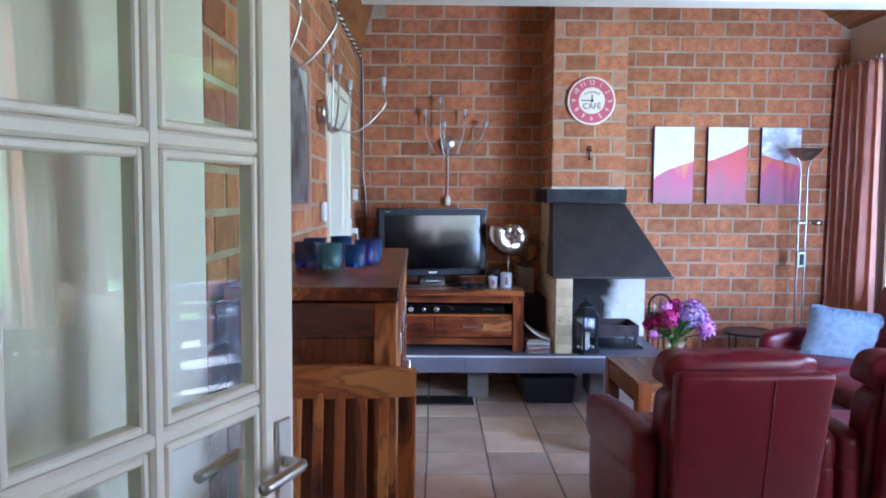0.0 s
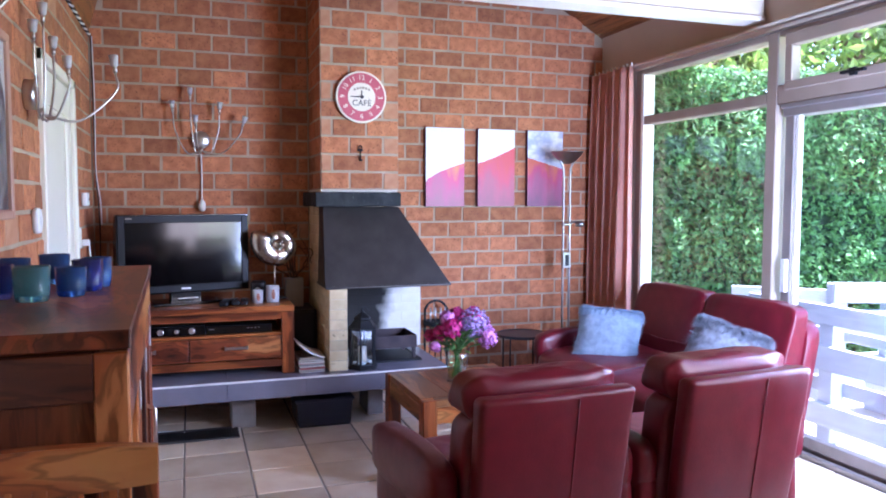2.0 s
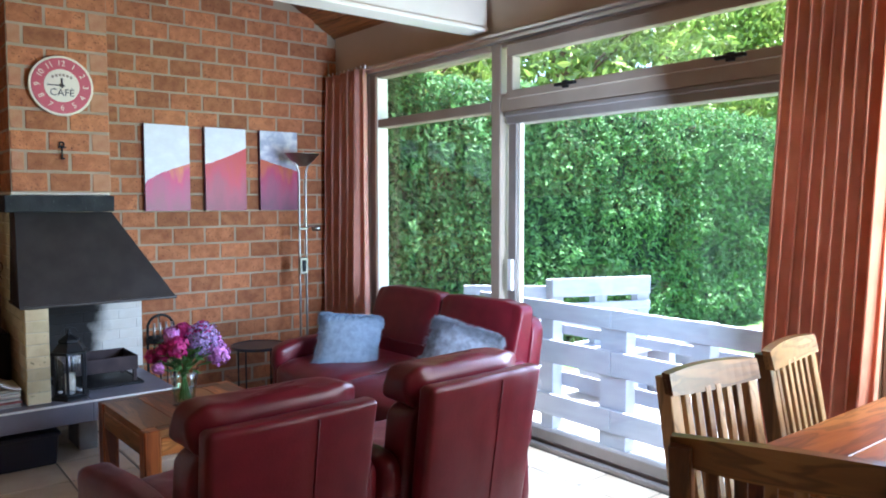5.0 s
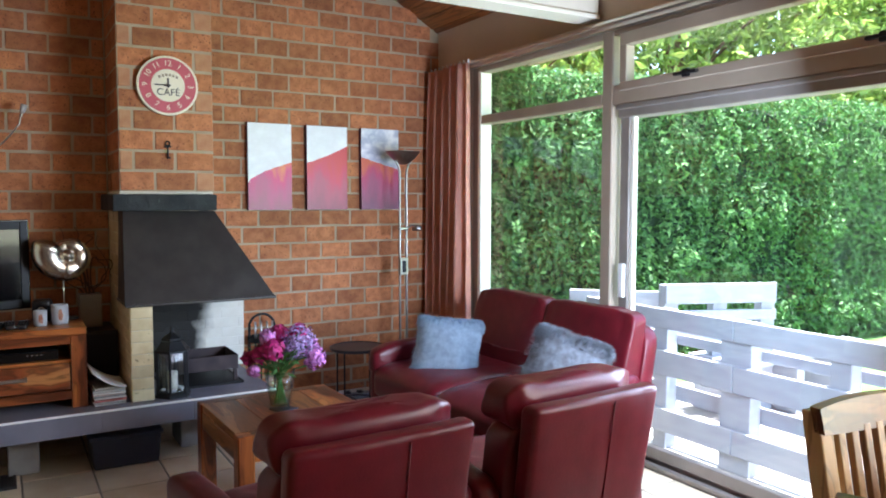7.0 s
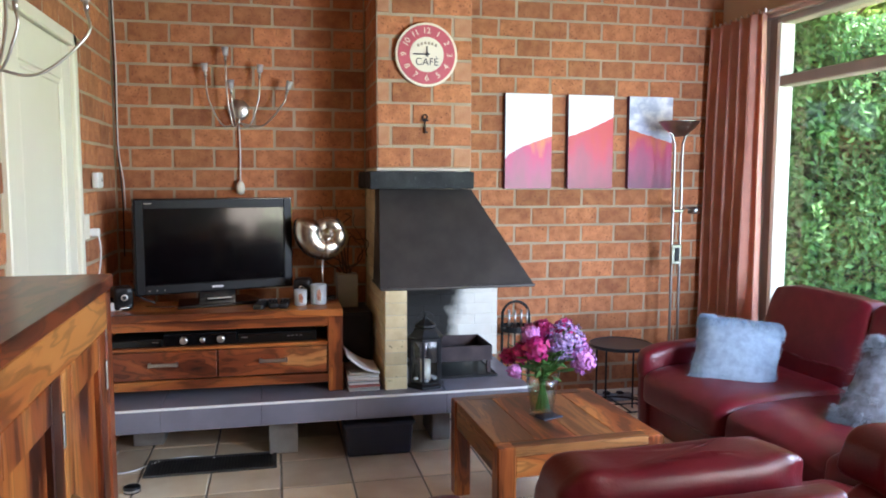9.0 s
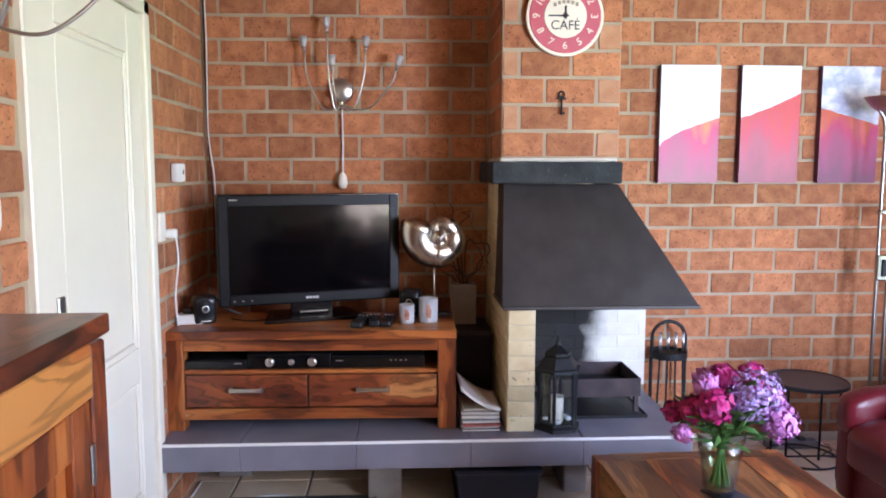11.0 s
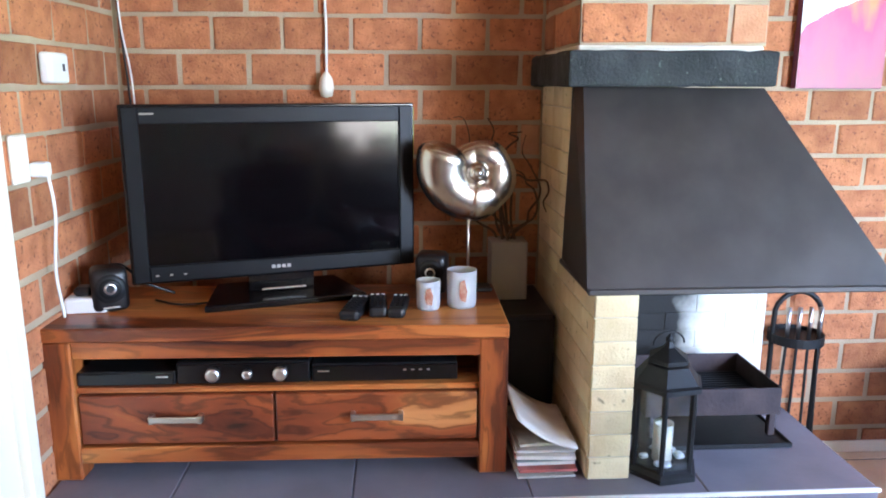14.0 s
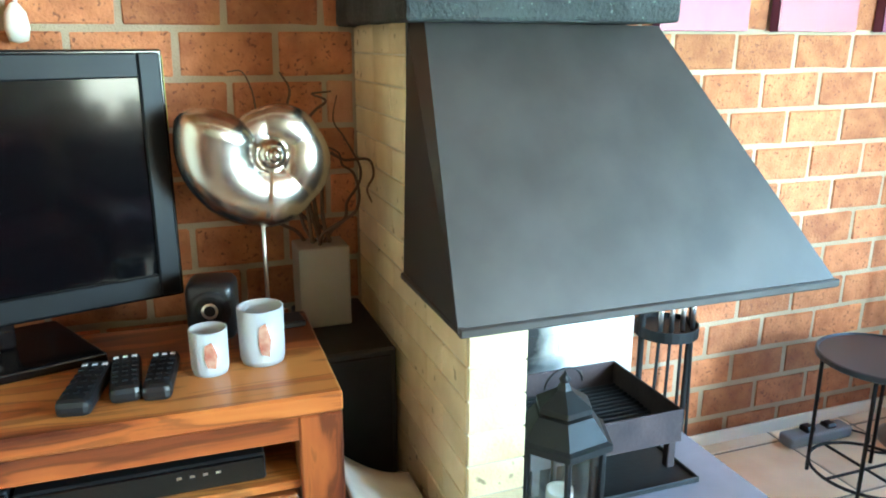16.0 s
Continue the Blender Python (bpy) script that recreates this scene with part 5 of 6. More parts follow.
part("plate", box(0, -0.035, 0, 0.012, 0.04, 0.11, 0.004), M_CANDLE, so)
pl = part("plug", box(0.010, 0.03, 0.01, 0.05, 0.068, 0.045, 0.008, 2), M_WHITEPL, so)
part("cable", tube(curve_pts([(0.045, 0.05, 0.02), (0.05, 0.055, -0.08), (0.03, 0.07, -0.22), (0.03, 0.09, -0.348)]), 0.004, 6), M_WHITEPL, so, smooth=True)
cd = thing("corner_cord", XL + 0.016, YN - 0.02, 0.95, "thin dark and white twisted cords down the corner", "cable")
part("cord", tube(curve_pts([(0.02, 0, 0), (0.022, -0.004, 0.3), (0.006, 0, 0.6), (0.004, -0.003, 1.0), (0.0, 0, 1.42)]), 0.004, 6), M_IRON, cd, smooth=True)
part("pale_cord", tube(curve_pts([(0.034, -0.004, 0.25), (0.03, -0.004, 0.4), (0.010, -0.008, 0.6), (0.013, -0.006, 1.0), (0.006, -0.006, 1.4)]), 0.003, 6), M_WHITEPL, cd, smooth=True)
tr = thing("rope_trim", XL + 0.012, 3.5, 2.355, "dark and pale twisted rope along the wall top", "rope")
rng = random.Random(2)
for s, mt in ((0, M_IRON), (math.pi, M_WHITEPL)):
    part("strand", tube([(0.006 * math.cos(i * 0.9 + s), -1.6 + 0.02 * i, 0.006 * math.sin(i * 0.9 + s)) for i in range(180)], 0.006, 5), mt, tr, smooth=True)

# ---- sitting group ----


def armchair(x, y, rz, label, seed):
    """Low leather armchair; local +y is its front."""
    t = thing("armchair", x, y, 0, label, "armchair", "leather armchairs", rz)
    seam = lambda x, at, w: math.exp(-((x - at) / w) ** 2)
    bm = box(-0.265, -0.036, -0.325, 0.265, 0.036, 0.325, 0.022, 4)
    bmesh.ops.subdivide_edges(bm, edges=[e for e in bm.edges if e.calc_length() > 0.3], cuts=12, use_grid_fill=True)
    for v in bm.verts:
        x, y, z = v.co
        soft = 0.004 * noise.noise(Vector((x * 7, z * 7, seed))) + 0.0025 * noise.noise(Vector((x * 19, z * 13, seed + 5)))
        v.co = Vector((x * (0.97 + 0.10 * z), -0.376 + y * (1 - 0.10 * seam(x, 0.055, 0.02)) - 0.15 * z - 0.007 * (1 - (x / 0.265) ** 2) + soft, 0.463 + z))
    back = part("back_panel", bm, M_LEATHER, t, "flat leather back panel with a stitched seam", True)
    part("seam", tube([(0.055, -0.4178 - 0.15 * z, 0.463 + z) for z in (-0.30, -0.15, 0.0, 0.15, 0.302)], 0.0022, 6), M_LEATHER, back, smooth=True)
    part("back_cushion", pad(0.53, 0.13, 0.55, 0.20, 0.25, 60, 36, 0.008, 9, at=(0, -0.270, 0.44), shape=lambda p: Vector((p.x, p.y - 0.16 * p.z + 0.03 * (p.x / 0.3) ** 2, p.z))), M_LEATHER, t, smooth=True)
    part("head_cushion", pad(0.540, 0.140, 0.155, 0.55, 0.16, 150, 32, 0.012, 2, at=(0, -0.302, 0.756), shape=lambda p: Vector((p.x * (1 + 0.12 * p.z), p.y * (1 - 0.14 * seam(p.x, 0.06, 0.010)) + 0.03 * (p.x / 0.28) ** 2, p.z * (1 - 0.12 * seam(p.x, 0.06, 0.007))))), M_LEATHER, t, "rolled leather head cushion", True)
    part("seat", pad(0.54, 0.62, 0.17, 0.4, 0.3, 32, 18, 0.008, 3, at=(0, 0.02, 0.37)), M_LEATHER, t, smooth=True)
    part("seat_base", box(-0.27, -0.34, 0.10, 0.27, 0.29, 0.31, 0.03, 3), M_LEATHER, t, smooth=True)
    for s in (-1, 1):
        part("armrest", pad(0.105, 0.72, 0.20, 0.5, 0.4, 24, 18, 0.006, 4 + s, at=(s * 0.315, 0.03, 0.455), shape=lambda p: Vector((p.x, p.y, p.z - 0.10 * p.y * (1 if p.y > 0 else 0.4)))), M_LEATHER, t, smooth=True)
        part("side_panel", pad(0.085, 0.66, 0.40, 0.25, 0.3, 24, 16, 0.004, 6 + s, at=(s * 0.315, 0.0, 0.27)), M_LEATHER, t, smooth=True)
        for yy in (-0.26, 0.26):
            part("foot", lathe([(0, 0), (0.025, 0), (0.022, 0.09), (0, 0.09)], 12, at=(s * 0.25, yy, 0)), M_IRON, t)
    return t


armchair(1.035, 2.825, 2.5, "dark red leather armchair seen from its smooth back", 1)
armchair(1.742, 2.847, 4.0, "dark red leather armchair turned slightly to the window", 2)

sofa = thing("sofa", 2.565, 3.995, 0, "dark red leather two-seat sofa below the window", "sofa", rz=92.5)
# local +y is the front of the sofa (towards the room), local x runs along the window
part("seat_base", box(-0.72, -0.28, 0.09, 0.72, 0.42, 0.30, 0.04, 3), M_LEATHER, sofa, smooth=True)
for s in (-1, 1):
    b = part("backrest", pad(0.655, 0.125, 0.60, 0.16, 0.20, 60, 36, 0.007, 11 + s, at=(s * 0.326, -0.275, 0.53), shape=lambda p: Vector((p.x, p.y * (1 + 0.25 * math.cos(p.z * 9)) - 0.20 * p.z, p.z - 0.015 * (p.x / 0.32) ** 4 * (1 if p.z > 0 else 0)))), M_LEATHER, sofa, smooth=True)
    part("back_seam", tube([(s * 0.325 - 0.29 + 0.58 * i / 12, -0.186 - 0.012 * math.sin(i), 0.515) for i in range(13)], 0.004, 6), M_LEATHER, b, smooth=True)
    part("seat_cushion", pad(0.66, 0.72, 0.16, 0.34, 0.22, 44, 24, 0.004, 13 + s, at=(s * 0.33, 0.13, 0.365), shape=lambda p: Vector((p.x, p.y, p.z - 0.05 * max(0, p.y / 0.36) ** 3))), M_LEATHER, sofa, smooth=True)
    part("armrest", pad(0.13, 0.72, 0.20, 0.5, 0.45, 26, 18, 0.008, 15 + s, at=(s * 0.69, 0.10, 0.445), shape=lambda p: Vector((p.x, p.y, p.z - 0.06 * p.y))), M_LEATHER, sofa, smooth=True)
    part("side_panel", pad(0.10, 0.74, 0.38, 0.25, 0.3, 24, 16, 0.005, 17 + s, at=(s * 0.69, 0.08, 0.265)), M_LEATHER, sofa, smooth=True)
    for yy in (-0.22, 0.38):
        part("foot", lathe([(0, 0), (0.028, 0), (0.024, 0.08), (0, 0.08)], 12, at=(s * 0.62, yy, 0)), M_IRON, sofa)
part("back_shell", pad(1.34, 0.10, 0.62, 0.25, 0.15, 40, 18, at=(0, -0.35, 0.45), shape=lambda p: Vector((p.x, p.y - 0.2 * p.z, p.z))), M_LEATHER, sofa, smooth=True)


def fur_cushion(m, mat, label, seed, length, n=15000, size=0.37):
    t = thing("fur_cushion", 0, 0, 0, label, "cushion", "fur cushions")
    t.matrix_world = m
    sh = lambda p: Vector((p.x * (1 + 0.10 * (abs(p.z) / (size / 2)) ** 3), p.y * max(0.12, 1 - 0.9 * max(abs(p.x), abs(p.z)) / (size / 2)) ** 0.55, p.z * (1 + 0.08 * (abs(p.x) / (size / 2)) ** 3)))
    body = part("body", pad(size, 0.19, size, 0.22, 0.75, 40, 30, 0.008, seed, shape=sh), mat, t, smooth=True)
    rng = random.Random(seed)
    vs, fs = [], []
    me = body.data
    polys = [p for p in me.polygons]
    for i in range(n):
        p = polys[rng.randrange(len(polys))]
        vv = [me.vertices[k].co for k in p.vertices]
        w = [rng.random() for _ in vv]
        c = sum((v * q for v, q in zip(vv, w)), Vector()) / sum(w)
        d = (p.normal + Vector((rng.uniform(-1, 1), rng.uniform(-0.5, 0.5), rng.uniform(-1.4, 0.4))) * 0.9).normalized()
        s = d.orthogonal().normalized() * 0.0022
        L = length * rng.uniform(0.6, 1.2)
        k = len(vs)
        tip = c + d * L + Vector((0, 0, -L * 0.25))
        s *= 0.42
        vs += [c - s, c + s, c + d * L * 0.55 + s * 0.7, c + d * L * 0.55 - s * 0.7, tip]
        fs += [(k, k + 1, k + 2, k + 3), (k + 3, k + 2, k + 4)]
    m2 = bpy.data.meshes.new("fur")
    m2.from_pydata(vs, [], fs)
    m2.materials.append(mat)
    f = new("fur", m2)
    f.parent = t
    f["kind"] = "stuff"


fur_cushion(pose(2.40, 4.34, 0.525, -34, 3, -42), M_FUR, "fluffy blue-grey square cushion on the sofa", 21, 0.019)
fur_cushion(pose(2.56, 3.52, 0.545, -32, 14, -58), M_FURGREY, "shaggy grey-brown square cushion on the sofa", 22, 0.034)

stool = thing("footstool", 2.0, 3.68, 0, "low dark brown leather footstool between table and sofa", "footstool", rz=-4)
part("pad", pad(0.42, 0.46, 0.10, 0.35, 0.25, 30, 14, 0.004, 40, at=(0, 0, 0.25)), surf("dark_brown_leather", (0.055, 0.035, 0.028), (0.035, 0.022, 0.018), 6, 0.45, bump=0.2, fine=240), stool, smooth=True)
part("frame", box(-0.19, -0.21, 0.16, 0.19, 0.21, 0.205, 0.006), M_IRON, stool)
for sx in (-1, 1):
    for sy in (-1, 1):
        part("leg", lathe([(0, 0), (0.018, 0), (0.016, 0.165), (0, 0.165)], 12, at=(sx * 0.16, sy * 0.18, 0)), M_IRON, stool)

table = thing("coffee_table", 1.345, 4.015, 0, "square banded hardwood coffee table with thick legs", "coffee table", rz=1.5)
TS, TH = 0.325, 0.42
for i in range(4):
    a = -TS + 0.008 + (2 * TS - 0.016) * i / 4
    part("top_board", box(a + 0.0007, -TS + 0.062, TH - 0.035, a + (2 * TS - 0.016) / 4 - 0.0007, TS - 0.062, TH, 0.0015), [WH, W, WH, W][i]["y"], table)
for s in (-1, 1):
    part("end_board", box(-TS + 0.062, s * TS, TH - 0.035, TS - 0.062, s * (TS - 0.061), TH, 0.003), WH["x"], table)
    part("apron", box(-TS + 0.07, s * (TS - 0.006), TH - 0.115, TS - 0.07, s * (TS - 0.03), TH - 0.036, 0.003), W["x"], table)
    part("apron", box(s * (TS - 0.006), -TS + 0.07, TH - 0.115, s * (TS - 0.03), TS - 0.07, TH - 0.036, 0.003), WH["y"], table)
    for q in (-1, 1):
        part("leg", box(s * TS, q * TS, 0, s * (TS - 0.07), q * (TS - 0.07), TH - 0.001, 0.005), W["z"], table)

vase = thing("flower_vase", 1.312, 4.01, TH + 0.004, "glass vase with magenta peonies and lilac blooms", "flowers")
part("glass", lathe([(0, 0), (0.044, 0), (0.047, 0.01), (0.058, 0.10), (0.070, 0.178), (0.067, 0.178), (0.054, 0.10), (0.043, 0.016), (0, 0.016)], 32), M_GLASS, vase, "clear glass vase", True)
part("water", lathe([(0, 0.018), (0.042, 0.018), (0.052, 0.10), (0.054, 0.12), (0, 0.12)], 24), M_WATER, vase, "water")
rng = random.Random(17)
heads = []
for i in range(16):
    a, r = rng.uniform(0, 6.28), math.sqrt(rng.random())
    h = Vector((0.135 * r * math.cos(a), 0.12 * r * math.sin(a), 0.27 + 0.08 * (1 - r * r) + rng.uniform(-0.02, 0.02)))
    heads.append(h)
    part("stem", tube(curve_pts([(rng.uniform(-0.025, 0.025), rng.uniform(-0.025, 0.025), 0.022), (h.x * 0.12, h.y * 0.12, 0.15), tuple(h - Vector((0, 0, 0.02)))], 6), 0.003, 6), M_STEM, vase, smooth=True)


def bloom(c, r, mat, n, petal, seed, name, label):
    rg = random.Random(seed)
    vs, fs = [], []
    for i in range(n):
        d = Vector((rg.gauss(0, 1), rg.gauss(0, 1), rg.gauss(0.25, 0.9))).normalized()
        b = c + d * r * rg.uniform(0.72, 1.0)
        s = d.orthogonal().normalized()
        s.rotate(Matrix.Rotation(rg.uniform(0, 6.28), 3, d))
        u = d.cross(s)
        q = d * rg.uniform(-0.5, 0.8)
        k = len(vs)
        w = petal * rg.uniform(0.7, 1.25)
        vs += [b - s * w * 0.5, b + u * w * 0.55 - q * w * 0.2, b + s * w * 0.6 + q * w * 0.6, b - u * w * 0.55 - q * w * 0.2]
        fs.append((k, k + 1, k + 2, k + 3))
    me = bpy.data.meshes.new(name)
    me.from_pydata(vs, [], fs)
    me.materials.append(mat)
    ob = new(name, me)
    ob.parent = vase
    ob["label"] = label


spec = [((-0.055, -0.07, 0.284), 0.054, M_PEONY), ((0.075, -0.05, 0.311), 0.081, M_HYDR), ((-0.1, -0.03, 0.262), 0.039, M_PEONY), ((0.01, 0.03, 0.337), 0.043, M_PEONY), ((0.155, -0.04, 0.223), 0.059, M_PINK), ((-0.03, 0.05, 0.324), 0.041, M_PINK), ((0.11, 0.06, 0.327), 0.045, M_PEONY), ((-0.06, -0.02, 0.327), 0.039, M_PINK), ((-0.125, -0.02, 0.188), 0.026, M_PINK), ((-0.13, 0.03, 0.236), 0.032, M_PEONY), ((0.05, -0.02, 0.271), 0.054, M_HYDR), ((0.16, 0.03, 0.262), 0.043, M_PINK)]
for i, (c, r, mt) in enumerate(spec):
    fine = mt is M_HYDR
    bloom(Vector(c), r, mt, 420 if fine else 150, 0.012 if fine else 0.026 if mt is M_PEONY else 0.02, 30 + i, "bloom", "deep magenta peony" if mt is M_PEONY else "round lilac hydrangea head" if fine else "loose pink-lilac blossom")
for i in range(90):
    a = rng.uniform(0, 6.28)
    r0, r1 = rng.uniform(0.01, 0.08), rng.uniform(0.06, 0.15)
    z0 = rng.uniform(0.15, 0.30)
    d = Vector((math.cos(a), math.sin(a), rng.uniform(-0.2, 0.8)))
    s = Vector((-math.sin(a), math.cos(a), 0)) * rng.uniform(0.012, 0.024)
    c = Vector((math.cos(a) * r0, math.sin(a) * r0, z0))
    L = rng.uniform(0.05, 0.09)
    bm = bmesh.new()
    vs = [bm.verts.new(p) for p in (c, c + d * L * 0.45 + s, c + d * L, c + d * L * 0.45 - s, c + d * L * 0.5 + Vector((0, 0, 0.006)))]
    bm.faces.new((vs[0], vs[1], vs[4]))
    bm.faces.new((vs[1], vs[2], vs[4]))
    bm.faces.new((vs[2], vs[3], vs[4]))
    bm.faces.new((vs[3], vs[0], vs[4]))
    part("leaf", bm, M_STEM, vase)
coaster = thing("coaster", 1.325, 4.0, TH, "thin dark blue square coaster under the vase", "coaster", rz=20)
part("pad", box(-0.048, -0.048, 0.0, 0.048, 0.048, 0.004, 0.001), M_CRATE, coaster)

st = thing("side_table", 2.215, 5.165, 0, "small round black metal side table with thin legs", "side table")
part("tabletop", lathe([(0, 0.405), (0.185, 0.405), (0.19, 0.409), (0.19, 0.423), (0.185, 0.425), (0.18, 0.420), (0, 0.420)], 48), surf("dark_blue_black_top", (0.02, 0.024, 0.032), (0.03, 0.034, 0.042), 5, 0.3, 0.2, bump=0.03), st, "round dark tray top")
for k in range(4):
    a = k * math.pi / 2 + 0.6
    c, s = math.cos(a), math.sin(a)
    part("leg", tube([(0.165 * c, 0.165 * s, 0.405), (0.165 * c, 0.165 * s, 0.004)], 0.006, 8), M_IRON, st, smooth=True)
part("lower_ring", tube([(0.165 * math.cos(a), 0.165 * math.sin(a), 0.06) for a in [i * math.pi / 16 for i in range(33)]], 0.005, 6), M_IRON, st, smooth=True)
part("cross_bar", boxes([(-0.16, -0.004, 0.056, 0.16, 0.004, 0.064), (-0.004, -0.16, 0.056, 0.004, 0.16, 0.064)], 0.002), M_IRON, st)

fs = thing("floor_power_strip", 2.30, 5.43, 0, "grey power strip and black cables on the floor", "power strip")
part("strip", box(-0.13, -0.03, 0, 0.13, 0.03, 0.04, 0.008, 2), surf("grey_plastic", (0.22, 0.23, 0.25), (0.18, 0.19, 0.21), 5, 0.5), fs)
part("cable", tube(curve_pts([(0.12, 0, 0.02), (0.18, -0.05, 0.005), (0.10, -0.12, 0.005), (0.2, -0.16, 0.005), (0.32, -0.08, 0.005), (0.36, 0.02, 0.005)]), 0.004, 6), M_BLACK, fs, smooth=True)
part("plug", boxes([(-0.06, -0.02, 0.038, -0.02, 0.02, 0.06), (0.03, -0.02, 0.038, 0.07, 0.02, 0.055)], 0.006), M_BLACK, fs)

lamp = thing("floor_lamp", 2.615, 5.28, 0, "tall satin steel uplighter lamp with a reading arm", "floor lamp")
part("base", lathe([(0, 0), (0.14, 0), (0.14, 0.012), (0.12, 0.024), (0, 0.026)], 40), M_NICKEL, lamp, smooth=True)
for s in (-1, 1):
    part("pole", tube(curve_pts([(s * 0.026, 0, 0.02), (s * 0.026, 0, 0.6), (s * 0.026, 0, 1.2), (s * 0.026, 0, 1.52), (s * 0.035, 0, 1.60), (s * 0.07, 0, 1.66)], 6), 0.0085, 10), M_NICKEL, lamp, smooth=True)
part("bowl", lathe([(0.0, 1.615), (0.035, 1.62), (0.085, 1.662), (0.118, 1.705), (0.121, 1.705), (0.113, 1.70), (0.08, 1.668), (0, 1.64)], 40), M_NICKEL, lamp, "wide steel uplight bowl", True)
part("bracket", box(-0.036, -0.016, 1.17, 0.036, 0.016, 1.19, 0.005), M_NICKEL, lamp)
part("clamp", box(-0.034, -0.014, 0.86, 0.034, 0.014, 0.98, 0.005), M_NICKEL, lamp)
part("switch_box", boxes([(-0.014, -0.022, 0.88, 0.014, -0.012, 0.96)], 0.003), M_IRON, lamp)
rd = part("reading_arm", tube(curve_pts([(0.02, 0, 1.18), (0.06, -0.02, 1.20), (0.08, -0.03, 1.18)], 5), 0.007, 8), M_NICKEL, lamp, smooth=True)
part("reading_head", lathe([(0, 1.165), (0.035, 1.165), (0.035, 1.195), (0.012, 1.205), (0, 1.205)], 20, at=(0.09, -0.035, 0)), M_NICKEL, rd, smooth=True)

st.scale = (0.94, 0.94, 1.0)

# ---- curtains ----


def curtain(y0, y1, folds, label, seed, amp=0.035, lean=0.0):
    t = thing("curtain", XR - 0.10, (y0 + y1) / 2, 0.02, label, "curtain", "terracotta curtains")
    rng = random.Random(seed)
    bm = bmesh.new()
    nu, nv, H = folds * 10, 26, 2.27
    ph = [rng.uniform(-0.5, 0.5) for _ in range(folds + 1)]
    grid = []
    for i in range(nu + 1):
        u = i / nu
        col = []
        for j in range(nv + 1):
            v = j / nv
            a = 2 * math.pi * folds * u + ph[int(u * folds)] * 0.6 + 0.5 * noise.noise(Vector((u * 6, v * 1.5, seed)))
            x = amp * (0.55 + 0.45 * (1 - v)) * math.sin(a) + 0.012 * noise.noise(Vector((u * 14, v * 3, seed + 4)))
            y = (u - 0.5) * (y1 - y0) * (1 + 0.06 * (1 - v)) + lean * (1 - v) + 0.01 * math.sin(2 * a)
            col.append(bm.verts.new((x, y, v * H)))
        grid.append(col)
    for i in range(nu):
        for j in range(nv):
            bm.faces.new((grid[i][j], grid[i + 1][j], grid[i + 1][j + 1], grid[i][j + 1]))
    c = part("cloth", bm, M_CURTAIN, t, smooth=True)
    s = c.modifiers.new("thick", "SOLIDIFY")
    s.thickness = 0.003
    for k in range(folds * 2):
        part("hook", box(-0.006, -0.004, H, 0.006, 0.004, H + 0.025, 0.001), M_WHITEPL, t).matrix_basis = pose(0.01, (k / (folds * 2 - 1) - 0.5) * (y1 - y0), 0)


curtain(5.00, 5.49, 5, "terracotta curtain hanging in folds in the corner", 1, 0.065)
curtain(1.60, 2.00, 9, "terracotta curtain gathered beside the sliding door", 2, 0.06, 0.09)

# ---- dining end ----


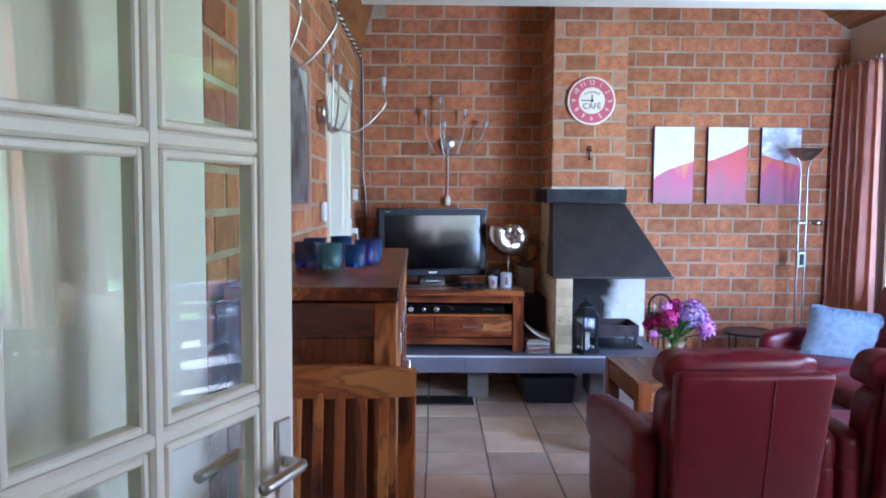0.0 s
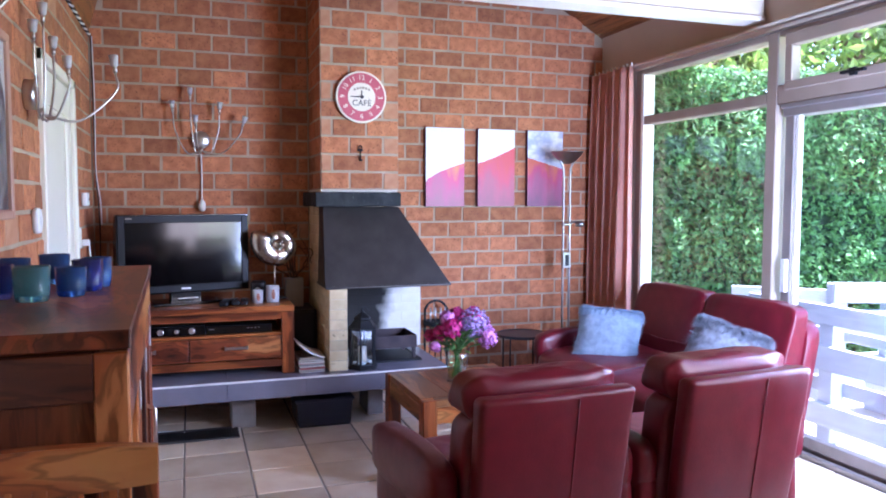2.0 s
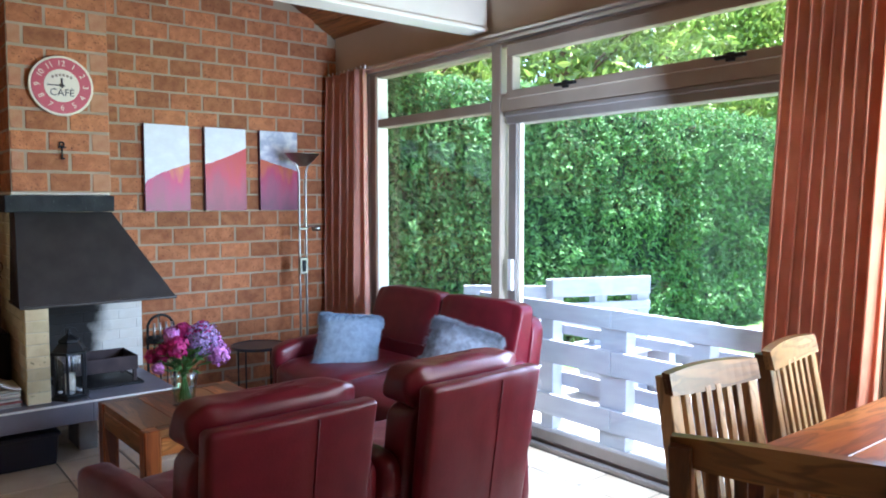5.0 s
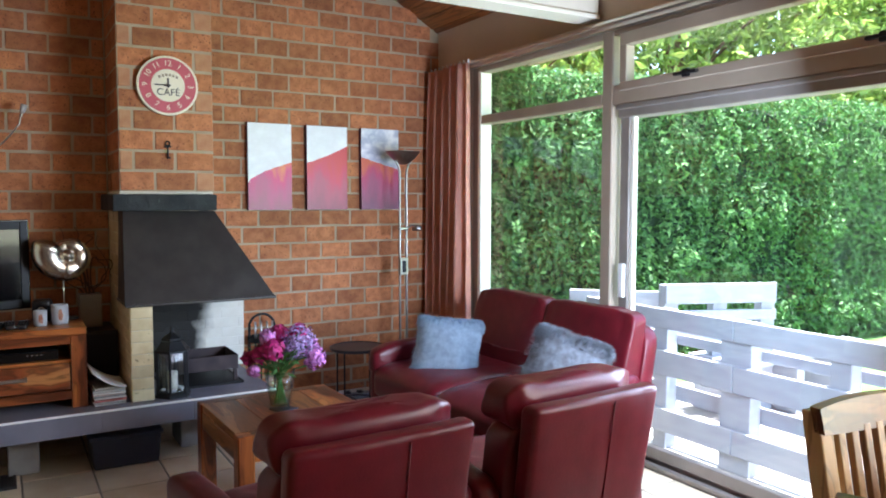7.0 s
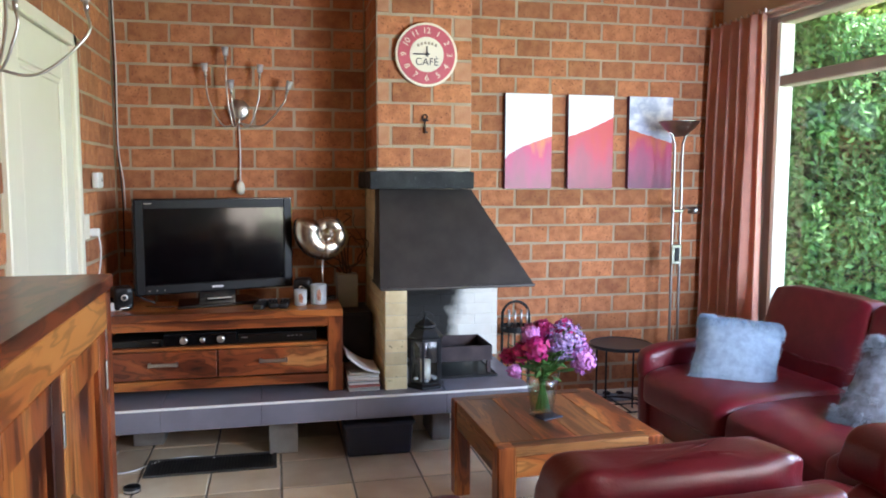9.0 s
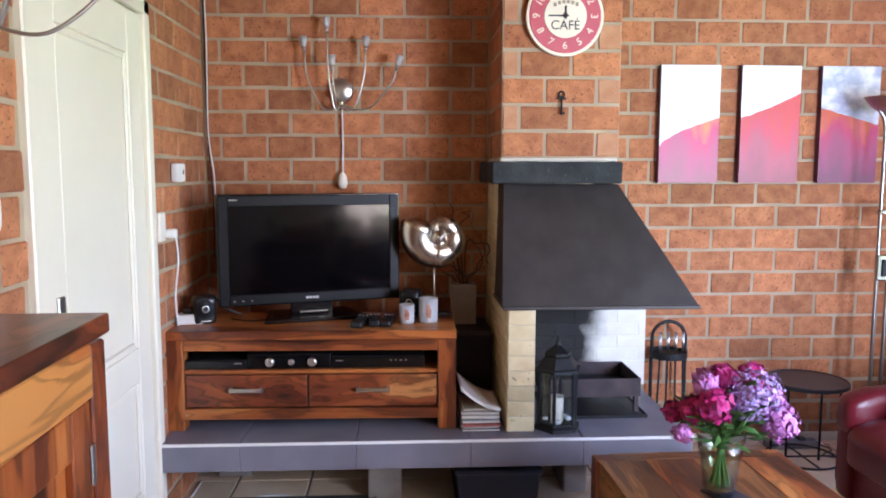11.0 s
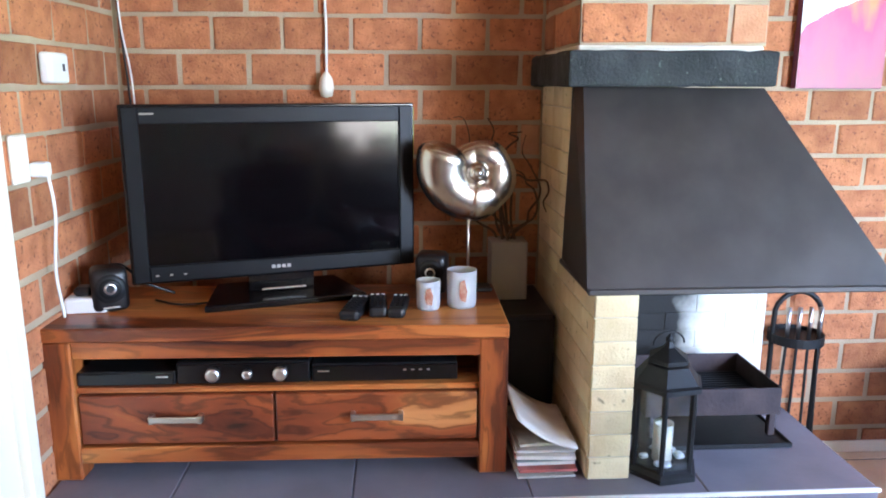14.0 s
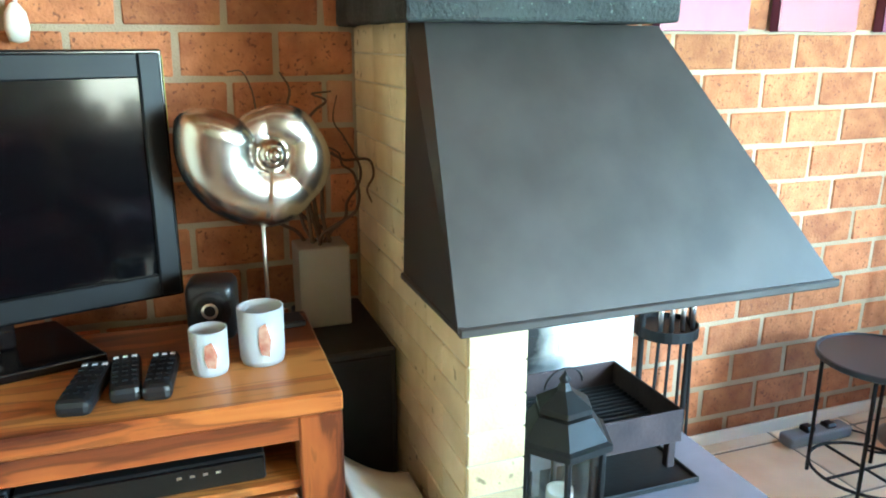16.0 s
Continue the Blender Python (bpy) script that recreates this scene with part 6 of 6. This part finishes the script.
def dining_chair(x, y, rz, label, seat_mat, w=0.205, slats=6, grain=WH):
    """Slat-back chair; local +y is the front."""
    t = thing("dining_chair", x, y, 0, label, "dining chair", "slatted dining chairs", rz)
    h = 0.925
    lean = 0.10
    for s in (-1, 1):
        part("back_leg", prism([(-0.22, 0), (-0.17, 0), (-0.17, 0.44), (-0.17 - lean + 0.01, h - 0.02), (-0.22 - lean + 0.015, h - 0.02), (-0.22, 0.44)], "x", s * w - s * 0.042, s * w, 0.004), grain["z"], t)
        part("front_leg", box(s * w - s * 0.042, 0.17, 0, s * w, 0.215, 0.42, 0.004), grain["z"], t)
        part("side_rail", box(s * w - s * 0.032, -0.17, 0.35, s * w - s * 0.01, 0.17, 0.41, 0.003), grain["y"], t)
    bm = bmesh.new()
    n = 12
    v = [[], []]
    for q, yy in enumerate((-0.275, -0.248)):
        for i in range(n + 1):
            u = -1 + 2 * i / n
            yb = yy - 0.03 * (1 - u * u) * 0.6
            v[q].append((bm.verts.new((u * (w), yb + 0.008, h - 0.075 + 0.012 * u * u)), bm.verts.new((u * w, yb - 0.006, h - 0.008 * u * u))))
    for i in range(n):
        for q in (0, 1):
            a, b2 = v[q][i], v[q][i + 1]
            bm.faces.new((a[0], b2[0], b2[1], a[1]))
        bm.faces.new((v[0][i][1], v[0][i + 1][1], v[1][i + 1][1], v[1][i][1]))
        bm.faces.new((v[0][i][0], v[1][i][0], v[1][i + 1][0], v[0][i + 1][0]))
    bm.faces.new((v[0][0][0], v[0][0][1], v[1][0][1], v[1][0][0]))
    bm.faces.new((v[0][n][0], v[1][n][0], v[1][n][1], v[0][n][1]))
    bmesh.ops.recalc_face_normals(bm, faces=bm.faces)
    part("top_rail", bm, grain["x"], t)
    part("lower_rail", box(-w + 0.042, -0.205, 0.47, w - 0.042, -0.185, 0.52, 0.003), grain["x"], t)
    for i in range(slats):
        x0 = -w + 0.042 + 0.034 + (2 * w - 0.084 - 0.068) * i / (slats - 1)
        part("slat", prism([(-0.205, 0.50), (-0.187, 0.50), (-0.259, h - 0.06), (-0.277, h - 0.06)], "x", x0 - 0.012, x0 + 0.012, 0.003), grain["z"], t)
    part("seat", box(-w, -0.19, 0.42, w, 0.225, 0.455, 0.010, 2), seat_mat, t, "dark padded seat")
    part("front_rail", box(-w + 0.042, 0.185, 0.35, w - 0.042, 0.205, 0.41, 0.003), grain["x"], t)
    return t


M_SEAT = surf("dark_leather_seat", (0.03, 0.022, 0.018), (0.02, 0.015, 0.012), 8, 0.4, bump=0.2, fine=240)
end_chair = dining_chair(-0.246, 1.495, 180, "red-brown slatted dining chair against the sideboard's end", M_SEAT, slats=6, grain=W)
end_chair.scale = (1.0, 0.95, 1.03)
# the next two chairs take the paler wood painted as sunlit
dining_chair(1.930, 1.427, 174, "slatted dining chair at the table's far side, coloured as sunlit", M_SEAT, 0.185, grain=WLIT)
dining_chair(2.50, 1.46, 180 + 8, "slatted dining chair near the curtain, coloured as sunlit", M_SEAT, grain=WLIT)
dining_chair(1.67, 1.315, -67, "honey-brown slatted dining chair at the table's end", M_SEAT)
dt = thing("dining_table", 2.37, 1.06, 0, "banded hardwood dining table with square legs", "dining table", rz=0)
for i in range(5):
    part("top_board", box(-0.62, -0.44 + 0.176 * i + 0.001, 0.715, 0.62, -0.44 + 0.176 * (i + 1) - 0.001, 0.76, 0.003), W["x"], dt)
for s in (-1, 1):
    part("apron", box(-0.55, s * 0.40, 0.63, 0.55, s * 0.375, 0.714, 0.003), W["x"], dt)
    part("apron", box(s * 0.58, -0.37, 0.63, s * 0.555, 0.37, 0.714, 0.003), W["y"], dt)
    for q in (-1, 1):
        part("leg", box(s * 0.61, q * 0.43, 0, s * 0.53, q * 0.35, 0.714, 0.004), W["z"], dt)

# ---- sideboard ----
SBX0, SBX1, SBY0, SBY1, SBH = XL + 0.020, -0.102, 1.842, 3.19, 1.13
sb = thing("sideboard", (SBX0 + SBX1) / 2, (SBY0 + SBY1) / 2, 0, "tall dark hardwood sideboard with panelled doors", "sideboard", rz=1.2)
hw, hl = (SBX1 - SBX0) / 2, (SBY1 - SBY0) / 2
part("top_board", box(-hw, -hl - 0.012, SBH - 0.034, hw + 0.003, hl + 0.012, SBH, 0.003), WR["y"], sb)
for s in (-1, 1):
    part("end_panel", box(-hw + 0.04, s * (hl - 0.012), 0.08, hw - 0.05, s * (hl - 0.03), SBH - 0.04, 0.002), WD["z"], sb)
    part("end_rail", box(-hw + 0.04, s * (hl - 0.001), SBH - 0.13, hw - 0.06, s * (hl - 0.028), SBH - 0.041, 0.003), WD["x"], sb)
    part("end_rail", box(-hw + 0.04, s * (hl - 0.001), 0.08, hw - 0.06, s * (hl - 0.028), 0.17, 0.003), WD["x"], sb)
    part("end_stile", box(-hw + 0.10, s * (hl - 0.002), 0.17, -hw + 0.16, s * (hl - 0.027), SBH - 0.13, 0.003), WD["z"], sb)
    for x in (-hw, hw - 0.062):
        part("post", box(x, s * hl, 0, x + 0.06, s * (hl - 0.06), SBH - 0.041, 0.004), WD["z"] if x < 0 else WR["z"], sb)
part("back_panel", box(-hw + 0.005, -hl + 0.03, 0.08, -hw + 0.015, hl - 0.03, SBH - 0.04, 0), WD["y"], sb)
part("bottom_board", box(-hw + 0.02, -hl + 0.03, 0.08, hw - 0.02, hl - 0.03, 0.10, 0), WD["y"], sb)
DT = SBH - 0.128
part("front_rail", box(hw - 0.030, -hl + 0.06, DT + 0.003, hw - 0.001, hl - 0.06, SBH - 0.035, 0.003), W["y"], sb)
n = 3
for i in range(n):
    a = -hl + 0.062 + (2 * hl - 0.124) * i / n + 0.002
    b2 = -hl + 0.062 + (2 * hl - 0.124) * (i + 1) / n - 0.002
    dr = part("cabinet_door", boxes([(hw - 0.030, a, 0.10, hw - 0.006, a + 0.07, DT), (hw - 0.030, b2 - 0.07, 0.10, hw - 0.006, b2, DT), (hw - 0.030, a + 0.07, DT - 0.075, hw - 0.006, b2 - 0.07, DT), (hw - 0.030, a + 0.07, 0.10, hw - 0.006, b2 - 0.07, 0.19)], 0.003), W["z"], sb)
    part("door_panel", box(hw - 0.034, a + 0.065, 0.185, hw - 0.020, b2 - 0.065, DT - 0.07, 0.002), W["z"], dr)
    part("hinge", boxes([(hw - 0.006, b2 - 0.01, 0.86, hw - 0.002, b2 + 0.006, 0.93)], 0.002), M_CHROME, dr, "steel hinge")
    part("pull", tube([(hw - 0.006, a + 0.03, 0.62), (hw + 0.016, a + 0.03, 0.63), (hw + 0.016, a + 0.03, 0.74), (hw - 0.006, a + 0.03, 0.75)], 0.006, 8), M_CHROME, dr, "steel bar pull", True)


def glass_cup(x, y, r, h, mat, label):
    t = thing("coloured_glass", x, y, SBH, label, "glass", "blue glasses on the sideboard")
    r, h = r * 0.84, h * 0.80
    part("cup", lathe([(0, 0), (r * 0.82, 0), (r * 0.9, 0.01), (r, h), (r * 0.93, h), (r * 0.8, 0.014), (0, 0.012)], 28), mat, t, smooth=True)


for x, y, r, h, mt, lb in ((-0.406, 2.36, 0.045, 0.098, M_NAVY, "deep blue glass tumbler"), (-0.322, 2.30, 0.047, 0.098, M_TEAL, "turquoise ribbed glass tumbler"), (-0.405, 2.54, 0.047, 0.10, M_BLUE, "cobalt blue glass tumbler"), (-0.335, 2.69, 0.047, 0.098, M_BLUE, "cobalt blue glass tumbler"), (-0.252, 2.376, 0.042, 0.086, M_BLUE, "cobalt blue glass tumbler"), (-0.228, 2.475, 0.044, 0.098, M_NAVY, "deep blue glass tumbler"), (-0.216, 2.575, 0.044, 0.096, M_BLUE, "cobalt blue glass tumbler")):
    glass_cup(x, y, r, h, mt, lb)

# ---- garden ----
structure("ground", boxes([(XR + 0.15, -400, -0.25, 600, 600, -0.10)], 0), M_GRASS, "mown lawn reaching away from the terrace", "ground")
structure("pavement", boxes([(XR + 0.15, -3, -0.2, 5.6, 4.75, -0.06)], 0), M_PAVING, "pale sunlit terrace paving", "pavement")
structure("ground_behind", boxes([(-600, -400, -0.4, XR + 0.15, 600, -0.16)], 0), M_GRASS, "lawn round the house", "ground")


def pallet_fence(x0, y0, length, rz, boards, top, label, posts, back):
    """Pallets on edge: face boards, wide blocks between them and plainer boards behind."""
    t = thing("slat_fence", x0, y0, -0.06, label, "fence", "white slatted terrace boards", rz)
    cuts = [0.0] + [p for p, w in posts if w > 0.08 and 0.2 < p < length - 0.2] + [length]
    for za, zb in boards:
        for a, b in zip(cuts, cuts[1:]):
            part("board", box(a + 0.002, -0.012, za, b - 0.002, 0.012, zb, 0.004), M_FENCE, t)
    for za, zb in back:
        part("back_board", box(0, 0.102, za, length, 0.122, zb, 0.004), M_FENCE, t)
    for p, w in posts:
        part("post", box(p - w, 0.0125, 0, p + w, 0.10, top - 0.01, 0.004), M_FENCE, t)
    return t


pallet_fence(3.50, 4.40, 3.4, -90, ((0.10, 0.235), (0.43, 0.575), (0.70, 0.815)), 0.815, "white painted pallet-board terrace fence, coloured as in shade", ((0.06, 0.05), (0.62, 0.05), (1.135, 0.095), (1.70, 0.05), (2.27, 0.095), (2.83, 0.05), (3.34, 0.05)), ((0.27, 0.36), (0.60, 0.66)))
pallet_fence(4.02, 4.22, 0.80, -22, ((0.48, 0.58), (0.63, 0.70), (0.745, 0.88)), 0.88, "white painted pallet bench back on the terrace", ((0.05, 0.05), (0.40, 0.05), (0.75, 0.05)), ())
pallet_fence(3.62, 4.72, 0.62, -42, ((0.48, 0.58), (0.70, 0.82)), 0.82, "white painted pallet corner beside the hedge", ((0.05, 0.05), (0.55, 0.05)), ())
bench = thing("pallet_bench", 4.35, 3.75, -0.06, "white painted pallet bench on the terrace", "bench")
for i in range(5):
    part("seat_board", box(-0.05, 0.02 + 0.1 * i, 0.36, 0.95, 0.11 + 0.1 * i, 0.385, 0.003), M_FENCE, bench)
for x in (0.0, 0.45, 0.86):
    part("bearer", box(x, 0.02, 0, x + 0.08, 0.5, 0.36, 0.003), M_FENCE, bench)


def leaf_cloud(name, pts, nrm, size, mat, seed, label, category):
    """Many folded leaves at the points, one mesh."""
    rg = np.random.default_rng(seed)
    n = len(pts)
    d = nrm + rg.normal(0, 0.75, (n, 3))
    d /= np.linalg.norm(d, axis=1)[:, None]
    a = np.cross(d, rg.normal(0, 1, (n, 3)))
    a /= np.linalg.norm(a, axis=1)[:, None] + 1e-9
    b = np.cross(d, a)
    s = (size * rg.uniform(0.6, 1.3, n))[:, None]
    v = np.stack([pts - a * s, pts + b * s * 0.5 + d * s * 0.15, pts + a * s * 1.1 - d * s * 0.2, pts - b * s * 0.5 + d * s * 0.15], 1).reshape(-1, 3)
    f = np.arange(4 * n).reshape(-1, 4)
    me = bpy.data.meshes.new(name)
    me.from_pydata(v.tolist(), [], f.tolist())
    me.materials.append(mat)
    ob = new(name, me)
    return tagged(ob, label, category, "", "stuff")


rg = np.random.default_rng(7)
HYF = 5.15
N = 86000
hx = 3.25 + 11.5 * rg.random(N) ** 1.6
hz = -0.1 + 2.5 * rg.random(N)
bulge = np.array([noise.noise(Vector((x * 1.7, z * 1.9, 0))) * 0.16 + noise.noise(Vector((x * 5, z * 5, 3))) * 0.09 for x, z in zip(hx, hz)])
hy = HYF + 0.12 - bulge + rg.uniform(-0.05, 0.22, N)
leaf_cloud("hedge_leaves", np.stack([hx, hy, hz], 1), np.tile([0.0, -0.8, 0.5], (N, 1)), 0.030, M_LEAF, 8, "dense clipped green hedge of small glossy leaves", "hedge")
# box behind the leaves whose dark colour gives the depth shade
structure("hedge_core", boxes([(3.2, HYF + 0.26, -0.2, 15.0, HYF + 1.0, 2.25)], 0.05), M_CORE, "dark-coloured box for the shade inside the hedge", "hedge")


def tree(x, y, h, r, seed, label):
    t = thing("tree", x, y, -0.12, label, "tree", "trees behind the hedge")
    rng = random.Random(seed)
    trunk = part("trunk", tube(curve_pts([(0, 0, 0), (0.1, 0.05, h * 0.3), (0.0, 0.1, h * 0.6), (0.15, 0, h * 0.92)]), 0.14, 10, taper=0.35), M_TWIG, t, smooth=True)
    cs = []
    for i in range(44):
        a = rng.uniform(0, 6.28)
        q = Vector((math.cos(a) * r * rng.uniform(0.2, 1), math.sin(a) * r * rng.uniform(0.2, 1), h * rng.uniform(0.35, 1.02)))
        cs.append((q, rng.uniform(0.4, 0.85)))
        if i % 2 == 0:
            part("limb", tube(curve_pts([(0.03, 0.05, q.z * 0.7), tuple(q * 0.5 + Vector((0, 0, q.z * 0.38))), tuple(q)], 4), 0.035, 6, taper=0.3), M_TWIG, trunk, smooth=True)
    rr = np.random.default_rng(seed)
    pts, nn = [], []
    for q, s in cs:
        d = rr.normal(0, 1, (420, 3))
        d /= np.linalg.norm(d, axis=1)[:, None]
        pts.append(np.array(q) + d * s * rr.uniform(0.5, 1.0, (420, 1)))
        nn.append(d)
    c = leaf_cloud("crown", np.concatenate(pts), np.concatenate(nn), 0.07, M_TREELEAF, seed, "", "")
    for k in ("label", "category", "kind"):
        if k in c:
            del c[k]
    c["kind"] = "stuff"
    c.parent = t


for i, (x, y, h, r) in enumerate(((5.2, 8.3, 5.5, 2.0), (8.3, 8.0, 6.2, 2.4), (11.5, 8.6, 6.5, 2.6), (15.0, 8.0, 6.0, 2.5), (18.5, 9.5, 7.0, 3.0))):
    tree(x, y, h, r, 50 + i, "leafy sunlit green tree behind the hedge")

# ---- bricks and tiles ----


def brick_mesh(name, w, h, d, seed, material, worn=0.004):
    """A brick about its centre, its face towards -y; edges uneven."""
    rng = random.Random(seed)
    bm = box(-w / 2, -d / 2, -h / 2, w / 2, d / 2, h / 2, 0.004, 1)
    for v in bm.verts:
        v.co += Vector((rng.uniform(-1, 1) * worn * 0.5, rng.uniform(-1, 1) * worn * 0.45, rng.uniform(-1, 1) * worn * 0.5))
    me = bpy.data.meshes.new(name)
    bm.to_mesh(me)
    bm.free()
    me.materials.append(material)
    return me


GAP = 0.0128
BRICKS = {}


def lay(parent, m_wall, spans, z_top, z_from=0, chosen=None, joined_name="", phase=0.068, top=None, material=None, pale=()):
    """Running-bond courses on a wall whose own x runs along it. spans(z): stretches to cover."""
    rng = random.Random(len(parent.name) * 7 + 3)
    rest_v, rest_f = [], []
    k = z_from
    while True:
        z0 = BZ0 + BZ * k
        zc = z0 + BZ / 2
        if zc > z_top:
            break
        off = phase + (BX / 2 if k % 2 else 0)
        for a, b in spans(zc):
            i = math.floor((a - off) / BX)
            while off + BX * i < b - 0.02:
                x0, x1 = max(a, off + BX * i), min(b, off + BX * (i + 1))
                i += 1
                if x1 - x0 < 0.03:
                    continue
                if top and zc + BZ * 0.5 > top((x0 + x1) / 2):
                    continue
                w = round(x1 - x0 - GAP, 3)
                x, d = (x0 + x1) / 2, rng.uniform(-0.0016, 0.0016)
                if chosen is None or chosen(x, zc):
                    mt = material or (M_BRICK_PALE if rng.random() < 0.015 or (w < 0.1 and parent is wall_chimney and m_wall.translation.x == 0) else M_BRICK)
                    key = (w, mt.name, rng.randrange(4))
                    if key not in BRICKS:
                        BRICKS[key] = brick_mesh("brick", w, BZ - GAP, 0.03, hash(w) % 1000 + key[2], mt)
                    ob = new("brick", BRICKS[key])
                    ob.parent = parent
                    ob.matrix_basis = m_wall @ pose(x, 0.015 + d, zc, rng.uniform(-0.5, 0.5), rng.uniform(-0.35, 0.35), 0)
                else:
                    n = len(rest_v)
                    hw, hh = w / 2, (BZ - GAP) / 2
                    for dx, dz, dy in ((-1, -1, 0), (1, -1, 0), (1, 1, 0), (-1, 1, 0)):
                        rest_v.append(m_wall @ Vector((x + dx * (hw - 0.004), d, zc + dz * (hh - 0.004))))
                    for dx, dz, dy in ((-1, -1, 0), (1, -1, 0), (1, 1, 0), (-1, 1, 0)):
                        rest_v.append(m_wall @ Vector((x + dx * hw, d + 0.02, zc + dz * hh)))
                    rest_f += [(n, n + 1, n + 2, n + 3)] + [(n + q, n + 4 + q, n + 4 + (q + 1) % 4, n + (q + 1) % 4) for q in range(4)]
        k += 1
    if rest_v:
        me = bpy.data.meshes.new("bricks")
        me.from_pydata(rest_v, [], rest_f)
        me.materials.append(M_BRICK_JOINED)
        ob = new("bricks", me)
        ob.parent = parent
        ob["kind"] = "stuff"


lay(wall_north, pose(0, YN, 0), lambda z: [(XL, CH0), (CH1, 3.10)], 3.1, chosen=lambda x, z: 0.3 < z < 2.75, top=roof)
lay(wall_west, pose(XL, 0, 0, 0, 0, 90), lambda z: [(1.80, YN)] if z > DOOR_Z + 0.02 else [(1.80, DOOR_Y0), (DOOR_Y1 + 0.01, YN)], 2.40, chosen=lambda x, z: x > 2.3 and z > 1.0, phase=YN - 0.1)
lay(wall_chimney, pose(0, CHY, 0), lambda z: [(CH0, CH1)], 3.4, z_from=13, phase=CH0 + 0.075, chosen=lambda x, z: z < 2.6)
lay(wall_chimney, pose(CH0, 0, 0, 0, 0, -90), lambda z: [(-YN, -CHY - 0.012)], 3.4, z_from=13, phase=-CHY, chosen=lambda x, z: z < 2.6)

TP = 0.3175
tile_meshes = []
for s in range(5):
    bm = box(-TP / 2 + 0.004, -TP / 2 + 0.004, -0.012, TP / 2 - 0.004, TP / 2 - 0.004, 0, 0.004, 1)
    rng = random.Random(s)
    for v in bm.verts:
        v.co += Vector((rng.uniform(-1, 1) * 0.0012, rng.uniform(-1, 1) * 0.0012, rng.uniform(-0.0006, 0.0)))
    me = bpy.data.meshes.new("floor_tile")
    bm.to_mesh(me)
    bm.free()
    me.materials.append(M_TILE)
    tile_meshes.append(me)
rng = random.Random(5)
for i in range(-4, 10):
    for j in range(-13, 6):
        x, y = 0.285 + TP * (i + 0.5), 4.197 + TP * (j + 0.5)
        if x - TP / 2 > XR or y + TP / 2 < YS - 0.1 or y - TP / 2 > YN or x + TP / 2 < XL:
            continue
        ob = new("floor_tile", tile_meshes[rng.randrange(5)])
        ob.parent = floor
        ob.matrix_basis = pose(x, y, rng.uniform(-0.0008, 0.0008), 0, 0, rng.choice((0, 90, 180, 270)))
